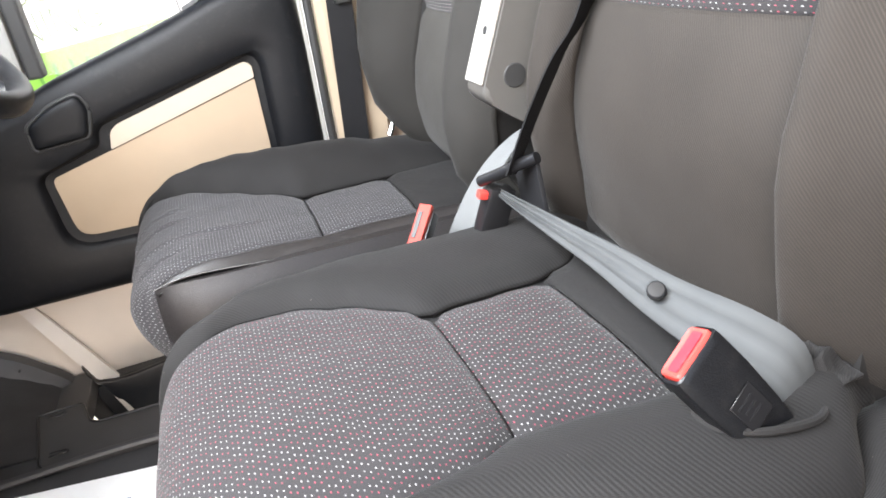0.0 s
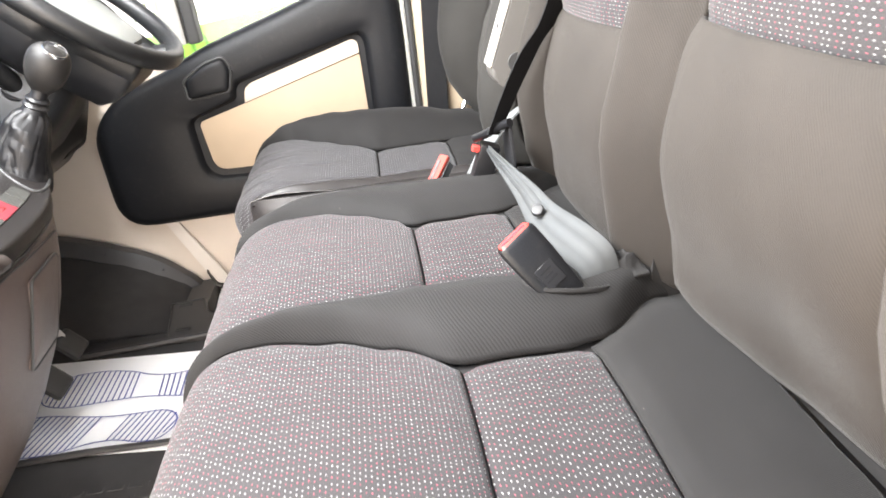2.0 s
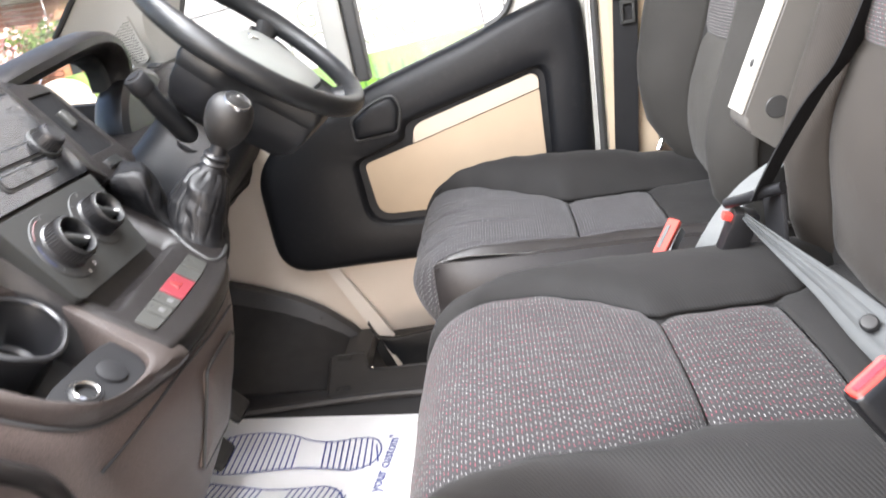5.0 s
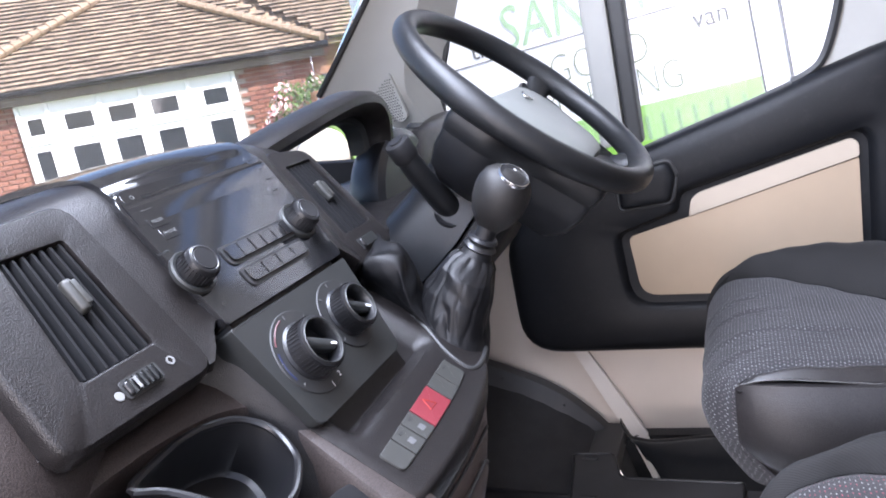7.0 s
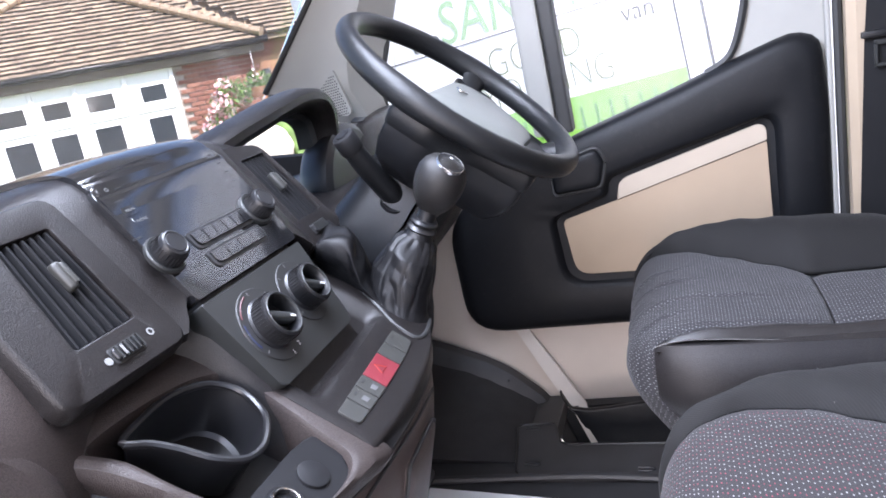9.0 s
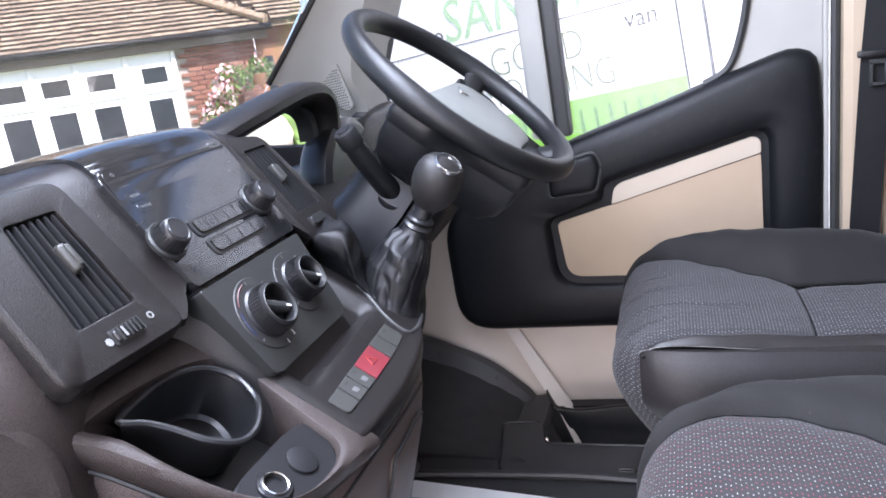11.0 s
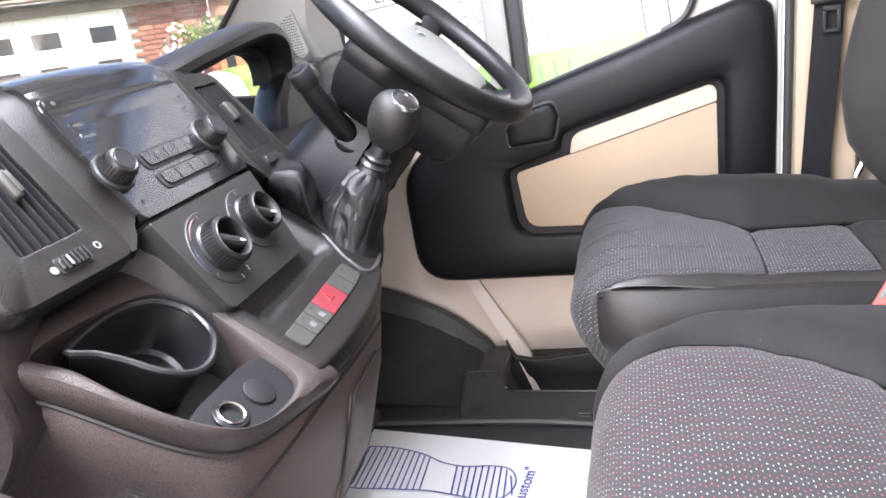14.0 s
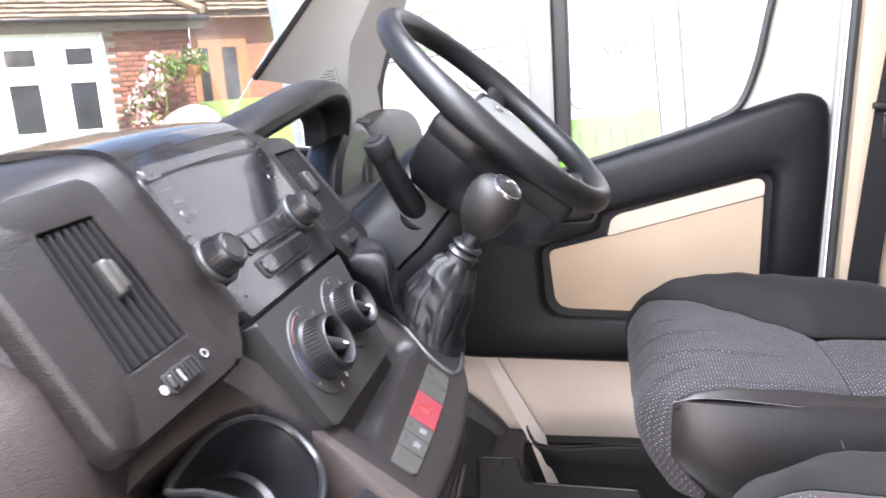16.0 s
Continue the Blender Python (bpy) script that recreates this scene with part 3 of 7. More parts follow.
bench_face = lambda z: 0.520 + 0.16 * (z - 0.46) - 0.018 * math.exp(-(((z - 0.60) / 0.09) ** 2))
mid_back = [
    ("side_bolster", const(0.762), const(0.832), 0.030, "bolster"),
    ("back", const(0.447), const(0.762), 0.016, "pattern"),
    ("side_bolster", const(0.415), const(0.447), 0.012, "bolster"),
]
out_back = [
    ("side_bolster", const(0.372), const(0.458), 0.040, "wing"),
    ("back", const(0.070), const(0.372), 0.012, "pattern"),
    ("side_bolster", const(-0.09), const(0.070), 0.044, "bolster"),
]


def mid_set_back(y, z):
    return 0.014 * math.exp(-(((z - 0.455) / 0.10) ** 2))


def out_set_back(y, z):
    """The outer backrest stands further back and hollows towards its foot."""
    t = min(1, max(0, (0.40 - y) / 0.22))
    return 0.016 + (0.016 + 0.034 * t) * math.exp(-(((z - 0.455) / 0.11) ** 2))


for regs, ya, yb, zb, sb in ((mid_back, 0.394, 0.828, 0.690, mid_set_back), (out_back, -0.088, 0.386, 0.708, out_set_back)):
    backrest(bench, bench_face, regs, 0.440, 1.08, zb, None, M["lighter_cloth"], M["lighter_cloth"], sb)
    rings = [[(bench_face(z) + 0.012 + sb(0.1, z) + (0.02 if z > 1.04 else 0), ya, z), (bench_face(z) + 0.13, ya, z), (bench_face(z) + 0.13, yb, z), (bench_face(z) + 0.012 + sb(0.1, z) + (0.02 if z > 1.04 else 0), yb, z)] for z in (0.43, 0.5, 0.6, 0.7, 0.8, 0.9, 1.0, 1.06, 1.075)]
    part("backrest_body", loft(rings), M["cloth"], bench, "dark cloth backrest body")

# driver's seat
driver_seat = thing("driver_chair", (0.32, 1.23, 0.0), "driver's van seat in dark cloth with dotted panel and vinyl side", "seat")
DCUSH = [(0.60, 0.392), (0.52, 0.396), (0.43, 0.396), (0.30, 0.397), (0.20, 0.407), (0.12, 0.415), (0.070, 0.412), (0.036, 0.397), (0.015, 0.368), (0.014, 0.335), (0.030, 0.295), (0.058, 0.255)]
d_far = [(0.01, 1.385), (0.04, 1.392), (0.10, 1.372), (0.17, 1.335), (0.23, 1.300), (0.285, 1.262), (0.33, 1.268), (0.42, 1.275), (0.60, 1.285)]
d_near = [(0.01, 1.0035), (0.052, 1.0035), (0.062, 1.0130), (0.080, 1.0205), (0.14, 1.030), (0.23, 1.050), (0.36, 1.066), (0.52, 1.052), (0.60, 1.05)]
d_edge = [(0.01, 1.392), (0.05, 1.402), (0.12, 1.418), (0.20, 1.445), (0.30, 1.475), (0.60, 1.48)]
d_strip = [(0.01, 1.0030), (0.05, 1.0030), (0.14, 1.002), (0.23, 1.010), (0.36, 1.016), (0.60, 1.012)]
d_swell = [(0.01, 0.014), (0.06, 0.019), (0.10, 0.029), (0.15, 0.041), (0.20, 0.050), (0.26, 0.055), (0.33, 0.055), (0.39, 0.048), (0.46, 0.030), (0.60, 0.008)]
cushion(driver_seat, DCUSH, [
    ("side_bolster", T(d_far), T(d_edge), T(d_swell), "bolster"),
    ("middle", T(d_near), T(d_far), 0.006, "pattern"),
    ("piped_edge", T(d_strip), T(d_near), 0.007, "side"),
], 0.285, 0.43, cloth=M["pattern_pale"], creases=((0.30, 0.012, 0.21), (0.50, 0.012, 0.13), (0.65, 0.012, 0.11), (0.14, 0.03, 0.10)), strip_end=0.053, corner=(0.053, 1.003, 0.055))


def valance():
    """The vinyl side of the driver's seat: a sharp front edge, a soft ledge below the stitching, undercut at the front."""
    rings = []
    for x, top, bot, out in ((0.053, 0.398, 0.292, 0.002), (0.056, 0.402, 0.284, -0.001), (0.075, 0.404, 0.270, -0.006), (0.11, 0.404, 0.255, -0.009), (0.16, 0.403, 0.248, -0.010), (0.22, 0.402, 0.248, -0.009), (0.30, 0.400, 0.255, -0.006), (0.42, 0.398, 0.265, -0.004), (0.56, 0.396, 0.275, -0.002)):
        ring = []
        for k in range(13):
            q = k / 12
            z = top + (bot - top) * q
            belly = interp([(0, 0), (0.08, -0.006), (0.20, -0.015), (0.33, -0.0205), (0.5, -0.0200), (0.75, -0.010), (1.0, 0.012)], q)
            back = 0.75 * max(0.0, 0.325 - z) * max(0.0, 1 - (x - 0.053) / 0.14)
            ring.append((x + back, 1.004 + out + belly * min(1.0, 0.35 + (x - 0.053) * 12), z))
        back = 0.75 * max(0.0, 0.325 - bot) * max(0.0, 1 - (x - 0.053) / 0.14)
        ring += [(x + back, 1.06, bot), (x, 1.06, top - 0.006)]
        rings.append(ring)
    return loft(rings)


part("side_valance", valance(), M["vinyl"], driver_seat, "black vinyl seat side with a soft sheen")


def strip_point(x, out=0.0015):
    """A point on the seam between the vinyl side and the strip above it."""
    return Vector((x, interp(d_strip, x) - out, profile_at(DCUSH, knot_of(DCUSH, x))[0].y - 0.0055))


seam_line("piping", driver_seat, [strip_point(x) for x in (0.052, 0.07, 0.10, 0.14, 0.18, 0.22)], 0.00035, M["piping"], "pale stitched piping")
part("stitching", join(*[tube([strip_point(0.224 + 0.0062 * i), strip_point(0.2278 + 0.0062 * i)], 0.0004, 5) for i in range(40)]), M["piping"], driver_seat, "row of small pale stitches")
part("loose_thread", tube(smooth_path([(0.246, 0.9800, 0.372), (0.250, 0.9790, 0.362), (0.249, 0.9790, 0.352), (0.254, 0.9790, 0.340)], 5), 0.0005, 5), M["piping"], driver_seat, "loose pale thread")
rings = []
for y, inset, drop in ((1.02, 0.075, 0.012), (1.065, 0.012, 0.012), (1.40, 0.0, 0.012), (1.475, 0.03, 0.042)):
    rings.append([(x + (inset if x < 0.2 else 0), y, z - drop) for x, z in DCUSH] + [(0.10, y, 0.22), (0.58, y, 0.22)])
part("seat_body", loft(rings), M["cloth"], driver_seat)
part("seat_base", box((0.42, 0.40, 0.20), (0.34, 1.24, 0.115), 0.02, 3), M["plastic"], driver_seat, "black seat pedestal")
part("slide_rail", box((0.40, 0.03, 0.025), (0.30, 1.03, 0.215), 0.004), M["steel"], driver_seat)
BACK_LINE = [(p.x, p.y) for p in smooth_path([(0.38, 0.552, 0), (0.44, 0.530, 0), (0.50, 0.521, 0), (0.56, 0.528, 0), (0.62, 0.547, 0), (0.68, 0.564, 0), (0.79, 0.585, 0), (0.95, 0.617, 0), (1.10, 0.648, 0)], 6)]
drv_face = lambda z: interp(BACK_LINE, z)
d_panel = [(0.38, 1.040), (0.47, 1.058), (0.56, 1.098), (0.62, 1.114), (0.66, 1.116), (0.72, 1.098), (0.79, 1.076), (1.10, 1.070)]
d_wing = [(0.38, 0.026), (0.44, 0.042), (0.50, 0.062), (0.56, 0.079), (0.62, 0.092), (0.68, 0.098), (0.73, 0.094), (0.79, 0.082), (0.95, 0.070), (1.10, 0.055)]
backrest(driver_seat, drv_face, [
    ("side_bolster", const(1.345), T([(0.38, 1.40), (0.5, 1.47), (0.65, 1.50), (0.9, 1.47), (1.1, 1.44)]), T(d_wing), "bolster"),
    ("back", T(d_panel), const(1.345), 0.012, "pattern"),
    ("side_bolster", const(0.985), T(d_panel), 0.050, "bolster"),
], 0.40, 1.10, 0.648, M["back_pattern"], M["back_cloth"], M["back_wing"])
rings = [[(drv_face(z) + 0.004 + (0.02 if z > 1.06 else 0), 0.99, z), (drv_face(z) + 0.12, 1.0, z), (drv_face(z) + 0.12, 1.46, z), (drv_face(z) + 0.004 + (0.02 if z > 1.06 else 0), 1.45, z)] for z in (0.38, 0.5, 0.6, 0.7, 0.8, 0.9, 1.0, 1.08, 1.095)]
part("backrest_body", loft(rings), M["cloth"], driver_seat)


# ---------------------------------------------------------------- cab shell
DOOR_Y = 1.640
shell = "structure"
floor_bm = join(box((2.1, 1.725, 0.04), (0.0, 0.5425, -0.022), 0.002, 1), box((0.855, 0.238, 0.04), (-0.6225, 1.525, -0.022), 0.002, 1), box((0.82, 0.238, 0.04), (0.64, 1.525, -0.022), 0.002, 1), box((0.50, 0.26, 0.02), (0.02, 1.52, -0.16), 0.002, 1))
single("floor", floor_bm, M["rubber"], "black rubber covered cab floor", "floor", kind=shell)
single("ceiling", box((2.2, 2.05, 0.04), (0.1, 0.665, 1.58), 0.01), M["lining"], "pale grey headlining", "ceiling", kind=shell)
single("wall_rear", box((0.04, 2.02, 1.62), (1.02, 0.665, 0.79), 0.004), M["cream_cloth"], "beige panelled wall behind the seats", "wall", kind=shell)
single("bulkhead_front", box((0.04, 1.96, 0.66), (-1.0, 0.665, 0.31), 0.004), M["carpet"], "dark lined front bulkhead", "wall", kind=shell)

# driver's door with its trim, insert and window frame
door = thing("door_1", (0.0, DOOR_Y, 0.15), "dark plastic driver's door with beige insert", "door", kind=shell)
trim = rounded([(-0.395, 0.175), (-0.402, 0.43), (-0.325, 0.512), (-0.20, 0.552), (-0.10, 0.598), (0.011, 0.632), (0.124, 0.667), (0.232, 0.706), (0.335, 0.738), (0.380, 0.722), (0.390, 0.60), (0.386, 0.178)], [0.085, 0.05, 0.05, 0.04, 0.05, 0.1, 0.1, 0.05, 0.05, 0.045, 0.03, 0.02])
sur = rounded([(-0.146, 0.281), (-0.158, 0.432), (-0.040, 0.470), (-0.034, 0.506), (0.277, 0.590), (0.292, 0.572), (0.292, 0.274)], [0.05, 0.02, 0.01, 0.02, 0.02, 0.02, 0.02])


def trim_relief():
    """The padded door panel: rolled at its rim, with a sunk field for the insert."""
    c = (0.06, 0.42)
    fan = [2 * math.pi * i / 160 for i in range(160)]
    outer, inner = [ray_out(trim, c, a) for a in fan], [ray_out(sur, c, a) for a in fan]
    rings = []
    for d, y in ((0.0, 0.040), (0.0, -0.002), (0.003, -0.013), (0.010, -0.020), (0.022, -0.0255), (0.038, -0.0285)):
        rings.append([(p.x, DOOR_Y + y, p.y) for p in (o.lerp(h, min(0.45, d / (o - h).length)) for o, h in zip(outer, inner))])
    rings.append([(p.x, DOOR_Y - 0.0295, p.y) for p in (o.lerp(h, 0.60) for o, h in zip(outer, inner))])
    for d, y in ((0.016, -0.028), (0.007, -0.0245), (0.002, -0.0185), (-0.002, -0.0125), (-0.012, -0.011)):
        rings.append([(p.x, DOOR_Y + y, p.y) for p in (h + (o - h).normalized() * d for o, h in zip(outer, inner))])
    rings.append([(c[0] + (h.x - c[0]) * 0.3, DOOR_Y - 0.010, c[1] + (h.y - c[1]) * 0.3) for h in inner])
    return loft(rings)


part("trim_panel", trim_relief(), M["plastic"], door, "black moulded door trim with a sunk field")
ins = rounded([(-0.125, 0.300), (-0.140, 0.424), (-0.022, 0.456), (0.275, 0.540), (0.277, 0.292)], [0.03, 0.012, 0.004, 0.004, 0.02])
part("insert", prism(ins, "y", DOOR_Y - 0.0155, DOOR_Y + 0.005, 0.002, 2), M["cream_cloth"], door, "flat beige cloth insert")
band = rounded([(-0.021, 0.4585), (-0.014, 0.492), (0.0, 0.503), (0.262, 0.576), (0.275, 0.568), (0.275, 0.543)], [0.003, 0.01, 0.01, 0.008, 0.006, 0.002])
part("insert_band", prism(band, "y", DOOR_Y - 0.0185, DOOR_Y + 0.01, 0.003, 2), M["cream_band"], door, "paler beige padded band")
grip = rounded([(-0.146, 0.486), (-0.148, 0.530), (-0.098, 0.562), (-0.050, 0.574), (-0.037, 0.545), (-0.050, 0.494)], [0.010, 0.012, 0.02, 0.014, 0.012, 0.012], 6)
gc = Vector((-0.092, 0.528))
rings = []
for k, y in ((1.0, -0.024), (1.0, -0.032), (0.95, -0.0365), (0.84, -0.0395), (0.55, -0.0405), (0.1, -0.0405)):
    rings.append([(gc.x + (x - gc.x) * k, DOOR_Y + y, gc.y + (z - gc.y) * k) for x, z in grip])
handle = part("door_handle", loft(rings), M["plastic"], door, "black moulded pull handle")
part("handle_gap", tube([(gc.x + (x - gc.x) * 1.06, DOOR_Y - 0.0285, gc.y + (z - gc.y) * 1.06) for x, z in grip], 0.0042, 8, True), M["seal"], handle, "dark gap round the handle")
# frame of the window
part("window_divider", join(box((0.030, 0.05, 0.86), (-0.122, DOOR_Y + 0.01, 1.04), 0.006, 2, Euler((0, radians(-2), 0)).to_matrix().to_4x4())), M["seal"], door, "black rubber window channel")
part("divider_trim", box((0.050, 0.055, 0.86), (-0.163, DOOR_Y + 0.005, 1.04), 0.008, 2, Euler((0, radians(-2), 0)).to_matrix().to_4x4()), M["pillar"], door, "grey painted window divider")
rear_frame = rounded([(0.17, 0.655), (0.235, 0.712), (0.262, 0.80), (0.285, 1.0), (0.30, 1.45), (0.41, 1.45), (0.398, 0.60), (0.36, 0.60)], [0.01, 0.05, 0.05, 0.05, 0.02, 0.02, 0.02, 0.02])
part("window_frame", prism(rear_frame, "y", DOOR_Y + 0.008, DOOR_Y + 0.045, 0.006), M["pillar"], door, "pale grey painted door frame")
seal_pts = [(0.175, DOOR_Y + 0.005, 0.685), (0.222, DOOR_Y + 0.005, 0.712), (0.248, DOOR_Y + 0.005, 0.78), (0.262, DOOR_Y + 0.005, 0.86), (0.278, DOOR_Y + 0.005, 1.0), (0.292, DOOR_Y + 0.005, 1.44)]
part("window_seal", tube(smooth_path(seal_pts, 5), 0.008, 6), M["seal"], door, "black rubber window seal")
part("top_frame", box((0.95, 0.05, 0.05), (-0.06, DOOR_Y + 0.01, 1.45), 0.01), M["pillar"], door)
win = part("window_pane", box((0.42, 0.004, 0.84), (0.095, DOOR_Y + 0.03, 1.03)), M["glass"], door, "clear side window glass", smooth=False)
win.visible_shadow = False
q = part("quarter_pane", prism([(-0.50, 0.60), (-0.18, 0.60), (-0.15, 1.44), (-0.36, 1.44)], "y", DOOR_Y + 0.028, DOOR_Y + 0.032), M["glass"], door, "clear quarter glass", smooth=False)
q.visible_shadow = False

# painted body below and beside the door
single("door_frame_lower", prism(rounded([(-0.60, 0.12), (-0.50, 0.64), (-0.30, 0.60), (0.5, 0.30), (0.5, -0.10), (-0.18, -0.10), (-0.24, -0.02), (-0.34, 0.06), (-0.45, 0.10)], [0.02, 0.03, 0.02, 0.02, 0.01, 0.01, 0.02, 0.05, 0.05]), "y", 1.655, 1.70, 0.006), M["cream"], "cream painted metal below the door", "panel", kind=shell)
single("trim_sill", ribbon([(-0.300, 1.652, 0.215), (-0.272, 1.648, 0.167), (-0.235, 1.640, 0.100), (-0.200, 1.632, 0.040), (-0.165, 1.626, -0.020), (-0.123, 1.620, -0.135)], [0.026, 0.028, 0.032, 0.036, 0.036, 0.034], 0.008, (0.86, 0, 0.5)), M["cream_paint_pale"], "pale painted sill flange", "trim", kind=shell)
# black board added to keep the recess behind the flange dark
single("trim_sill_liner", prism(rounded([(-0.200, -0.045), (-0.180, -0.020), (0.30, -0.005), (0.30, -0.15), (-0.17, -0.15)], 0.01), "y", 1.622, 1.652, 0.003), M["shroud"], "black backing added behind the sill flange", "trim", kind=shell)
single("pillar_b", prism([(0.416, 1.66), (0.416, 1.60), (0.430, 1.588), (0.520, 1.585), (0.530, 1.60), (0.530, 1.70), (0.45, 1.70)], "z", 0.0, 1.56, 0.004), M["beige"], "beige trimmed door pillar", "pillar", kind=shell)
single("trim_door_seal", tube([(0.405, 1.622, 0.05), (0.406, 1.622, 0.6), (0.408, 1.622, 1.0), (0.414, 1.62, 1.5)], 0.0085, 8), M["seal"], "black rubber door seal", "seal", kind=shell)
single("trim_door_edge", box((0.010, 0.02, 1.45), (0.393, 1.640, 0.80), 0.004), M["pillar"], "pale painted door edge", "trim", kind=shell)
single("wall_side", box((0.50, 0.04, 1.6), (0.78, 1.69, 0.78), 0.004), M["cream"], "cream cab side behind the door", "wall", kind=shell)
single("wall_side_front", prism([(-1.0, -0.05), (-0.40, -0.05), (-0.40, 0.62), (-1.0, 0.66)], "y", 1.66, 1.70), M["carpet"], "dark cab side beside the pedals", "wall", kind=shell)

# windscreen pillar and windscreen
ap = [[(-0.545, 1.56, 0.55), (-0.535, 1.62, 0.55), (-0.50, 1.655, 0.55), (-0.47, 1.60, 0.55), (-0.49, 1.55, 0.55)],
      [(-0.555, 1.54, 0.70), (-0.545, 1.62, 0.70), (-0.50, 1.655, 0.70), (-0.47, 1.60, 0.70), (-0.49, 1.54, 0.70)],
      [(-0.600, 1.50, 0.785), (-0.585, 1.62, 0.785), (-0.50, 1.655, 0.77), (-0.475, 1.60, 0.77), (-0.51, 1.50, 0.78)],
      [(-0.692, 1.49, 0.800), (-0.675, 1.61, 0.800), (-0.49, 1.650, 0.795), (-0.465, 1.60, 0.795), (-0.51, 1.50, 0.80)],
      [(-0.638, 1.49, 0.86), (-0.618, 1.61, 0.86), (-0.47, 1.645, 0.85), (-0.445, 1.60, 0.85), (-0.50, 1.50, 0.86)],
      [(-0.468, 1.48, 1.05), (-0.448, 1.60, 1.05), (-0.39, 1.635, 1.05), (-0.365, 1.60, 1.05), (-0.39, 1.50, 1.05)],
      [(-0.165, 1.44, 1.40), (-0.145, 1.57, 1.40), (-0.09, 1.60, 1.40), (-0.06, 1.57, 1.40), (-0.08, 1.47, 1.40)],
      [(-0.06, 1.42, 1.56), (-0.04, 1.55, 1.56), (0.01, 1.58, 1.56), (0.03, 1.55, 1.56), (0.02, 1.45, 1.56)]]
single("trim_pillar_seal", tube(smooth_path([(-0.482, 1.600, 0.70), (-0.476, 1.598, 0.78), (-0.452, 1.597, 0.85), (-0.372, 1.597, 1.05), (-0.068, 1.567, 1.40)], 5), 0.009, 8), M["seal"], "black rubber seal behind the windscreen pillar", "seal", kind=shell)
single("trim_screen_edge", tube(smooth_path([(-0.694, 1.486, 0.802), (-0.640, 1.486, 0.862), (-0.470, 1.476, 1.052), (-0.167, 1.436, 1.402)], 5), 0.006, 8), M["seal"], "black rubber edge along the windscreen", "seal", kind=shell)
single("pillar_a", loft(ap), M["pillar"], "pale grey windscreen pillar trim", "pillar", kind=shell)
ws = single("windscreen", prism([(-0.939, 0.54), (-0.14, 1.56), (-0.132, 1.56), (-0.931, 0.54)], "y", -0.25, 1.55), M["glass"], "clear windscreen glass", "windscreen", kind=shell)
ws.visible_shadow = False


# ---------------------------------------------------------------- dashboard
dash = thing("dashboard", (-0.45, 0.665, 0.30), "black moulded van dashboard with a centre console", "dashboard")


SLOPE = 0.70


def recess(y):
    """How far the pod's wings stand back from its middle."""
    e = y - 0.660
    if e < 0:
        t = min(1, max(0, (-e - 0.105) / 0.05))
        return 0.013 * t * t * (3 - 2 * t)
    t = min(1, max(0, (e - 0.105) / 0.06))
    return 0.024 * t * t * (3 - 2 * t)


def pod_top(y):
    """Height of the centre pod over the cab's width."""
    d = abs(y - 0.655) + (0.3 * max(0, y - 0.80))
    return 0.790 - 0.010 * (d / 0.16) ** 2 - (0.030 * ((d - 0.18) / 0.06) ** 2 if d > 0.18 else 0)


def pod():
    rings = []
    for i in range(61):
        y = 0.398 + 0.496 * i / 60
        e = max(0.0, ((0.418 - y) if y < 0.654 else (y - 0.866)) / 0.020)
        back = recess(y) + 0.020 * e * e + 0.002
        top = pod_top(y) - 0.006 * e * e
        wing = min(1, max(0, (abs(y - 0.660) - 0.10) / 0.02))
        zb = 0.668 - 0.022 * wing
        x_at = lambda z: -0.2905 - back - SLOPE * (z - 0.664)
        xb = x_at(zb)
        ring = [(xb - 0.10, y, zb - 0.012), (xb - 0.020, y, zb - 0.008), (xb - 0.004, y, zb - 0.003), (xb, y, zb + 0.004)]
        for k in range(1, 8):
            z = zb + 0.004 + (top - 0.016 - zb - 0.004) * k / 7
            ring.append((x_at(z), y, z))
        xt = x_at(top - 0.016)
        ring += [(xt - 0.010, y, top - 0.007), (xt - 0.024, y, top - 0.001), (xt - 0.05, y, top), (xt - 0.15, y, top - 0.012), (xt - 0.30, y, top - 0.05), (xt - 0.30, y, 0.60), (xb - 0.10, y, 0.60)]
        rings.append(ring)
    return loft(rings)


part("centre_pod", pod(), M["dash"], dash, "black grained centre pod")
FACE_R = Vector((0, 1, 0))
FACE_U = Vector((-SLOPE, 0, 1.0)).normalized()
FACE_N = FACE_R.cross(FACE_U) * 1.0
if FACE_N.x < 0:
    FACE_N = -FACE_N


def face_at(y, s, out=0.0):
    """A point on the pod's sloping face: s metres up from the line at its foot."""
    return Vector((-0.2905, y, 0.664)) + FACE_U * s + FACE_N * out


def face_m(y, s, out=0.0):
    return frame_on(face_at(y, s, out), FACE_R, FACE_U)


# radio
RC = 0.660
radio = thing("radio", face_at(RC, 0), "gloss black car radio with two knobs", "radio")
part("fascia", moved(prism(rounded([(-0.094, 0.0), (-0.098, 0.132), (0.098, 0.132), (0.092, 0.0)], [0.003, 0.014, 0.014, 0.003]), "z", -0.012, 0.005, 0.0015), face_m(RC, 0.001)), M["gloss"], radio, "gloss black fascia")


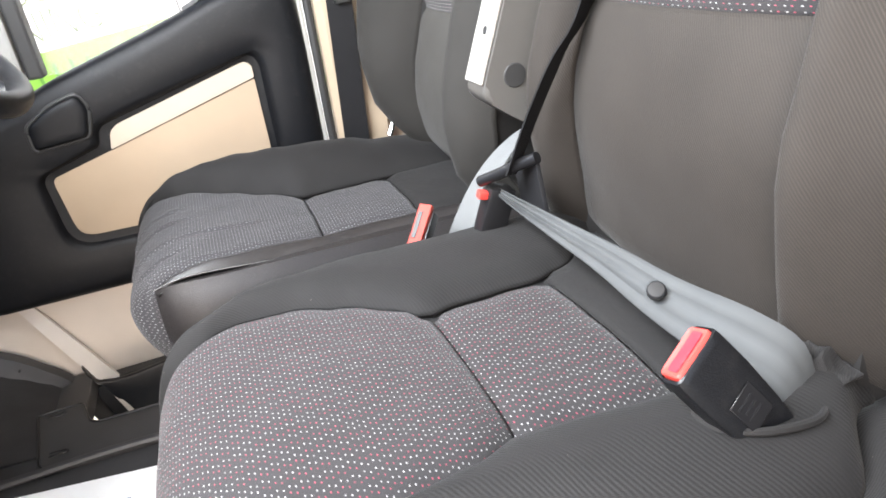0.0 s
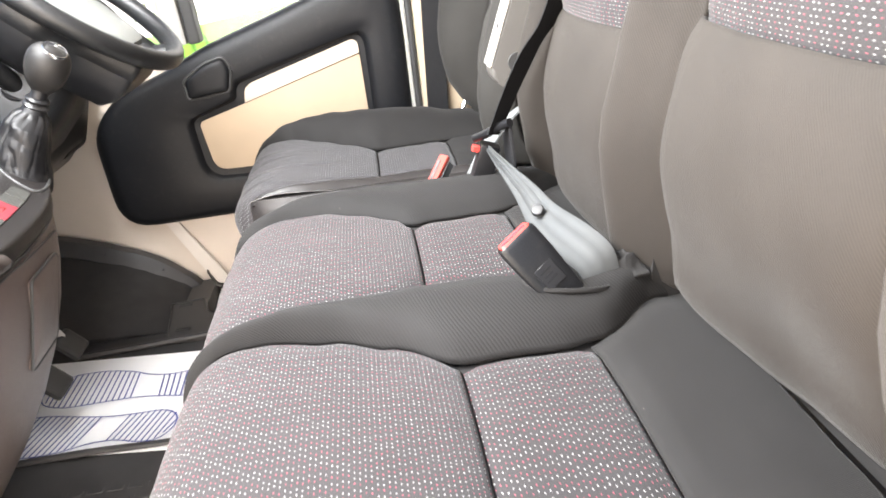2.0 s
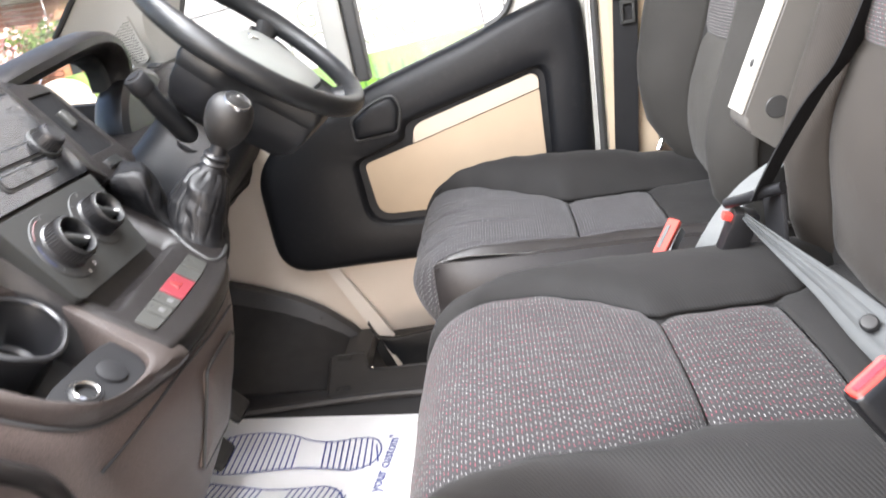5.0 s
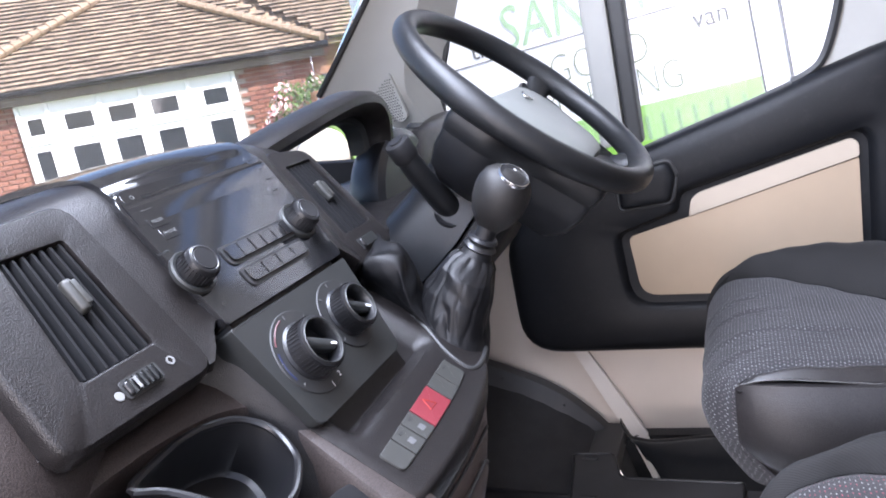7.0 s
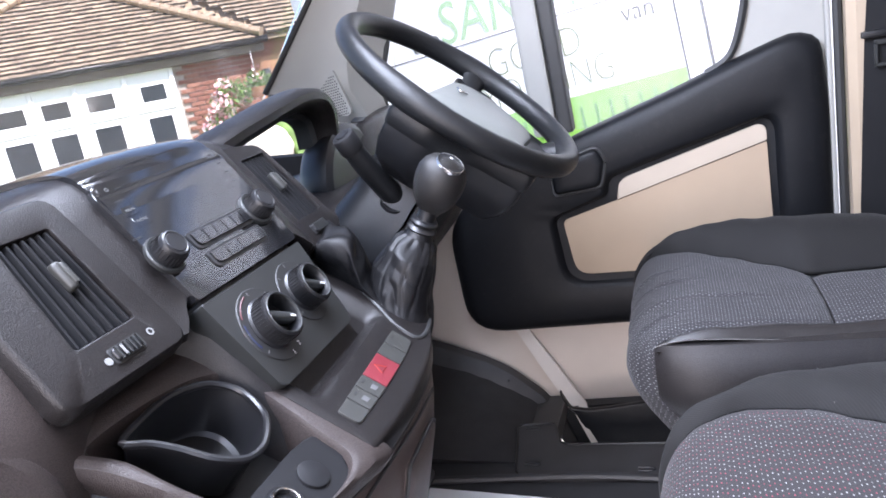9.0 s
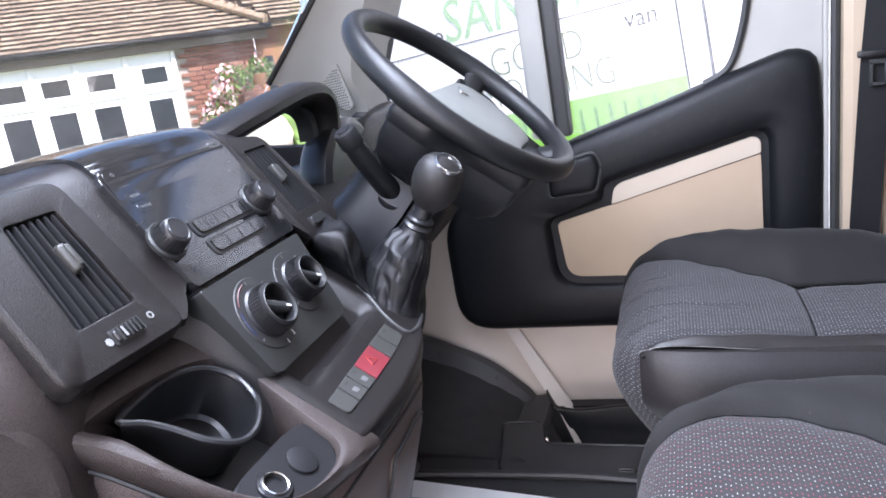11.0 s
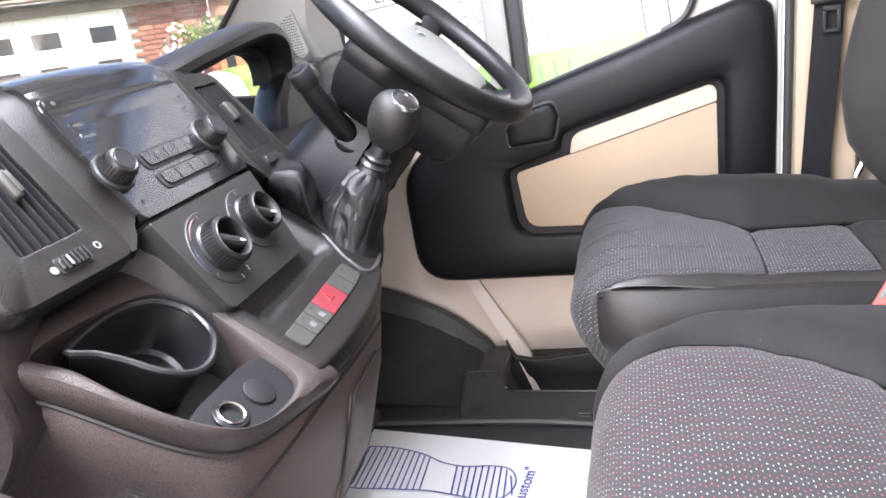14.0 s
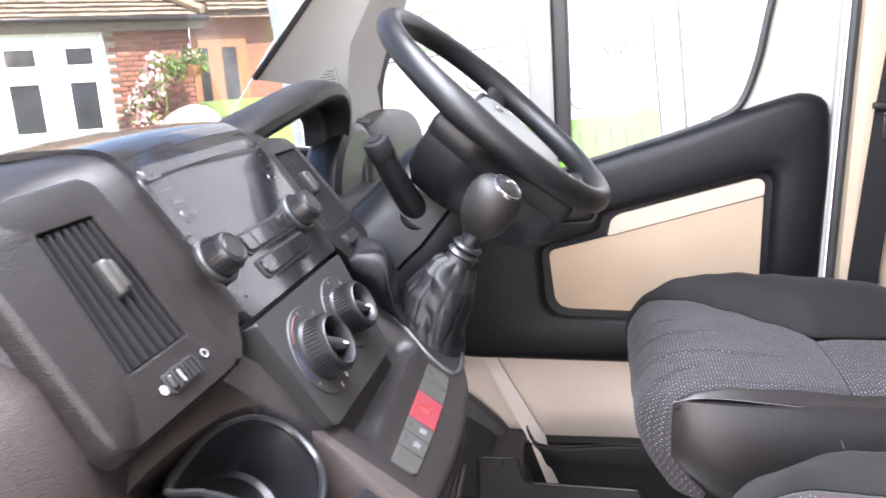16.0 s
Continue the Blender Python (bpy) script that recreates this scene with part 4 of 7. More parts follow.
def fascia_top():
    """The fascia's rounded upper edge, rolled back over the pod."""
    rings = []
    for i in range(25):
        y = RC - 0.094 + 0.188 * i / 24
        top = pod_top(y)
        xt = -0.2925 - SLOPE * (top - 0.016 - 0.664)
        out = [face_at(y, 0.100, 0.0052), face_at(y, 0.120, 0.0056), Vector((xt + 0.001, y, top - 0.011)), Vector((xt - 0.008, y, top - 0.003)), Vector((xt - 0.022, y, top + 0.0025)), Vector((xt - 0.045, y, top + 0.0038)), Vector((xt - 0.10, y, top + 0.0005)), Vector((xt - 0.15, y, top - 0.009))]
        out = smooth_path(out, 4)
        rings.append(out + [p + Vector((-0.003, 0, -0.006)) for p in reversed(out)])
    return loft(rings)


part("top_cover", fascia_top(), M["gloss"], radio, "gloss black rolled top edge")
for y in (0.574, 0.729):
    km = face_m(y, 0.049, 0.005)
    kn = part("knob", moved(lathe([(0.0, 0.0205), (0.0095, 0.0205), (0.0100, 0.0198), (0.0112, 0.0204), (0.0130, 0.0196), (0.0140, 0.0165), (0.0152, 0.004), (0.0156, 0.0)], 44), km), M["smooth_black"], radio, "black radio knob")
    part("knob_ring", moved(lathe([(0.0156, 0.0), (0.0192, 0.0), (0.0194, 0.0035), (0.0182, 0.0052), (0.0158, 0.0045)], 44), km), M["matt_grey"], kn, "grey metal-look ring")
    for i in range(30):
        a = 2 * math.pi * i / 30
        part("knob_rib", moved(box((0.0007, 0.0007, 0.012), (0.0148 * math.cos(a), 0.0148 * math.sin(a), 0.010)), km), M["smooth_black"], kn)
for row, (ya, yb, sa, sb, n) in enumerate(((0.618, 0.716, 0.0415, 0.0560, 6), (0.6205, 0.7095, 0.0185, 0.0320, 4))):
    w = (yb - ya) / n
    part("button_surround", moved(prism(rounded([(ya - 0.003, sa - 0.003), (ya - 0.003, sb + 0.002), (yb + 0.003, sb + 0.002), (yb + 0.003, sa - 0.003)], [0.008, 0.002, 0.002, 0.008]), "z", 0.0, 0.0015, 0.0005), face_m(0, 0, 0.005)), M["seal"], radio)
    for i in range(n):
        a, b = ya + w * i + 0.0004, ya + w * (i + 1) - 0.0004
        poly = rounded([(a, sa), (a, sb), (b, sb), (b, sa)], [0.006 if i == 0 else 0.0008, 0.001, 0.001, 0.006 if i == n - 1 else 0.0008], 3)
        part("preset_button" if row == 0 else "function_button", moved(prism(poly, "z", 0.001, 0.0036, 0.0006), face_m(0, 0, 0.005)), M["gloss"], radio, "gloss black radio button")
for i, word in enumerate(("", "RADIO", "MEDIA", "PHONE")):
    s = 0.125 - 0.0125 * i
    yl = 0.580 + 0.0025 * i
    key = part("side_key", moved(box((0.019, 0.0112, 0.0010), (0, 0, 0), 0.0003, 1), face_m(yl, s, 0.0049)), M["gloss"], radio)
    part("side_key", moved(box((0.017, 0.0112, 0.0010), (0, 0, 0), 0.0003, 1), face_m(0.742 - 0.001 * i, s, 0.0049)), M["gloss"], radio)
    if word:
        lettering("key_print", word, 0.0042, face_m(yl, s, 0.0056), M["dim_mark"], key, 0.0001)
    else:
        part("key_mark", moved(lathe([(0.0014, 0), (0.0014, 0.0003), (0.0020, 0.0003), (0.0020, 0)], 14), face_m(yl, s, 0.0056)), M["dim_mark"], key)
    part("key_mark", moved(box((0.006, 0.0010, 0.0003), (0, 0, 0)), face_m(0.742 - 0.001 * i, s, 0.0062)), M["matt_grey"], radio)
lettering("volume_print", "VOLUME", 0.0034, face_m(0.566, 0.0735, 0.0052), M["matt_grey"], radio, 0.0001)
part("reset_hole", moved(lathe([(0, 0.0003), (0.0016, 0.0003), (0.0018, 0)], 12), face_m(0.578, 0.016, 0.0051)), M["matt_grey"], radio)


def vent(yc, w, slope_out, n, parent_label, side):
    """A slatted vent; its lower end is wider by slope_out on the outer side."""
    back = -recess(yc) + 0.0095
    v = thing("air_vent", face_at(yc, 0.05, back), parent_label, "air vent", "dashboard vents")
    h = 0.094
    m = face_m(yc, 0.0665, back)
    lo, hi = -h / 2, h / 2
    inner = [(-w / 2 - (slope_out if side < 0 else 0), lo), (-w / 2, hi), (w / 2, hi), (w / 2 + (slope_out if side > 0 else 0), lo)]
    fi = rounded(inner, 0.004, 4)
    fo = rounded([(-0.078, -0.084), (-0.072, 0.072), (0.050, 0.076), (0.058, -0.086)] if side < 0 else [(-0.052, -0.086), (-0.046, 0.074), (0.034, 0.062), (0.054, -0.080)], [0.016, 0.024, 0.016, 0.016], 4)
    rings = [[(x * 1.01, y * 1.01, -0.016) for x, y in fo], [(x, y, -0.004) for x, y in fo], [(x * 0.985, y * 0.988, 0.0002) for x, y in fo], [(x * 0.955, y * 0.965, 0.0022) for x, y in fo], [(x * 1.10, y * 1.04, 0.0030) for x, y in fi], [(x * 1.02, y * 1.01, 0.0026) for x, y in fi], [(x, y, 0.0005) for x, y in fi], [(x, y, -0.0102) for x, y in fi]]
    part("frame", moved(loft(rings, True, False), m), M["dash"], v, "black vent surround")
    part("backing", moved(prism(fi, "z", -0.0112, -0.0098), m), M["seal"], v)
    for i in range(n):
        t = (i + 0.5) / n
        xl = inner[0][0] + (inner[3][0] - inner[0][0]) * t
        xh = inner[1][0] + (inner[2][0] - inner[1][0]) * t
        tw = 0.0011
        slat = [[(xl - tw - 0.0022, lo + 0.001, -0.0094), (xl + tw - 0.0022, lo + 0.001, -0.0098), (xl + tw + 0.0006, lo + 0.001, 0.0004), (xl - tw + 0.0006, lo + 0.001, 0.0008)],
                [(xh - tw - 0.0022, hi - 0.001, -0.0094), (xh + tw - 0.0022, hi - 0.001, -0.0098), (xh + tw + 0.0006, hi - 0.001, 0.0004), (xh - tw + 0.0006, hi - 0.001, 0.0008)]]
        part("slat", moved(loft(slat), m), M["slat"], v)
    part("slide_tab", moved(join(box((0.0085, 0.026, 0.010), (0.002, 0.006, 0.002), 0.0035, 3), box((0.0045, 0.020, 0.004), (0.0045, 0.006, 0.0065), 0.0015, 2)), m), M["button"], v, "silver grey slider tab")
    cx = 0.0 if side > 0 else -0.003
    ty = lo - 0.0185
    ww = min(0.030, w * 0.6)
    part("wheel_slot", moved(prism(rounded([(cx - ww / 2 - 0.002, ty - 0.007), (cx - ww / 2 - 0.002, ty + 0.007), (cx + ww / 2 + 0.002, ty + 0.007), (cx + ww / 2 + 0.002, ty - 0.007)], 0.003), "z", 0.001, 0.0036, 0.0005), m), M["seal"], v)
    dial = part("thumb_wheel", moved(box((ww, 0.011, 0.008), (cx, ty, 0.0030), 0.003, 3), m), M["smooth_black"], v, "ribbed black thumb wheel")
    for i in range(6):
        part("rib", moved(box((0.0015, 0.0112, 0.0022), (cx - ww / 2 + ww * (i + 0.7) / 6.4, ty, 0.0071)), m), M["matt_grey"], dial)
    if side < 0:
        part("pointer", moved(box((0.0022, 0.0085, 0.0006), (cx - ww * 0.26, ty, 0.0085)), m), M["grey_mark"], dial)
        part("open_mark", moved(lathe([(0.0020, 0), (0.0020, 0.0006), (0.0034, 0.0006), (0.0034, 0)], 20), m @ Matrix.Translation((0.026, ty + 0.0015, 0.0028))), M["grey_mark"], v)
        part("shut_mark", moved(lathe([(0.0, 0.0006), (0.0032, 0.0006), (0.0034, 0)], 20), m @ Matrix.Translation((-0.024, ty - 0.001, 0.0028))), M["grey_mark"], v)
    return v


vent(0.481, 0.052, 0.012, 7, "black slatted air vent with slider and thumb wheel", -1)
vent(0.834, 0.050, 0.010, 7, "narrow black slatted air vent", 1)

# heater panel
HU = Vector((-0.050, 0, 0.092)).normalized()
HN = Vector((0.092, 0, 0.050)).normalized()


def heat_m(y, s, out=0.0):
    o = Vector((-0.2405, y, 0.572)) + HU * s + HN * out
    return frame_on(o, (0, 1, 0), HU)


def stack():
    """Body behind the heater panel, falling away to both sides."""
    rings = []
    for i in range(45):
        y = 0.445 + 0.45 * i / 44
        d = abs(y - 0.659)
        t = max(0.0, d - 0.088)
        back = 0.004 + 0.085 * (1 - math.exp(-((t / 0.016) ** 1.4)))
        ring = []
        for s in (0.125, 0.100, 0.06, 0.02, -0.02, -0.06):
            flare = 0.0
            p = Vector((-0.2405, y, 0.572)) + HU * s + HN * (flare - back)
            ring.append((p.x, p.y, p.z))
        ring += [(-0.50, y, 0.51), (-0.50, y, 0.69)]
        rings.append(ring)
    return loft(rings)


part("centre_body", stack(), M["dash"], dash, "black grained body round the heater panel")
heater = thing("heater_panel", (-0.265, 0.668, 0.615), "matt grey heater control panel with two rotary dials", "heater controls")
part("plate", moved(prism(rounded([(-0.076, 0.0), (-0.0925, 0.1005), (0.0915, 0.1005), (0.081, 0.0)], [0.008, 0.002, 0.002, 0.008]), "z", -0.02, 0.006, 0.002), heat_m(0.656, 0.001)), M["matt_grey"], heater, "matt grey plate")
for dy, s, r in ((-0.047, 0.053, 0.0265), (0.028, 0.058, 0.0240)):
    dm = heat_m(0.667 + dy, s, 0.006)
    part("scale_disc", moved(lathe([(0.0, 0.0012), (r * 1.40, 0.0012), (r * 1.43, 0.0)], 48), dm), M["seal"], heater, "black printed scale")
    knob = part("dial", moved(lathe([(0, 0.006), (r * 0.66, 0.006), (r * 0.72, 0.019), (r * 0.80, 0.021), (r * 0.88, 0.020), (r * 0.92, 0.004), (r * 1.0, 0.002), (r, 0)], 48), dm), M["smooth_black"], heater, "black heater dial")
    part("dial_ring", moved(lathe([(r * 0.725, 0.0185), (r * 0.735, 0.0212), (r * 0.765, 0.0218), (r * 0.79, 0.0208)], 48), dm), M["matt_grey"], knob)
    part("grip", moved(box((r * 1.36, r * 0.36, 0.012), (0, 0, 0.0115), 0.004, 3, Euler((0, 0, radians(-30))).to_matrix().to_4x4()), dm), M["matt_grey"], knob, "grey grip bar")
    for i in range(44):
        a = 2 * math.pi * i / 44
        part("rib", moved(box((0.0008, 0.0008, 0.014), (r * 0.915 * math.cos(a), r * 0.915 * math.sin(a), 0.011)), dm), M["smooth_black"], knob)
    part("pointer", moved(box((0.006, 0.0018, 0.0008), (r * 0.55 * math.cos(radians(-30)), r * 0.55 * math.sin(radians(-30)), 0.0178), 0, 1, Euler((0, 0, radians(-30))).to_matrix().to_4x4()), dm), M["white_mark"], knob)
    for i in range(7):
        a = radians(215 - i * 250 / 6)
        part("scale_tick", moved(box((0.0035, 0.001, 0.0006), (r * 1.26 * math.cos(a), r * 1.26 * math.sin(a), 0.0014), 0, 1, Euler((0, 0, a)).to_matrix().to_4x4()), dm), M["dim_mark"], heater)
for a0, a1, mk in ((100, 150, "arc_red"), (158, 205, "arc_blue")):
    arc = [heat_m(0.620, 0.053, 0.0070) @ Vector((0.0335 * math.cos(radians(a)), 0.0335 * math.sin(radians(a)), 0)) for a in range(a0, a1, 4)]
    part("temperature_arc", tube(arc, 0.0011, 5), M[mk], heater, "thin coloured temperature arc")
for i, ch in enumerate("123"):
    a = radians(-88 + i * 24)
    lettering("scale_number", ch, 0.007, heat_m(0.620, 0.053, 0.0076) @ Matrix.Translation((0.0345 * math.cos(a), 0.0345 * math.sin(a), 0)), M["white_mark"], heater, 0.0001)


# the console below: a sloping deck over a curved body
DECK_O, DECK_U = Vector((-0.198, 0, 0.54)), Vector((-1, 0, 0.7)).normalized()
DECK_N = Vector((0.7, 0, 1)).normalized()


def deck(y, s, out=0.0):
    """A point of the deck: y across, s up its slope, out from it."""
    return DECK_O + Vector((0, y, 0)) + DECK_U * s + DECK_N * out


def deck_m(y, s, out=0.0):
    return frame_on(deck(y, s, out), (0, 1, 0), DECK_U)


RIM = [(0.386, 0.150), (0.402, 0.130), (0.418, 0.1032), (0.428, 0.068), (0.436, 0.035), (0.447, 0.003), (0.461, -0.018), (0.4805, -0.031), (0.5193, -0.0425), (0.594, -0.0530), (0.66, -0.055), (0.72, -0.052), (0.77, -0.045), (0.805, -0.033), (0.830, -0.014), (0.844, 0.02), (0.852, 0.07), (0.853, 0.150)]
rim = [(p.x, p.y) for p in smooth_path([(a, b, 0) for a, b in RIM], 4)]
FOOT = [(-0.66, 0.50), (-0.62, 0.51), (-0.57, 0.525), (-0.52, 0.54), (-0.48, 0.555), (-0.455, 0.57), (-0.44, 0.585), (-0.433, 0.60), (-0.43, 0.62), (-0.43, 0.66), (-0.43, 0.70), (-0.43, 0.74), (-0.432, 0.77), (-0.437, 0.795), (-0.45, 0.81), (-0.48, 0.82), (-0.54, 0.826), (-0.66, 0.83)]
foot = [(p.x, p.y) for p in smooth_path([(a, b, 0) for a, b in FOOT], 4)]


def body_ring(k, inset=0.0):
    """Outline of the console body: k 0 under the deck, 1 on the floor."""
    out = []
    for (y, s), (fx, fy) in zip(rim, foot):
        p = deck(y, s, -0.024)
        c = Vector((-0.45, 0.63, p.z))
        q = Vector((fx, fy, 0.0))
        w = k**1.7
        r = p.lerp(Vector((q.x, q.y, p.z)), w)
        r.z = p.z * (1 - k)
        r += (c - p).normalized() * inset
        out.append((r.x, r.y, r.z - 0.001))
    return out


rings = [body_ring(0, 0.004)] + [body_ring(k, 0.0) for k in (0.02, 0.08, 0.15, 0.25, 0.4, 0.55, 0.7, 0.85, 1.0)]
part("lower_console", loft(rings, True, False), M["dash_lit"], dash, "dark grained lower console body")

HOLE = [(0.424, 0.126), (0.435, 0.101), (0.438, 0.062), (0.444, 0.028), (0.454, 0.002), (0.470, -0.022), (0.495, -0.0335), (0.525, -0.036), (0.545, -0.034), (0.559, -0.023), (0.563, 0.009), (0.568, 0.043), (0.572, 0.077), (0.569, 0.098), (0.544, 0.115), (0.513, 0.123), (0.470, 0.128)]
hole = [(p.x, p.y) for p in smooth_path([(a, b, 0) for a, b in HOLE], 4, True)]


left_out = [p for p in rim if p[0] < 0.596] + [(0.596, -0.0532), (0.596, 0.150)]
c0 = (0.512, 0.055)
angs = [2 * math.pi * i / 96 for i in range(96)]
O2 = [ray_out(left_out, c0, a) for a in angs]
H2 = [ray_out(hole, c0, a) for a in angs]
surround = []
for k, out in ((0.15, -0.0245), (-0.10, -0.022), (-0.22, -0.016), (-0.20, -0.008), (0.05, -0.0015), (0.40, 0.0005), (0.75, 0.0), (0.93, -0.0015), (1.0, -0.006), (1.0, -0.05)):
    lim = lambda o, h: k if k > 0 or (o - h).length < 0.03 else k * 0.03 / (o - h).length
    surround.append([deck(*(o.lerp(h, lim(o, h))), out) for o, h in zip(O2, H2)])
part("tray_surround", loft(surround, True, False), M["dash_half_lit"], dash, "black grained tray surround")
part("tray_floor", loft([[deck(*h, -0.050) for h in H2], [deck(*(h.lerp(Vector(c0), 0.6)), -0.051) for h in H2], [deck(*(h.lerp(Vector(c0), 0.98)), -0.051) for h in H2]], True, True), M["smooth_black"], dash, "black tray floor")
# shelf of the tray that holds the socket
shelf = prism([(p.x, p.y) for p in smooth_path([(0.452, 0.012, 0), (0.470, -0.022, 0), (0.495, -0.0335, 0), (0.525, -0.036, 0), (0.545, -0.034, 0), (0.559, -0.022, 0), (0.562, 0.010, 0), (0.50, 0.016, 0)], 4, True)], "z", -0.052, -0.008, 0.002)
part("socket_shelf", moved(shelf, deck_m(0, 0)), M["slat"], dash, "black shelf with socket")

# right deck: a rolled front edge, the trough under the heater panel and the bank of the switches


def switch_deck():
    """The deck right of the tray as one skin, hollowed where the trough runs."""
    ease = lambda t: min(1, max(0, t)) ** 2 * (3 - 2 * min(1, max(0, t)))
    front = [p for p in rim if p[1] < 0.10 and p[0] > 0.45]
    rings = []
    for i in range(57):
        y = 0.574 + 0.281 * i / 56
        near = [(a, b) for a, b in zip(front, front[1:]) if min(a[0], b[0]) - 1e-6 <= y <= max(a[0], b[0]) + 1e-6]
        (y0, s0), (y1, s1) = near[0] if near else (front[-1], front[-1])
        lo = s0 + (s1 - s0) * ((y - y0) / (y1 - y0) if abs(y1 - y0) > 1e-6 else 0)
        lo = min(lo, 0.10)
        low = 0.0215 + 0.0075 * (y - 0.60) / 0.17
        side = ease((y - 0.573) / 0.007) * ease((0.857 - y) / 0.018)
        ring = []
        for j in range(41):
            f = j / 40
            q = lo + (0.150 - lo) * f ** 1.25
            h = 0.0022 - 0.0255 * (1 - side)
            h -= 0.022 * (1 - ease((q - lo + 0.0035) / 0.016)) ** 1.3
            trough = ease((q - low) / 0.014) * ease((y - 0.594) / 0.020) * ease((0.792 - y) / 0.022)
            h -= 0.0125 * trough
            ring.append(deck(y, q, h))
        ring += [deck(y, 0.150, -0.04), deck(y, lo + 0.004, -0.04)]
        rings.append(ring)
    return loft(rings)


part("switch_deck", switch_deck(), M["dash"], dash, "black grained deck round the switches")
part("deck_seam", tube(smooth_path([deck(y, s, -0.0255) for y, s in RIM[1:-2]], 4), 0.0022, 6), M["seal"], dash, "dark joint under the deck")

# cup holder insert
CUP = [(0.444, 0.113), (0.475, 0.118), (0.503, 0.1185), (0.527, 0.113), (0.546, 0.102), (0.556, 0.080), (0.548, 0.054), (0.533, 0.041), (0.512, 0.033), (0.492, 0.036), (0.476, 0.054), (0.467, 0.078), (0.457, 0.097)]
cup = smooth_path([(a, b, 0) for a, b in CUP], 5, True)
holder = thing("cup_holder", deck(0.51, 0.08, -0.05), "grey rimmed cup holder in the console tray", "cup holder")
part("rim", tube([deck(p.x, p.y, 0.001) for p in cup], 0.0032, 8, True), M["smooth_black"], holder, "grey rubber rim")
cc = Vector((0.508, 0.08, 0))
wall = [[deck(p.x, p.y, 0.0) for p in cup], [deck(*(p.lerp(cc, 0.06)).xy, -0.01) for p in cup], [deck(*(p.lerp(cc, 0.16)).xy, -0.045) for p in cup], [deck(*(p.lerp(cc, 0.24)).xy, -0.0485) for p in cup], [deck(*(p.lerp(cc, 0.97)).xy, -0.0485) for p in cup]]
part("well", loft(wall, True, False), M["smooth_black"], holder, "black cup well")

socket = thing("power_socket", deck(0.476, -0.008, -0.008), "twelve volt socket with a metal ring", "socket")
sm = deck_m(0.4815, -0.0070, -0.008)
part("collar", moved(lathe([(0.0100, 0.0), (0.0150, 0.0), (0.0150, 0.002), (0.0140, 0.003), (0.0105, 0.003), (0.0100, 0.001)], 36), sm), M["smooth_black"], socket)
part("metal_ring", moved(lathe([(0.0098, 0.001), (0.0098, 0.0045), (0.0108, 0.0050), (0.0116, 0.0042), (0.0116, 0.001)], 36), sm), M["chrome"], socket, "bright metal ring")
part("bore", moved(lathe([(0.0098, 0.004), (0.0097, -0.012), (0.0, -0.012)], 28), sm), M["seal"], socket)
single("blank_plug", moved(lathe([(0.0, 0.0030), (0.0125, 0.0030), (0.0138, 0.0024), (0.0142, 0.0)], 36), deck_m(0.5215, -0.0115, -0.008)), M["slat"], "round black blanking plug on the console", "plug")

# switches
sw = thing("switch_panel", deck(0.68, -0.005), "row of grey console switches with a red hazard button", "switches")
SWY = [0.592, 0.617, 0.640, 0.662, 0.708, 0.733, 0.762]
part("well", moved(prism(rounded([(0.588, 0.004), (0.588, -0.022), (0.640, -0.022), (0.74, -0.016), (0.772, -0.006), (0.774, 0.014)], [0.006, 0.008, 0.02, 0.01, 0.008, 0.004]), "z", -0.002, 0.0012, 0.0005), deck_m(0, 0)), M["seal"], sw)
for i, (a, b) in enumerate(zip(SWY, SWY[1:])):
    lo = lambda y: -0.0205 + 0.0055 * max(0, (y - 0.64) / 0.13) ** 1.6 + 0.002 * max(0, (y - 0.73) / 0.03)
    hi = lambda y: 0.0025 + 0.009 * (y - 0.59) / 0.18
    poly = rounded([(a + 0.0008, lo(a)), (b - 0.0008, lo(b)), (b - 0.0008, hi(b)), (a + 0.0008, hi(a))], [0.006 if i == 0 else 0.001, 0.005 if i == 5 else 0.001, 0.001, 0.003 if i == 0 else 0.001], 3)
    red = i == 3
    key = part("hazard_button" if red else "switch", moved(prism(poly, "z", 0.0, 0.0042, 0.0009), deck_m(0, 0)), M["red_hazard" if red else "button"], sw, "red hazard warning button" if red else "grey rocker switch")
    if i in (1, 2, 5):
        part("lamp_mark", moved(box((0.005, 0.0022, 0.0005), ((a + b) / 2, hi(a) - 0.004, 0.0044)), deck_m(0, 0)), M["seal"], key)
    if i in (1, 2):
        part("symbol", moved(box((0.0075, 0.0065, 0.0005), ((a + b) / 2, -0.011, 0.0044), 0.0002, 1), deck_m(0, 0)), M["dim_mark"], key)
    if red:
        tri = [(-0.0065, -0.0045), (0.0065, -0.0045), (0, 0.007)]
        part("symbol", tube([deck((a + b) / 2 + x, -0.004 + y, 0.0046) for x, y in tri], 0.0006, 4, True), M["orange"], key)

# small flap on the console's rear face
def rear_face(y, z):
    k = min(1, max(0, 1 - z / 0.49))
    ring = body_ring(k)
    near = min(ring, key=lambda p: abs(p[1] - y) + (0.5 if p[0] < -0.34 else 0))
    return near[0]


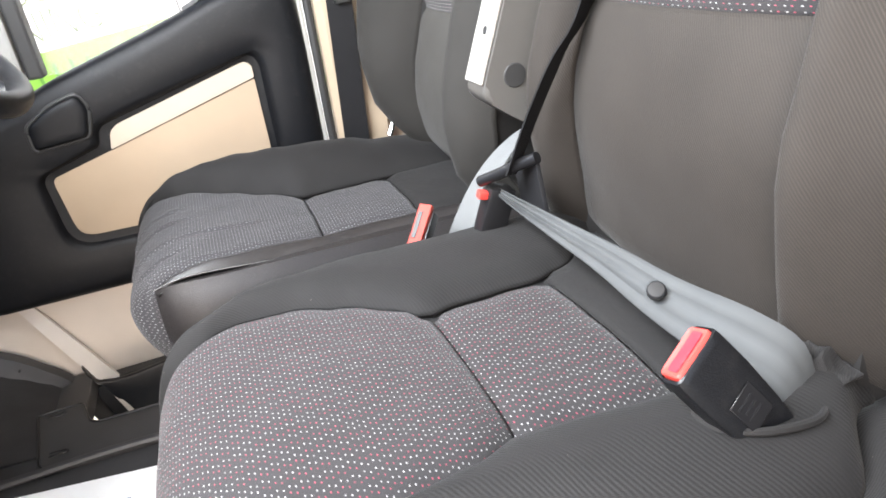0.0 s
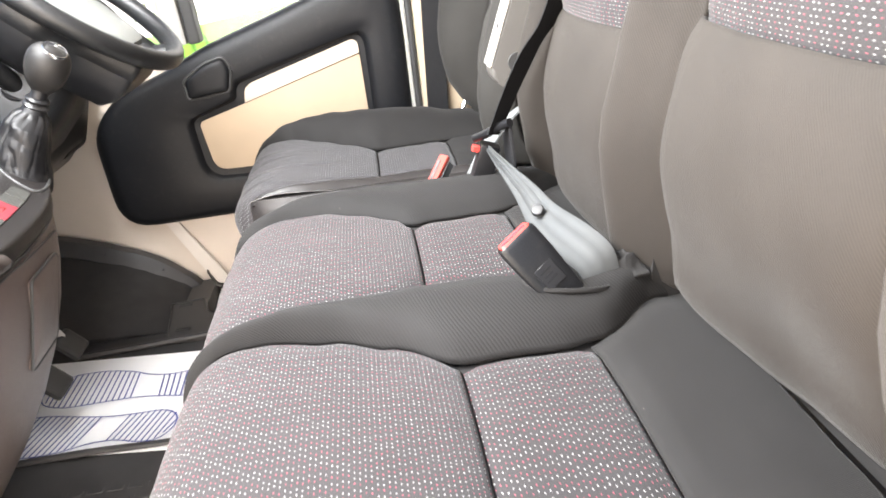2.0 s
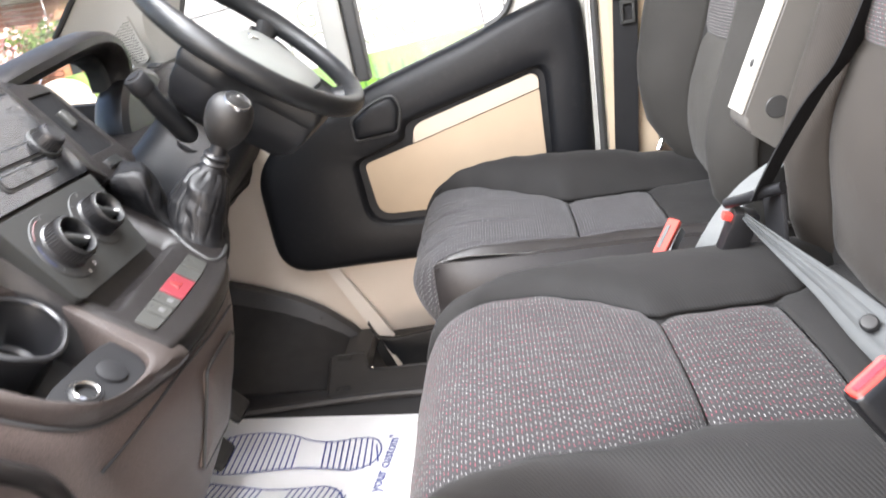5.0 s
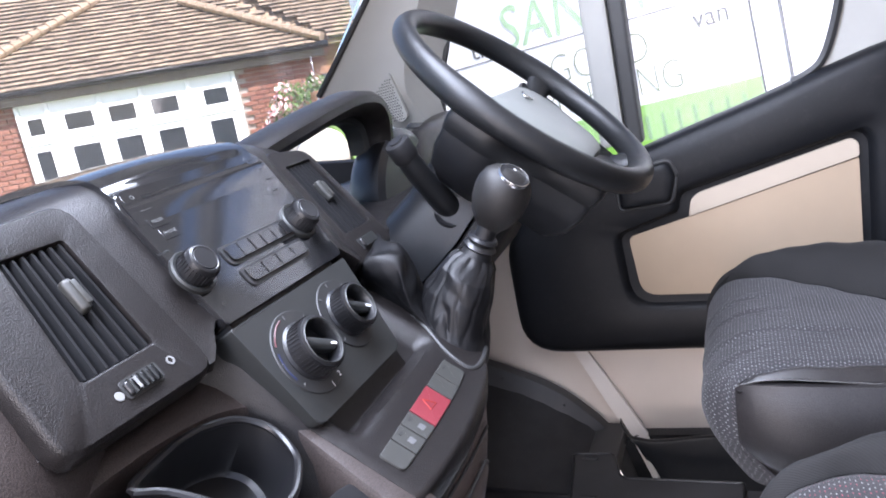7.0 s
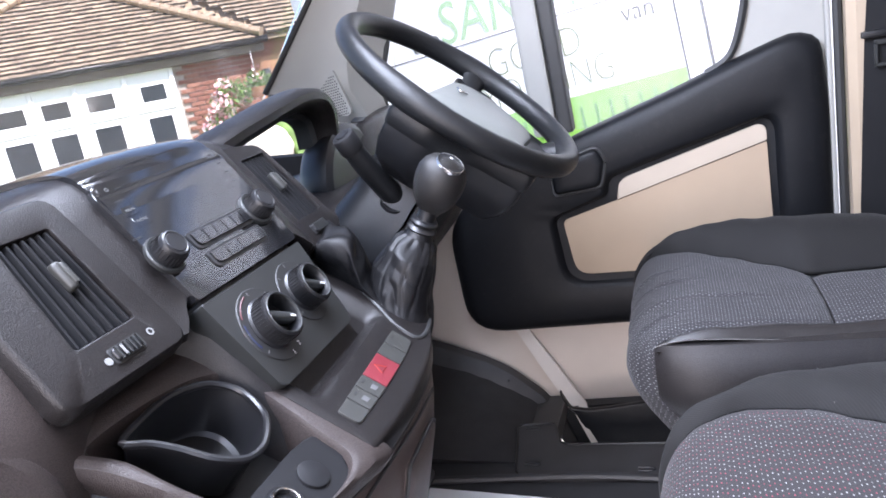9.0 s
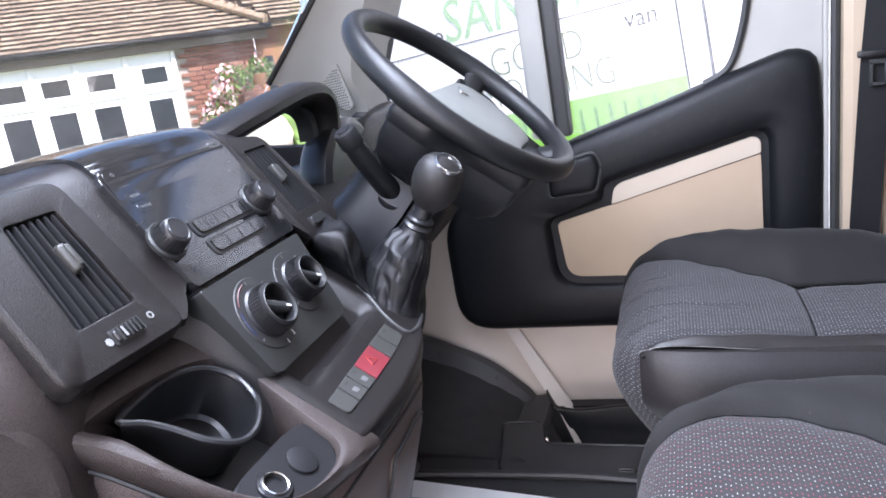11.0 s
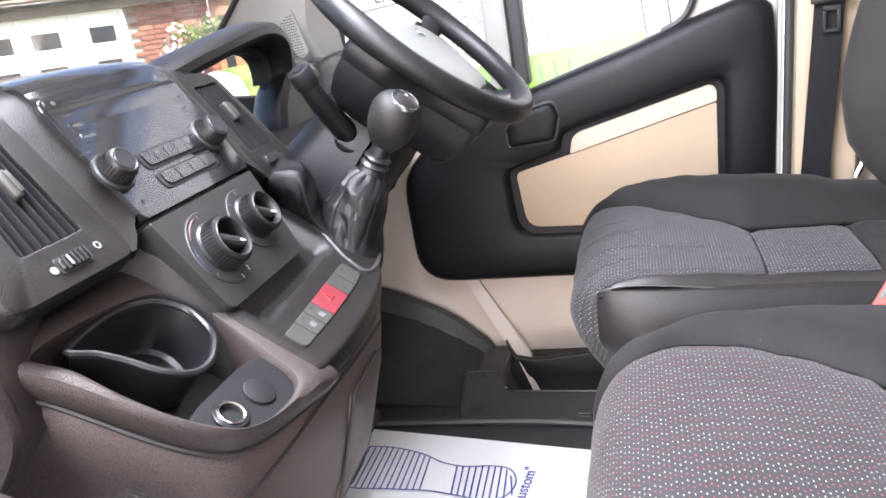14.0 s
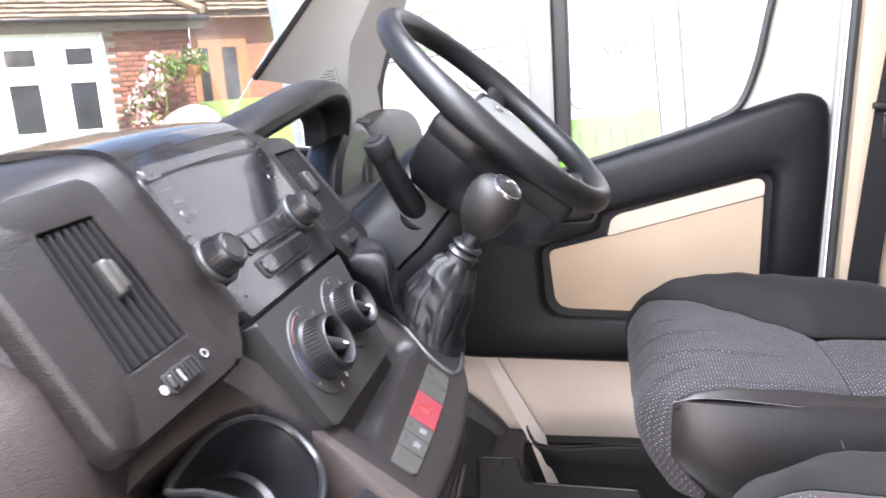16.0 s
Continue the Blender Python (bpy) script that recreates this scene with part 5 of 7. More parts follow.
fl = rounded([(0.640, 0.455), (0.742, 0.455), (0.735, 0.33), (0.636, 0.33)], 0.012)
rings = [[(rear_face(y, z) + o, y, z) for y, z in ((0.69 + (a - 0.69) * s, 0.392 + (b - 0.392) * s) for a, b in fl)] for o, s in ((-0.004, 1.0), (0.004, 1.0), (0.006, 0.95), (0.006, 0.5), (0.006, 0.02))]
flap = part("flap", loft(rings), M["dash_lit"], dash, "small dark flap")
part("flap_edge", tube([(rear_face(y, z) + 0.0045, y, z) for y, z in fl], 0.0022, 6, True, up=(1, 0, 0)), M["matt_grey"], flap)

# passenger side of the dashboard
upper = [(-0.70, 0.742), (-0.50, 0.752), (-0.42, 0.742), (-0.362, 0.716), (-0.328, 0.690), (-0.305, 0.650), (-0.298, 0.610), (-0.297, 0.560), (-0.320, 0.530), (-0.50, 0.50), (-0.72, 0.50)]
part("passenger_shelf", loft([[(x - 0.030 * max(0, (y - 0.40) / 0.08) ** 1.5, y, z) for x, z in upper] for y in (-0.29, -0.1, 0.1, 0.3, 0.38, 0.40, 0.42, 0.44, 0.46, 0.48)]), M["dash_half_lit"], dash, "black grained passenger dashboard")


def upper_lid():
    """The closed upper glove box lid, its end rounded towards the console."""
    c = (0.20, 0.615)
    edge = rounded([(-0.285, 0.545), (-0.285, 0.700), (0.344, 0.698), (0.400, 0.612), (0.387, 0.560), (0.344, 0.532)], [0.02, 0.03, 0.03, 0.03, 0.02, 0.03], 6)
    lean = lambda z: -0.2955 - 0.25 * max(0, z - 0.575) - 1.6 * max(0, z - 0.655) ** 1.5
    rings = []
    for d, out in ((0.0, -0.03), (0.0, 0.002), (0.002, 0.0055), (0.007, 0.0085), (0.016, 0.010)):
        ring = []
        for y, z in edge:
            v = Vector((c[0] - y, c[1] - z))
            q = Vector((y, z)) + v.normalized() * d
            ring.append((lean(q.y) + out, q.x, q.y))
        rings.append(ring)
    return loft(rings)


lid_up = part("upper_glove_lid", upper_lid(), M["dash_half_lit"], dash, "black grained upper glove box lid")
part("lid_recess", loft([[(-0.2955 - 0.25 * max(0, z - 0.575) + o, y, z) for y, z in rounded([(-0.05, 0.575), (-0.05, 0.645), (0.330, 0.645), (0.362, 0.610), (0.345, 0.580)], 0.012)] for o in (0.006, 0.0105)]), M["dash_half_lit"], lid_up, "sunk grip field")
lowp = [(-0.55, 0.557), (-0.292, 0.552), (-0.242, 0.546), (-0.214, 0.536), (-0.2, 0.52), (-0.197, 0.502), (-0.198, 0.484), (-0.2015, 0.478), (-0.2015, 0.472), (-0.199, 0.466), (-0.204, 0.427), (-0.218, 0.372), (-0.247, 0.307), (-0.297, 0.247), (-0.392, 0.207), (-0.6, 0.202), (-0.7, 0.322)]


def glove_ring(y):
    """Section of the glove box side; its end rounds off towards the console."""
    out = []
    for x, z in lowp:
        end = 0.366 - 1.9 * max(0, 0.44 - z) ** 1.3 - 0.35 * max(0, z - 0.47)
        f = max(0.0, (y - (end - 0.055)) / 0.055)
        out.append((x + 0.048 - 0.10 * min(f, 1.5) ** 2.2, min(y, end + 0.012), z + 0.034 - 0.03 * y))
    return out


part("glove_box", loft([glove_ring(y) for y in (-0.29, -0.15, 0.0, 0.1, 0.17, 0.21, 0.25, 0.28, 0.30, 0.315, 0.33, 0.345, 0.36, 0.37, 0.378)]), M["dash_half_lit"], dash, "dark brown-black glove box with rounded end")
part("glove_box_rim", tube(smooth_path([(-0.190, 0.345, 0.556), (-0.170, 0.368, 0.522), (-0.166, 0.373, 0.482), (-0.174, 0.356, 0.434), (-0.195, 0.314, 0.380), (-0.225, 0.262, 0.335), (-0.272, 0.215, 0.295)], 6), 0.0085, 10), M["dash"], dash, "rounded rim at the end of the glove box")
part("console_seam", tube(smooth_path([(-0.171, 0.76, 0.478), (-0.1665, 0.70, 0.480), (-0.1655, 0.639, 0.482), (-0.1665, 0.588, 0.484), (-0.1725, 0.54, 0.478), (-0.182, 0.50, 0.470), (-0.196, 0.466, 0.460)], 5), 0.0017, 6), M["seal"], dash, "dark joint across the console body")
hp = [(0.232, 0.485), (0.222, 0.445), (0.108, 0.430), (0.147, 0.492)]
hx = lambda z: -0.1495 - 0.0028 * max(0, (0.485 - z) / 0.04) ** 2
pull = part("glove_box_pull", loft([[(hx(z) + o, 0.172 + (y - 0.172) * k, 0.463 + (z - 0.463) * k) for y, z in rounded(hp, 0.008)] for o, k in ((-0.006, 1.0), (0.0025, 1.0), (0.004, 0.94), (0.004, 0.1))]), M["dash"], dash, "recessed glove box pull")
part("pull_slot", loft([[(hx(z) + o, y, z) for y, z in rounded([(0.214, 0.442), (0.190, 0.436), (0.118, 0.430), (0.124, 0.450), (0.186, 0.457)], 0.005)] for o in (0.002, 0.0048)]), M["seal"], pull)

# dashboard top and the driver's side
top = []
for i in range(41):
    y = -0.29 + 1.92 * i / 40
    low_by = 0.115 * min(1, max(0, (y - 0.86) / 0.08))
    top.append([(-0.90, y, 0.690 - low_by), (-0.70, y, 0.728 - low_by), (-0.55, y, 0.738 - low_by), (-0.47, y, 0.728 - low_by), (-0.45, y, 0.70 - low_by), (-0.46, y, 0.55), (-0.90, y, 0.55)])
part("dash_top", loft(top), M["dash"], dash, "black dashboard top")
low = []
for y in (0.83, 0.92, 1.0, 1.1, 1.2, 1.3, 1.4, 1.50, 1.60):
    b = 0.03 * math.exp(-((y - 1.12) / 0.18) ** 2)
    low.append([(-0.46, y, 0.655), (-0.400, y, 0.65), (-0.375 + b, y, 0.63), (-0.362 + b, y, 0.58), (-0.372 + b, y, 0.52), (-0.40, y, 0.44), (-0.46, y, 0.38), (-0.62, y, 0.36), (-0.62, y, 0.62)])
part("driver_side", loft(low), M["dash"], dash, "black lower dashboard")
end_rings = []
for y, k in ((1.215, 0.30), (1.225, 0.62), (1.245, 0.84), (1.28, 0.96), (1.34, 1.0), (1.45, 1.0), (1.56, 0.99), (1.60, 0.97)):
    sec = smooth_path([(-0.66, y, 0.640), (-0.61, y, 0.690), (-0.55, y, 0.722), (-0.49, y, 0.733), (-0.435, y, 0.728), (-0.405, y, 0.705), (-0.392, y, 0.665), (-0.395, y, 0.610)], 4)
    lim = min(1.0, (0.07 + max(0.0, y - 1.30) / 2.2) / 0.27)
    ring = [(-0.39 + (p.x + 0.39) * lim, y, 0.60 + (p.z - 0.60) * k) for p in sec]
    end_rings.append(ring + [(ring[-1][0] - 0.01, y, 0.57), (ring[0][0], y, 0.57)])
dash_end = part("dash_end", loft(end_rings), M["dash"], dash, "rounded black end of the dashboard top")
for i in range(5):
    part("demister_slit", box((0.024, 0.0035, 0.004), (-0.424 - 0.002 * i, 1.300 + 0.0095 * i, 0.7315 + 0.0004 * i), 0.001, 1, Euler((0, radians(6), 0)).to_matrix().to_4x4()), M["seal"], dash_end)
part("corner_panel", prism(rounded([(-0.56, 0.42), (-0.54, 0.66), (-0.44, 0.665), (-0.40, 0.60), (-0.42, 0.40)], 0.03), "y", 1.50, 1.645, 0.012, 3), M["plastic"], dash)


# ---------------------------------------------------------------- instrument hood, wheel, stalk, gear lever
hood = thing("instrument_binnacle", (-0.47, 1.10, 0.66), "hooded black instrument binnacle", "instrument panel")
arch_c = smooth_path([(0, 0.765, 0.728), (0, 0.80, 0.758), (0, 0.86, 0.773), (0, 0.93, 0.784), (0, 1.0, 0.794), (0, 1.06, 0.799), (0, 1.115, 0.793), (0, 1.148, 0.774), (0, 1.162, 0.748), (0, 1.164, 0.716)], 5)
rings = []
for i, p in enumerate(arch_c):
    q0, q1 = arch_c[max(i - 1, 0)], arch_c[min(i + 1, len(arch_c) - 1)]
    t = (q1 - q0).normalized()
    n = Vector((0, -t.z, t.y))
    if n.z < 0:
        n = -n
    s = i / (len(arch_c) - 1)
    xr = -0.385 - 0.02 * (1 - math.sin(math.pi * s))
    prof = [(xr - 0.006, 0.010), (xr, 0.004), (xr, -0.006), (xr - 0.008, -0.015), (xr - 0.025, -0.021), (xr - 0.045, -0.017), (xr - 0.056, -0.004), (xr - 0.052, 0.010), (xr - 0.03, 0.014)]
    rings.append([(x, p.y + n.y * o, p.z + n.z * o) for x, o in prof])
part("hood", loft(rings), M["dash"], hood, "curved black hood like a handle")
rings = []
for i, p in enumerate(arch_c):
    q0, q1 = arch_c[max(i - 1, 0)], arch_c[min(i + 1, len(arch_c) - 1)]
    t = (q1 - q0).normalized()
    n = Vector((0, -t.z, t.y))
    n = -n if n.z < 0 else n
    rings.append([(x, p.y + n.y * o, p.z + n.z * o) for x, o in ((-0.434, -0.014), (-0.430, -0.022), (-0.436, -0.028), (-0.462, -0.029), (-0.466, -0.020), (-0.455, -0.010))])
part("inner_rim", loft(rings), M["matt_grey"], hood, "grey inner rim of the instrument hood")
cl = [[(x, 1.20 + 0.115 * k * math.cos(a) , 0.640 + 0.105 * k * math.sin(a)) for a in (2 * math.pi * j / 28 for j in range(28))] for x, k in ((-0.400, 0.86), (-0.407, 0.96), (-0.42, 0.98), (-0.450, 0.90), (-0.462, 0.80))]
part("cluster_pod", loft(cl), M["smooth_black"], hood, "round dark instrument housing")

WC, WA = Vector((-0.176, 1.111, 0.765)), radians(48.3)
WN = Vector((math.cos(WA), 0, math.sin(WA)))
WU = Vector((-math.sin(WA), 0, math.cos(WA)))
wm = frame_on(WC, (0, 1, 0), WU)
wheel = thing("steering_wheel", WC - WN * 0.06, "black four-spoke steering wheel with grey centre pad", "steering wheel")
rs = []
for i in range(72):
    a = 2 * math.pi * i / 72
    sp = 1.0 + 0.10 * math.exp(-((math.sin(a) - 0.15) / 0.22) ** 2)
    rs.append([(math.cos(a) * (0.181 + 0.0145 * sp * math.cos(b)), math.sin(a) * (0.181 + 0.0145 * sp * math.cos(b)), 0.0170 * sp * math.sin(b)) for b in (2 * math.pi * j / 16 for j in range(16))])
rs.append(rs[0])
rimb = loft(rs, True, False)
bmesh.ops.remove_doubles(rimb, verts=rimb.verts, dist=1e-6)
part("rim", moved(rimb, wm), M["wheel"], wheel, "black leather-grained rim")
pad_pts = rounded([(-0.100, 0.036), (0.100, 0.036), (0.118, -0.02), (0.075, -0.128), (-0.075, -0.128), (-0.118, -0.02)], 0.03, 6)
rings = []
for s, z in ((0.90, -0.075), (1.0, -0.055), (1.0, -0.034), (0.97, -0.024), (0.90, -0.020), (0.6, -0.018), (0.2, -0.017)):
    rings.append([(x * s, (y + 0.045) * s - 0.045, z) for x, y in pad_pts])
part("hub", moved(loft(rings), wm), M["wheel"], wheel, "black hub")
cover = rounded([(-0.168, 0.045), (-0.10, 0.030), (0.10, 0.030), (0.168, 0.045), (0.170, -0.020), (0.120, -0.070), (0.095, -0.158), (-0.095, -0.158), (-0.120, -0.070), (-0.170, -0.020)], [0.01, 0.02, 0.02, 0.01, 0.02, 0.03, 0.01, 0.01, 0.03, 0.02], 5)
rings = [[(x * k, (y + 0.045) * k - 0.045, z) for x, y in cover] for k, z in ((0.88, -0.062), (0.98, -0.046), (1.0, -0.030), (0.99, -0.022), (0.94, -0.018), (0.2, -0.018))]
part("spoke_cover", moved(loft(rings), wm), M["wheel"], wheel, "broad black spoke moulding")
rings = [[(x * k, (y + 0.045) * k - 0.045, z) for x, y in cover] for k, z in ((0.90, -0.040), (0.97, -0.047), (0.96, -0.070), (0.90, -0.095), (0.74, -0.118), (0.40, -0.125))]
part("hub_cowl", moved(loft(rings), wm), M["shroud"], wheel, "dark moulded cowl behind the hub")
rings = [[(x * s, (y + 0.045) * s - 0.045, z) for x, y in rounded([(-0.090, 0.030), (0.090, 0.030), (0.107, -0.02), (0.066, -0.120), (-0.066, -0.120), (-0.107, -0.02)], 0.028, 6)] for s, z in ((1.0, -0.030), (1.0, -0.016), (0.96, -0.009), (0.85, -0.005), (0.5, -0.001), (0.1, 0.0))]
part("centre_pad", moved(loft(rings), wm), M["wheel_pad"], wheel, "grey airbag pad")
part("pad_badge", moved(join(box((0.016, 0.004, 0.003), (0, 0.004, 0.0015), 0.001, 1, Euler((0, 0, radians(35))).to_matrix().to_4x4()), box((0.016, 0.004, 0.003), (0, -0.004, 0.0015), 0.001, 1, Euler((0, 0, radians(-35))).to_matrix().to_4x4())), wm), M["chrome"], wheel, "plain metal badge shape")
for sx, sy, ex, ey in ((-0.10, 0.0, -0.178, 0.020), (0.10, 0.0, 0.178, 0.020), (-0.060, -0.11, -0.080, -0.162), (0.060, -0.11, 0.080, -0.162)):
    pth = smooth_path([(sx, sy, -0.040), ((sx + ex) / 2, (sy + ey) / 2, -0.026), (ex, ey, -0.004)], 5)
    part("spoke", moved(tube(pth, [0.024 - 0.007 * math.sin(math.pi * i / (len(pth) - 1)) for i in range(len(pth))], 12, False, 0.45, (0, 0, 1)), wm), M["wheel"], wheel, "black spoke")

column = thing("steering_column", (-0.33, 1.11, 0.60), "black steering column shroud", "column shroud")
def shroud_half(a0, a1, k):
    """One half of the two-piece column cover, with a boxy section; a0 to a1 in degrees round it."""
    rings = []
    for x, z, w, h in ((-0.225, 0.690, 0.058, 0.060), (-0.245, 0.668, 0.076, 0.070), (-0.285, 0.620, 0.098, 0.074), (-0.345, 0.565, 0.132, 0.076), (-0.44, 0.510, 0.156, 0.078)):
        ring = []
        for j in range(25):
            a = radians(a0 + (a1 - a0) * j / 24)
            c, q = math.cos(a), math.sin(a)
            ring.append(Vector((x, 1.105 + k * w * math.copysign(abs(c) ** 0.55, c), z)) + WU * k * h * math.copysign(abs(q) ** 0.55, q))
        ring += [Vector((x, 1.105 + (p.y - 1.105) * 0.86, z)) + (p - Vector((x, p.y, z))) * 0.86 for p in reversed(ring)]
        rings.append(ring)
    return loft(rings)


part("upper_shroud", shroud_half(-8, 188, 1.0), M["shroud"], column, "black moulded upper shroud")
part("lower_shroud", shroud_half(191, 349, 1.03), M["wheel"], column, "black moulded lower shroud")
part("shroud_core", tube([(-0.225, 1.105, 0.690), (-0.285, 1.105, 0.620), (-0.345, 1.105, 0.565), (-0.44, 1.105, 0.51)], [0.04, 0.055, 0.06, 0.06], 16), M["slat"], column)
stalk_pts = smooth_path([(-0.274, 1.040, 0.632), (-0.280, 1.012, 0.662), (-0.291, 0.986, 0.698), (-0.300, 0.969, 0.730)], 6)
stalk = part("stalk", tube(stalk_pts, [0.0185 - 0.003 * i / (len(stalk_pts) - 1) for i in range(len(stalk_pts))], 16, False, 0.9), M["wheel"], column, "black indicator stalk")
d = (Vector(stalk_pts[-1]) - Vector(stalk_pts[-3])).normalized()
em = frame_on(Vector(stalk_pts[-1]), d.cross((0, 0, 1)).normalized(), d.cross(d.cross((0, 0, 1))).normalized())
if (em.to_3x3() @ Vector((0, 0, 1))).dot(d) < 0:
    em = em @ pose(0, 0, 0, 180)
part("end_ring", moved(lathe([(0.0, 0.020), (0.0085, 0.020), (0.0092, 0.018), (0.0105, 0.0185), (0.0150, 0.017), (0.0165, 0.014), (0.0165, -0.006), (0.0145, -0.010), (0.012, -0.012)], 32), em), M["slat"], stalk, "ringed stalk end")
part("stalk_boot", moved(lathe([(0.0245, -0.014), (0.0245, -0.002), (0.0225, 0.001), (0.0200, 0.0), (0.012, -0.001)], 28), frame_on(Vector((-0.272, 1.024, 0.642)), (0.75, 0.5, 0.0), (-0.3, 0.45, 0.8))), M["slat"], column, "dark round stalk recess")

# gear lever
gear = thing("gear_lever", (-0.215, 0.815, 0.53), "gear lever with round knob and wrinkled leather gaiter", "gear lever")
KD = Vector((0.50, 0.10, 0.86)).normalized()
KC = Vector((-0.156, 0.868, 0.683))
kd_m = frame_on(KC, KD.cross((0, 1, 0)).normalized() * -1, Vector((0, 1, 0)))
if (kd_m.to_3x3() @ Vector((0, 0, 1))).dot(KD) < 0:
    kd_m = kd_m @ pose(0, 0, 0, 180)
TOP = Vector((0.64, -0.24, 0.70)).normalized()
rings = []
for z, r in ((-0.040, 0.0105), (-0.035, 0.0130), (-0.028, 0.0190), (-0.018, 0.0252), (-0.006, 0.0288), (0.006, 0.0300), (0.016, 0.0290), (0.025, 0.0250), (0.031, 0.0185), (0.034, 0.008)):
    rings.append([(r * 1.0 * math.cos(a), r * 0.96 * math.sin(a), z) for a in (2 * math.pi * j / 36 for j in range(36))])
part("knob", moved(loft(rings), kd_m), M["leather"], gear, "black leather gear knob")
cap_m = frame_on(KC + TOP * 0.0278, TOP.cross((0, 0, 1)).normalized(), TOP.cross(TOP.cross((0, 0, 1))).normalized() * -1)
cap_m = cap_m if (cap_m.to_3x3() @ Vector((0, 0, 1))).dot(TOP) > 0 else cap_m @ pose(0, 0, 0, 180)
cap = part("knob_cap", moved(lathe([(0.0, 0.0052), (0.0150, 0.0050), (0.0160, 0.0040), (0.0166, -0.012)], 32), cap_m), M["slat"], gear, "round shift pattern cap")
part("cap_ring", moved(lathe([(0.0160, 0.0044), (0.0163, 0.0054), (0.0168, 0.0053), (0.0172, 0.0040), (0.0172, -0.004)], 32), cap_m), M["chrome"], cap, "satin chrome ring")
for dx in (-0.0075, 0.0, 0.0075):
    part("shift_line", moved(box((0.0014, 0.014, 0.0006), (dx, 0, 0.0053)), cap_m), M["white_mark"], cap)
part("shift_line", moved(box((0.0165, 0.0014, 0.0006), (0, 0, 0.0053)), cap_m), M["white_mark"], cap)
base = KC - KD * 0.036
part("collar", moved(lathe([(0.010, -0.004), (0.0150, -0.003), (0.0168, 0.0), (0.0150, 0.003), (0.0128, 0.0042), (0.0160, 0.0062), (0.0182, 0.0090), (0.0160, 0.0118), (0.011, 0.013)], 28), frame_on(base - KD * 0.012, KD.cross((0, 1, 0)).normalized(), (0, 1, 0))), M["smooth_black"], gear, "black ringed collar")
part("neck", tube([base + KD * 0.006, base - KD * 0.012, base - KD * 0.020, base - KD * 0.028, base - KD * 0.036], [0.0115, 0.0112, 0.0130, 0.0165, 0.0200], 24), M["gaiter"], gear, "flared black sleeve")


def gaiter():
    """A leather bag that hangs in folds from the collar to its frame."""
    keys = [(0.0, base - KD * 0.031, 0.0190, 0.0190), (0.07, base - KD * 0.037, 0.0245, 0.0240), (0.28, Vector((-0.198, 0.846, 0.610)), 0.0310, 0.0290), (0.50, Vector((-0.209, 0.840, 0.586)), 0.0385, 0.0360), (0.72, Vector((-0.214, 0.834, 0.562)), 0.0400, 0.0350), (1.0, Vector((-0.216, 0.820, 0.540)), 0.0400, 0.0300)]
    stages = []
    for i in range(61):
        t = i / 60
        n = max(k for k in range(len(keys) - 1) if keys[k][0] <= t)
        a0, b0 = keys[n], keys[n + 1]
        f = (t - a0[0]) / (b0[0] - a0[0])
        c = a0[1].lerp(b0[1], f)
        rx, ry = a0[2] + (b0[2] - a0[2]) * f, a0[3] + (b0[3] - a0[3]) * f
        tilt = KD.lerp(DECK_N, t).normalized()
        e1 = tilt.cross((0, 1, 0)).normalized()
        e2 = tilt.cross(e1).normalized()
        swell = math.sin(math.pi * t)
        ring = []
        for j in range(144):
            a = 2 * math.pi * j / 144
            ca, sa = math.cos(a), math.sin(a)
            pleat = 1 + 0.12 * (1 - t) ** 9 * min(1, 8 * t + 0.2) * (abs(math.sin(6 * a + 1.5 * t + 0.8 * math.sin(2 * a))) * 2 - 1)
            sag = 0.06 * math.sin(9 * t + 2.4 * math.cos(a + 0.6) + 1.0) * swell
            n1 = noise.noise((ca * 1.1 + t * 1.1, sa * 1.1, t * 2.2))
            n2 = noise.noise((ca * 3.1, sa * 3.1 + t * 2.0, t * 6.0 + 5.0))
            crease = 0.065 * (1 - min(1, abs(n1) * 2.2)) ** 2
            n3 = noise.noise((ca * 2.3 + 4.0, sa * 2.3, t * 1.3))
            crease += 0.035 * (1 - min(1, abs(n3) * 3.0)) ** 2
            fold = 1 + sag - crease * swell ** 0.7 + 0.025 * n2
            ring.append(c + e1 * rx * pleat * fold * ca + e2 * ry * pleat * fold * sa)
        stages.append(ring)
    return loft(stages, True, False)


part("gaiter", gaiter(), M["gaiter"], gear, "wrinkled black leather gaiter")


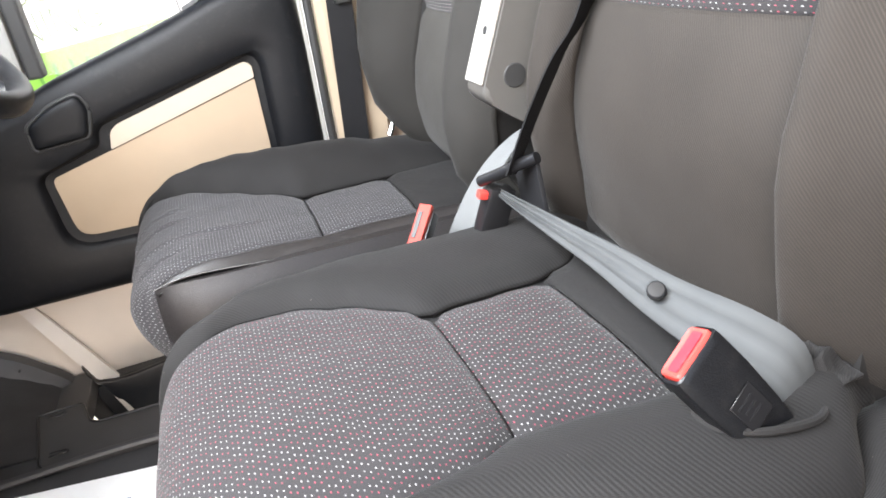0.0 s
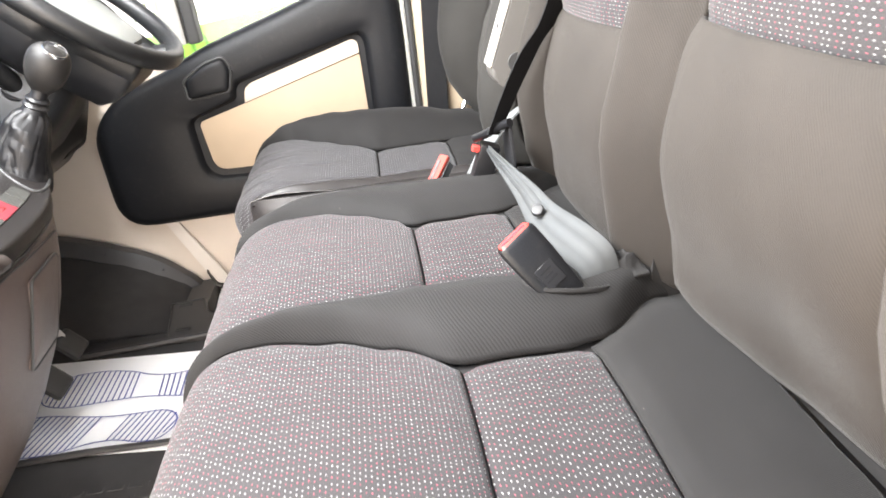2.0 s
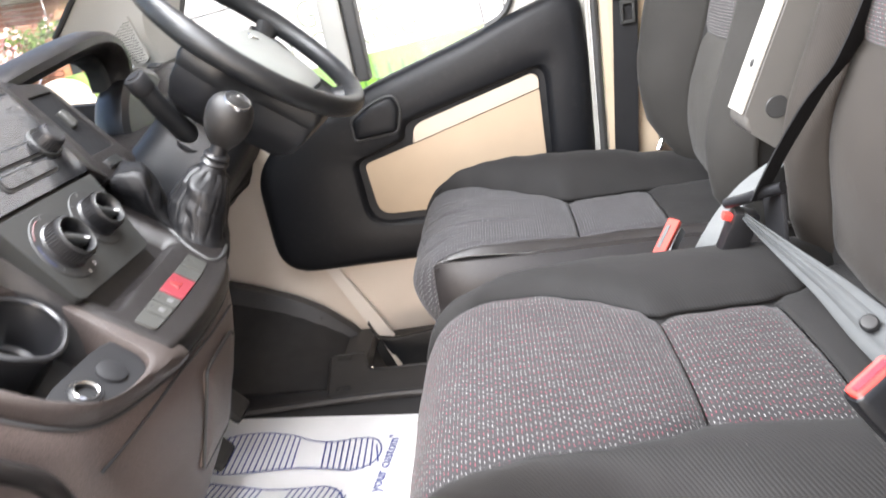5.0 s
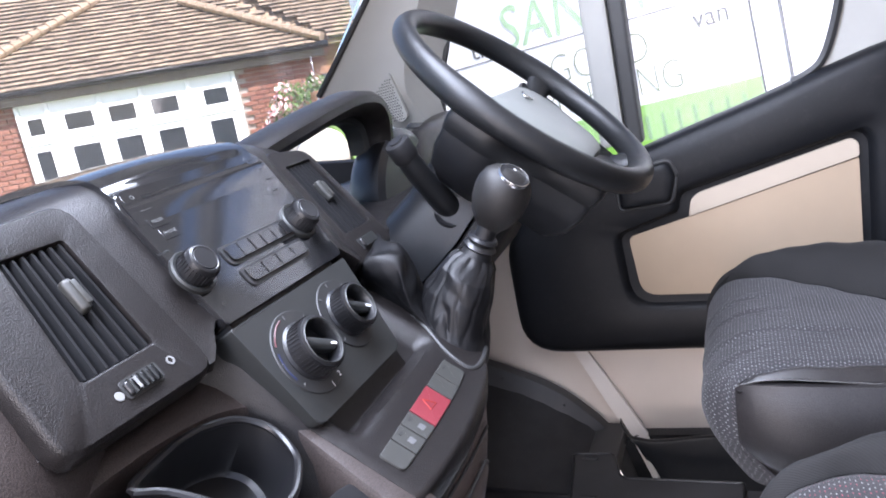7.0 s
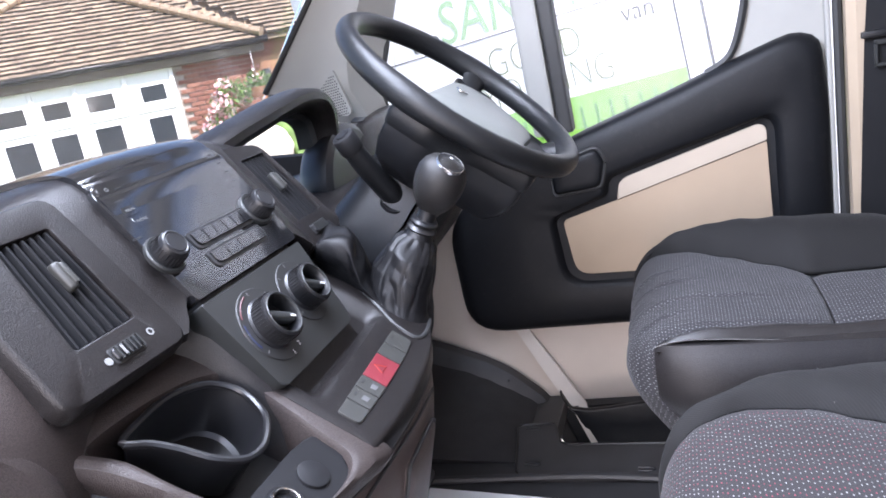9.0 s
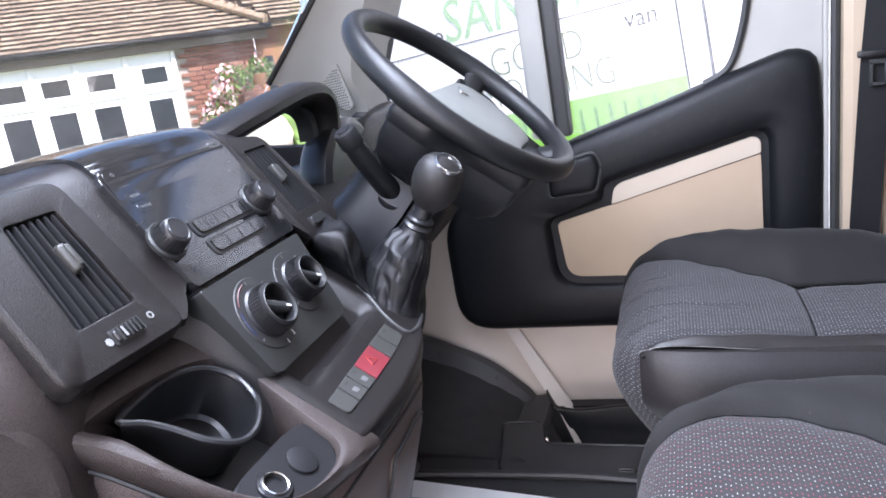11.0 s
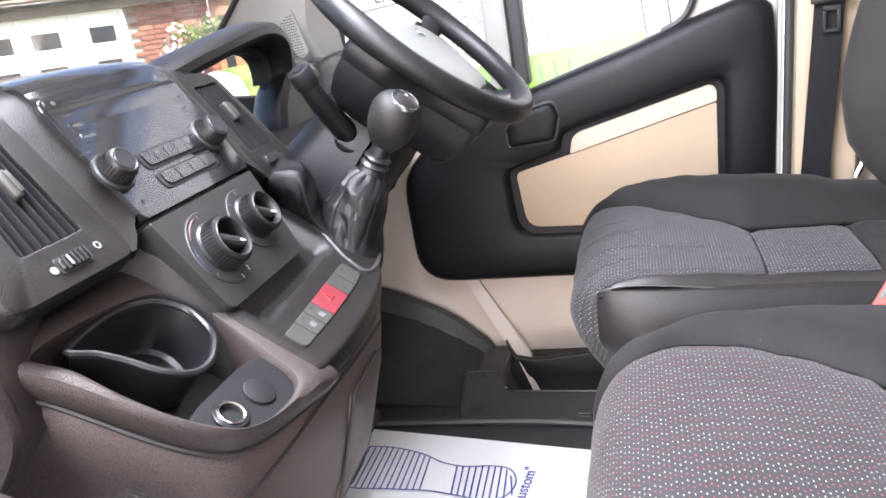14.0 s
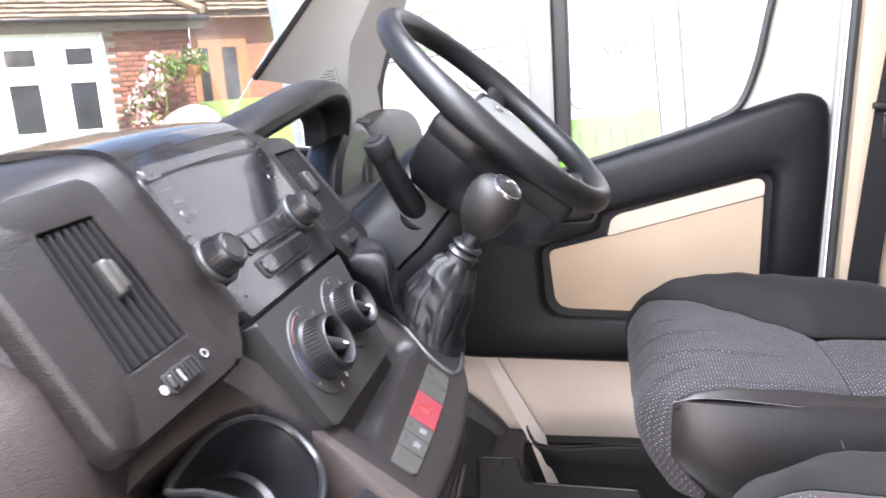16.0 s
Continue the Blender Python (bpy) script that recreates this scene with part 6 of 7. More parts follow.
def gaiter_fold():
    """The slack leather beside the lever: one sharp fold standing on the deck, with a deep dip before the bag."""
    ridge = [(-0.314, 0.0), (-0.306, 0.016), (-0.301, 0.034), (-0.291, 0.050), (-0.278, 0.058), (-0.266, 0.062), (-0.257, 0.057), (-0.251, 0.042), (-0.246, 0.024), (-0.238, 0.012), (-0.226, 0.010)]
    cross = smooth_path([(x, h, 0) for x, h in ridge], 6)
    depth = smooth_path([(0.812, 0.0, 0), (0.803, 0.30, 0), (0.799, 0.62, 0), (0.799, 0.90, 0), (0.805, 1.0, 0), (0.818, 0.99, 0), (0.838, 0.97, 0), (0.860, 0.90, 0), (0.871, 0.55, 0), (0.874, 0.0, 0)], 5)
    rings = []
    for c in cross:
        ring = []
        for d in depth:
            lift = c.y * d.y
            x = c.x - 0.30 * (d.x - 0.815)
            wave = noise.noise((c.x * 55, d.x * 45, lift * 40)) * 0.0035 + noise.noise((c.x * 120, d.x * 60, lift * 90 + 3)) * 0.0012
            lean = 0.006 * math.sin(60 * (d.x - 0.80)) * lift / 0.06
            soft = min(1.0, lift / 0.02)
            ring.append((x + lean + wave * soft, d.x + wave * soft, 0.54 + 0.7 * (-0.198 - x) + lift + wave * soft - 0.004))
        rings.append(ring)
    return loft(rings)


part("gaiter_fold", gaiter_fold(), M["gaiter"], gear, "sagging fold of black leather")
part("gaiter_frame", tube([deck(p.x, p.y, 0.002) for p in smooth_path([(0.776, -0.016, 0), (0.778, 0.012, 0), (0.798, 0.045, 0), (0.824, 0.094, 0), (0.850, 0.110, 0), (0.854, 0.03, 0), (0.838, -0.008, 0), (0.806, -0.020, 0)], 4, True)], 0.0028, 8, True), M["seal"], gear, "black gaiter frame")

# ---------------------------------------------------------------- belts and buckles
belts = "seat belts"
bk = thing("seat_belt_buckle", (0.45, 0.38, 0.45), "black seat belt buckle with red release button", "belt buckle", belts)
L0, T0, R0, B0 = Vector((0.387, 0.394, 0.513)), Vector((0.420, 0.406, 0.533)), Vector((0.421, 0.386, 0.540)), Vector((0.388, 0.375, 0.519))
ax = Vector((0.045, -0.020, -0.062)).normalized()
corners = [L0, T0, R0, B0]
mid0 = sum(corners, Vector()) / 4


def buckle_ring(dist, grow, r=0.18):
    loop = []
    c = [mid0 + (p - mid0) * grow + ax * dist for p in corners]
    for i in range(4):
        p, a, b = c[i], c[i - 1], c[(i + 1) % 4]
        s, e = p.lerp(a, r), p.lerp(b, r)
        for k in range(4):
            t = k / 3
            loop.append(s * (1 - t) ** 2 + p * 2 * t * (1 - t) + e * t * t)
    return loop


part("case", loft([buckle_ring(0.004, 0.93), buckle_ring(0.0, 0.95), buckle_ring(0.001, 1.03), buckle_ring(0.006, 1.06), buckle_ring(0.03, 1.06), buckle_ring(0.06, 0.98), buckle_ring(0.085, 0.85), buckle_ring(0.100, 0.78)]), M["shroud"], bk, "black plastic case")
btn = part("release_button", loft([buckle_ring(0.003, 0.90, 0.12), buckle_ring(-0.0015, 0.88, 0.12), buckle_ring(-0.0022, 0.84, 0.12), buckle_ring(-0.0015, 0.70, 0.12), buckle_ring(-0.0010, 0.05, 0.12)]), M["red_pale"], bk, "red release button with a paler frame")
part("button_inset", loft([[mid0 + ax * d + (R0 - B0) * (u * 0.72) + (L0 - B0) * (w * 0.46) for u, w in rounded([(-0.5, -0.60), (0.5, -0.60), (0.5, 0.40), (-0.5, 0.40)], 0.12, 4)] for d in (0.0005, -0.0024)]), M["red"], btn, "bright red pressed-in centre")
bfr = (B0 + R0) / 2
wdir = (R0 - B0).normalized()
bn = wdir.cross(ax).normalized()
if bn.y > 0:
    bn = -bn
lab_m = frame_on(bfr + ax * 0.048 + bn * 0.0022, wdir, -ax)
if (lab_m.to_3x3() @ Vector((0, 0, 1))).dot(bn) < 0:
    lab_m = frame_on(bfr + ax * 0.048 + bn * 0.0022, -wdir, -ax)
part("label", moved(box((0.021, 0.024, 0.0008), (0, 0, 0), 0.0003, 1), lab_m), M["smooth_black"], bk, "small dark moulded label")
for i in range(3):
    part("label_bar", moved(box((0.013 - 0.003 * (i % 2), 0.0020, 0.0004), (-0.001, 0.006 - 0.005 * i, 0.0006)), lab_m), M["slat"], bk)
part("stem", tube(smooth_path([mid0 + ax * 0.09, mid0 + ax * 0.12, mid0 + ax * 0.15], 4), 0.012, 10, False, 0.6), M["belt_black"], bk)

pocket = smooth_path([(0.420, 0.400, 0.474), (0.412, 0.378, 0.478), (0.435, 0.360, 0.478), (0.470, 0.358, 0.474), (0.490, 0.372, 0.468), (0.480, 0.395, 0.464)], 5, True)
single("buckle_pocket", tube(pocket, 0.0028, 8, True), M["cloth"], "dark cloth lip round the buckle opening", "seat pocket")
crumple = thing("cloth_fold", (0.52, 0.39, 0.47), "loose crumpled dark seat cloth behind the buckle", "seat cloth")


def crumpled(u, v):
    """A slack sheet pushed into a few sharp folds, sunk at its border."""
    x, y = 0.486 + 0.050 * u, 0.385 + 0.070 * v
    e = min(1.0, 2.4 * math.sin(math.pi * u) * math.sin(math.pi * v))
    a = noise.noise((x * 34 + y * 16, y * 44, 2.2))
    b = noise.noise((x * 75, y * 60 + x * 40, 5.1))
    h = 0.014 * (1 - abs(a) * 2.4) + 0.006 * (1 - abs(b) * 2)
    return (x, y, 0.458 + 0.012 * u + e * h)


padded("sheet", patch(crumpled, [i / 44 for i in range(45)], [i / 44 for i in range(45)]), M["cloth"], crumple, thick=0.003)

lap = [(0.445, 0.775, 0.505), (0.448, 0.72, 0.503), (0.452, 0.65, 0.502), (0.455, 0.57, 0.503), (0.456, 0.50, 0.502), (0.462, 0.455, 0.500), (0.472, 0.425, 0.496), (0.484, 0.400, 0.486), (0.490, 0.385, 0.465)]
sides = [(0.6, 0.0, 0.8), (0.7, 0, 0.7), (0.8, 0.1, 0.6), (0.85, 0.1, 0.5), (0.85, 0.15, 0.45), (0.85, 0.2, 0.4), (0.8, 0.3, 0.4), (0.7, 0.5, 0.4), (0.6, 0.6, 0.3)]
pts = smooth_path(lap, 4)
sd = smooth_path(sides, 4)
wd = [0.008 + 0.039 * min(1, (i / (len(pts) * 0.62))) ** 1.2 for i in range(len(pts))]
lapb = thing("lap_belt", (0.455, 0.58, 0.47), "pale grey lap belt across the middle seat", "seat belt", belts)
rings = []
for i, p in enumerate(pts):
    t = i / (len(pts) - 1)
    q0, q1 = Vector(pts[max(i - 1, 0)]), Vector(pts[min(i + 1, len(pts) - 1)])
    run = (q1 - q0).normalized()
    side = Vector(sd[i]).normalized()
    side = (side - run * side.dot(run)).normalized()
    out = run.cross(side).normalized()
    if out.z < 0:
        out = -out
    crease = 0.0045 * (1 - t) ** 0.9 * min(1, t * 8 + 0.3)
    top = []
    for k in range(17):
        v = k / 16
        h = crease * (abs(((v * 3.0 + 0.25) % 1.0) - 0.5) * 2 + 0.3 * math.sin(9 * v + 3 * t))
        top.append((v - 0.5, h))
    ring = [Vector(p) + side * wd[i] * a + out * (h + 0.001) for a, h in top] + [Vector(p) + side * wd[i] * a + out * (h - 0.0006) for a, h in reversed(top)]
    rings.append(ring)
part("webbing", loft(rings), M["belt_grey"], lapb, "pale grey creased webbing")
part("stop_button", moved(lathe([(0.0, 0.0045), (0.006, 0.0042), (0.0072, 0.003), (0.0074, 0.0)], 24), frame_on(Vector((0.4515, 0.494, 0.508)), (0.82, -0.57, 0.0), (0.439, 0.631, 0.631))), M["smooth_black"], lapb, "round grey stop button")

sh = thing("shoulder_belt", (0.46, 0.75, 0.50), "black shoulder belt with its tongue in a buckle", "seat belt", belts)
spts = smooth_path([(0.450, 0.752, 0.530), (0.478, 0.748, 0.588), (0.507, 0.743, 0.640), (0.542, 0.738, 0.692), (0.580, 0.735, 0.80), (0.62, 0.735, 0.97), (0.65, 0.735, 1.07)], 5)
part("webbing", ribbon(spts, [0.030 + 0.014 * min(1, i / 8) for i in range(len(spts))], 0.0016, (0.70, 0.50, 0.25)), M["belt_black"], sh, "black webbing")
part("tongue_bar", tube(smooth_path([(0.428, 0.788, 0.518), (0.442, 0.768, 0.528), (0.456, 0.748, 0.540), (0.470, 0.728, 0.550)], 4), 0.0062, 12), M["smooth_black"], sh, "black tongue bar")
part("slack_webbing", prism([(0.785, 0.520), (0.73, 0.547), (0.715, 0.490), (0.725, 0.472), (0.77, 0.470)], "x", 0.468, 0.473, 0.001), M["belt_black"], sh, "doubled black webbing below the bar")
part("buckle_case", box((0.030, 0.024, 0.060), (0.440, 0.788, 0.480), 0.004, 2, Euler((radians(8), radians(18), 0)).to_matrix().to_4x4()), M["smooth_black"], sh)
part("release_button", box((0.011, 0.010, 0.009), (0.427, 0.782, 0.505), 0.002, 2, Euler((radians(8), radians(18), 0)).to_matrix().to_4x4()), M["red_pale"], sh, "red release button")

ob = thing("driver_belt_buckle", (0.385, 0.90, 0.36), "faded red seat belt buckle beside the driver's seat", "belt buckle", belts)
om = frame_on(Vector((0.376, 0.868, 0.452)), (0.55, 0.45, 0.7), (-0.5, 0.6, 0.1))
part("case", moved(box((0.050, 0.022, 0.016), (-0.004, 0.0, -0.009), 0.003, 2), om), M["smooth_black"], ob)
part("stem", tube([(0.372, 0.875, 0.44), (0.39, 0.89, 0.40), (0.40, 0.905, 0.33)], 0.009, 8), M["smooth_black"], ob)
fr2 = part("release_button", moved(box((0.054, 0.017, 0.008), (0, 0, 0.001), 0.002, 2), om), M["orange"], ob, "faded orange-red release button")
part("button_slot", moved(box((0.034, 0.006, 0.002), (0.0, 0.003, 0.0046), 0.0005, 1), om), M["seal"], fr2)

strap = smooth_path([(0.405, 0.895, 0.36), (0.432, 0.882, 0.43), (0.462, 0.872, 0.485), (0.495, 0.866, 0.522), (0.535, 0.864, 0.545), (0.585, 0.862, 0.548)], 5)
single("grey_strap", ribbon(strap, 0.040, 0.003, (0.35, -0.7, 0.35)), M["strap_grey"], "wide grey webbing strap between the seats", "strap")

arm = thing("armrest_bracket", (0.50, 0.90, 0.58), "upright folded armrest with bare alloy strip", "armrest")
lean = Euler((0, radians(21), 0)).to_matrix().to_4x4()
am = Matrix.Translation((0.470, 0.895, 0.585)) @ lean
poly = rounded([(0.0, 0.0), (0.0, 0.50), (0.075, 0.50), (0.090, -0.020), (0.055, -0.016)], [0.016, 0.02, 0.02, 0.02, 0.03])
part("side_plate", moved(prism(poly, "y", -0.028, 0.030, 0.006, 3), am), M["armrest"], arm, "grey armrest side")
part("alloy_strip", moved(join(box((0.004, 0.050, 0.46), (-0.003, 0.001, 0.245), 0.0015, 2)), am), M["alloy"], arm, "bare alloy strip with holes")
for hz in (0.075, 0.185, 0.30):
    part("bolt_hole", moved(lathe([(0.0, 0.0008), (0.0048, 0.0008), (0.0052, 0.0)], 16), am @ frame_on(Vector((-0.0052, -0.004, hz)), (0, -1, 0), (0, 0, 1))), M["seal"], arm)
part("pivot_hole", moved(lathe([(0.0, 0.001), (0.013, 0.001), (0.014, 0.0)], 24), am @ frame_on(Vector((0.033, -0.0285, 0.034)), (1, 0, 0), (0, 0, 1))), M["seal"], arm, "dark round hole")

# belt on the door pillar
pb = thing("pillar_belt", (0.46, 1.565, 0.10), "dark grey driver's seat belt hanging on the door pillar", "seat belt", belts)
part("webbing", ribbon([(0.445, 1.568, 0.08), (0.447, 1.567, 0.4), (0.462, 1.565, 0.7), (0.474, 1.563, 0.86), (0.50, 1.56, 1.35)], 0.050, 0.002, (1, -0.12, 0)), M["belt_black"], pb, "dark webbing")
part("belt_loop", box((0.066, 0.010, 0.012), (0.463, 1.558, 0.715), 0.003, 2), M["smooth_black"], pb)
part("tongue", join(box((0.030, 0.004, 0.008), (0.464, 1.555, 0.700), 0.001, 1), box((0.006, 0.004, 0.04), (0.452, 1.555, 0.680), 0.001, 1), box((0.006, 0.004, 0.04), (0.476, 1.555, 0.680), 0.001, 1), box((0.030, 0.004, 0.006), (0.464, 1.555, 0.661), 0.001, 1)), M["matt_grey"], pb, "dull grey belt tongue")
single("recliner_lever", tube(smooth_path([(0.50, 1.50, 0.40), (0.515, 1.51, 0.425), (0.535, 1.515, 0.46)], 4), 0.006, 8), M["chrome"], "bright metal lever behind the driver's cushion", "lever")

# ---------------------------------------------------------------- floor
mat = thing("paper_floor_mat", (-0.24, 1.11, 0.004), "white paper floor mat with blue printed footprints", "paper mat", "paper mats")
mc, mr = Vector((-0.255, 1.068, 0.0)), radians(-7.5)
mm = Matrix.Translation((mc.x, mc.y, 0.0065)) @ Matrix.Rotation(mr, 4, "Z")


def paper_sheet(w, l, amp, seed):
    us = [i / 24 for i in range(25)]
    bm = patch(lambda u, v: (-l / 2 + l * u, -w / 2 + w * v, amp * noise.noise((u * 3 + seed, v * 2.5, seed)) + amp * 1.2 * max(0, abs(u - 0.5) - 0.42) * 8), us, us)
    return bm


part("sheet", moved(paper_sheet(0.345, 0.60, 0.0012, 2.0), mm), M["paper"], mat, "white paper sheet")
SOLE = [(-0.177, 0.0), (-0.1676, 0.0398), (-0.1298, 0.0653), (-0.0708, 0.071), (-0.0118, 0.0611), (0.0354, 0.0426), (0.0826, 0.0383), (0.1298, 0.0483), (0.1652, 0.0426), (0.1829, 0.0085), (0.1746, -0.0284), (0.1416, -0.0469), (0.0944, -0.0426), (0.0354, -0.0398), (-0.0354, -0.0483), (-0.1062, -0.0568), (-0.1593, -0.0398)]
sole = [(p.x, p.y) for p in smooth_path([(a, b, 0) for a, b in SOLE], 5, True)]


def inside_span(x):
    ys = []
    for a, b in zip(sole, sole[1:] + sole[:1]):
        if (a[0] - x) * (b[0] - x) < 0:
            ys.append(a[1] + (b[1] - a[1]) * (x - a[0]) / (b[0] - a[0]))
    return (min(ys), max(ys)) if len(ys) >= 2 else None


def footprint(parent, ox, oy, flip, m):
    place = m @ Matrix.Translation((ox, oy, 0.0022))
    shoe = part("footprint", moved(tube([(x, y * flip, 0) for x, y in sole], 0.0014, 4, True, 0.3), place), M["ink"], parent, "blue striped shoe print")
    rows = []
    for x0, x1 in ((-0.165, 0.014), (0.073, 0.177)):
        n = int((x1 - x0) / 0.0115)
        rows += [x0 + (x1 - x0) * i / n for i in range(n + 1)]
    for x in rows:
        s = inside_span(x)
        if s:
            part("print_stripe", moved(tube([Vector((x + 0.008, s[0] * flip, 0)), Vector((x - 0.008, s[1] * flip, 0))], 0.0014, 4, False, 0.3), place), M["ink"], shoe)


footprint(mat, -0.045, 0.045, 1, mm)
footprint(mat, -0.078, -0.095, -1, mm)
lettering("print", 'your custom"', 0.030, mm @ Matrix.Translation((0.155, 0.02, 0.0022)) @ pose(0, 0, 0, 0, 0, -90) @ Matrix.Diagonal((-1, -1, 1, 1)), M["ink"], mat, 0.0003)

mat2 = thing("passenger_paper_mat", (-0.30, 0.35, 0.004), "white paper floor mat on the passenger floor", "paper mat", "paper mats")
part("sheet", moved(paper_sheet(0.36, 0.50, 0.0015, 5.0), Matrix.Translation((-0.215, 0.395, 0.0085)) @ Matrix.Rotation(radians(-13.5), 4, "Z")), M["paper"], mat2)
single("trim_floor_edge", ribbon([(-0.472, 0.975, 0.010), (-0.455, 0.86, 0.010), (-0.425, 0.64, 0.010), (-0.40, 0.45, 0.010)], 0.030, 0.010, (1, 0.1, 0)), M["matt_grey"], "grey edging strip along the floor mat", "trim", kind=shell)

fm = thing("rubber_floor_mat", (-0.1, 0.9, 0.0), "ribbed black rubber floor mat", "floor mat")
part("mat", prism(rounded([(-0.52, 0.34), (-0.55, 1.285), (0.10, 1.285), (0.10, 0.34)], 0.03), "z", -0.001, 0.0035, 0.001), M["rubber"], fm)
for i in range(14):
    for j in range(9):
        part("rib", box((0.026, 0.012, 0.002), (-0.40 + 0.034 * i + 0.017 * (j % 2), 0.56 + 0.030 * j, 0.0042), 0.0008, 1), M["rubber"], fm)
part("edge_fold", tube(smooth_path([(-0.46, 0.912, 0.006), (-0.3, 0.905, 0.012), (-0.15, 0.902, 0.009), (0.06, 0.905, 0.012)], 5), 0.008, 8, False, 0.7), M["rubber"], fm)
part("edge_fold", tube(smooth_path([(-0.44, 1.280, 0.010), (-0.3, 1.285, 0.012), (-0.1, 1.288, 0.016), (0.06, 1.285, 0.010)], 5), 0.009, 8, False, 0.8), M["rubber"], fm)

lid = thing("floor_hatch", (-0.12, 1.38, 0.0), "black moulded floor hatch beside the driver's seat", "hatch")
hatch_line = rounded([(-0.252, 1.300), (-0.268, 1.42), (-0.280, 1.485), (-0.198, 1.492), (-0.178, 1.415), (-0.165, 1.404), (0.045, 1.404), (0.040, 1.292), (-0.20, 1.286)], [0.02, 0.02, 0.012, 0.012, 0.015, 0.012, 0.008, 0.015, 0.02], 4)
part("plate", prism(hatch_line, "z", -0.001, 0.012, 0.004, 2), M["rubber"], lid)
part("plate_rim", tube([(x, y, 0.0125) for x, y in hatch_line], 0.0024, 6, True), M["smooth_black"], lid, "raised black rim")
for x, y in ((-0.225, 1.335), (-0.005, 1.315), (-0.245, 1.47)):
    part("slot", join(tube(smooth_path([(x - 0.014, y - 0.005, 0.0125), (x + 0.012, y - 0.005, 0.0125), (x + 0.017, y, 0.0125), (x + 0.012, y + 0.005, 0.0125), (x - 0.014, y + 0.005, 0.0125)], 3), 0.0018, 6)), M["smooth_black"], lid)

# carpeted wheel arch and the bin by the sill
arch = []
for y in (1.36, 1.42, 1.50, 1.57, 1.622):
    k = (y - 1.36) / 0.262
    arch.append([(-0.95, y, -0.002), (-0.95, y, 0.08 + 0.16 * k), (-0.62, y, 0.03 + 0.14 * k), (-0.46, y, 0.012 + 0.105 * k), (-0.41, y, 0.008 + 0.092 * k), (-0.36, y, 0.005 + 0.070 * k), (-0.31, y, 0.003 + 0.040 * k), (-0.27, y, 0.001 + 0.012 * k), (-0.255, y, -0.002)])
single("wheel_arch", loft(arch), M["carpet"], "dark carpeted wheel arch and footwell side", "trim", kind=shell)
band_up = smooth_path([(-0.66, 1.630, 0.215), (-0.54, 1.630, 0.185), (-0.461, 1.630, 0.158), (-0.421, 1.630, 0.141), (-0.367, 1.630, 0.118), (-0.315, 1.630, 0.087), (-0.271, 1.630, 0.049), (-0.240, 1.630, 0.018), (-0.200, 1.630, -0.045), (-0.175, 1.630, -0.12)], 4)
band_lo = smooth_path([(-0.66, 1.600, 0.165), (-0.54, 1.600, 0.138), (-0.463, 1.600, 0.110), (-0.415, 1.600, 0.093), (-0.362, 1.600, 0.070), (-0.317, 1.600, 0.041), (-0.273, 1.600, -0.002), (-0.243, 1.600, -0.036), (-0.215, 1.600, -0.075), (-0.195, 1.600, -0.13)], 4)
band_up, band_lo = [[p + Vector((0, 0, -0.010)) for p in q] for q in (band_up, band_lo)]
rings = []
for a, b in zip(band_up, band_lo):
    mid = a.lerp(b, 0.5) + Vector((0, -0.010, 0.004))
    rings.append([a + Vector((0, 0.012, 0)), a, a.lerp(mid, 0.3) + Vector((0, -0.007, 0.004)), mid, b.lerp(mid, 0.3) + Vector((0, -0.004, 0)), b, b + Vector((0, 0.012, -0.010))])
single("trim_wheel_arch", loft(rings), M["rubber"], "black moulded arch edging with small screws", "trim", kind=shell)
for i in (9, 20):
    p = band_up[i].lerp(band_lo[i], 0.45) + Vector((0, -0.012, 0.004))
    single("trim_screw", moved(lathe([(0, 0.0016), (0.0022, 0.0014), (0.0030, 0.0)], 12), frame_on(p, (1, 0, 0), (0, 0.4, 0.9))), M["smooth_black"], "small black screw head on the arch edging", "screw", kind=shell)
bin_ = thing("sill_tray", (-0.05, 1.55, 0.0), "black plastic tray along the door sill", "tray")
tray_top = [(-0.180, 0.082), (-0.172, 0.060), (-0.160, 0.041), (-0.126, 0.036), (0.018, 0.050), (0.22, 0.070)]
tray_low = [(-0.180, 0.070), (-0.160, 0.030), (-0.135, -0.010), (-0.105, -0.060), (-0.080, -0.145), (0.22, -0.145)]
rings = []
for i in range(41):
    x = -0.180 + 0.40 * (i / 40) ** 1.4
    zt, zl = interp(tray_top, x), interp(tray_low, x)
    rings.append([(x, 1.518, zl), (x, 1.505, zl), (x, 1.500, zl + (zt - zl) * 0.5), (x, 1.499, zt - 0.006), (x, 1.500, zt - 0.001), (x, 1.505, zt + 0.001), (x, 1.512, zt - 0.001), (x, 1.517, zt - 0.008)])
part("tray", loft(rings), M["shroud"], bin_)
part("tray_bed", prism(rounded([(-0.150, 1.515), (0.22, 1.515), (0.22, 1.625), (-0.120, 1.625)], 0.01), "z", -0.150, -0.143), M["shroud"], bin_)

# pedals
for nm, x, y, lab in (("clutch_pedal", -0.378, 1.015, "black rubber clutch pedal"), ("brake_pedal", -0.392, 1.160, "black rubber brake pedal")):
    pd = thing(nm, (x, y, 0.10), lab, "pedal", "pedals")
    part("pad", box((0.016, 0.072, 0.060), (x, y, 0.105), 0.012, 3, Euler((0, radians(-42), 0)).to_matrix().to_4x4()), M["seal"], pd)
    part("arm", tube(smooth_path([(x - 0.008, y, 0.11), (x - 0.05, y + 0.01, 0.20), (x - 0.06, y + 0.01, 0.40)], 4), 0.009, 8), M["steel"], pd)

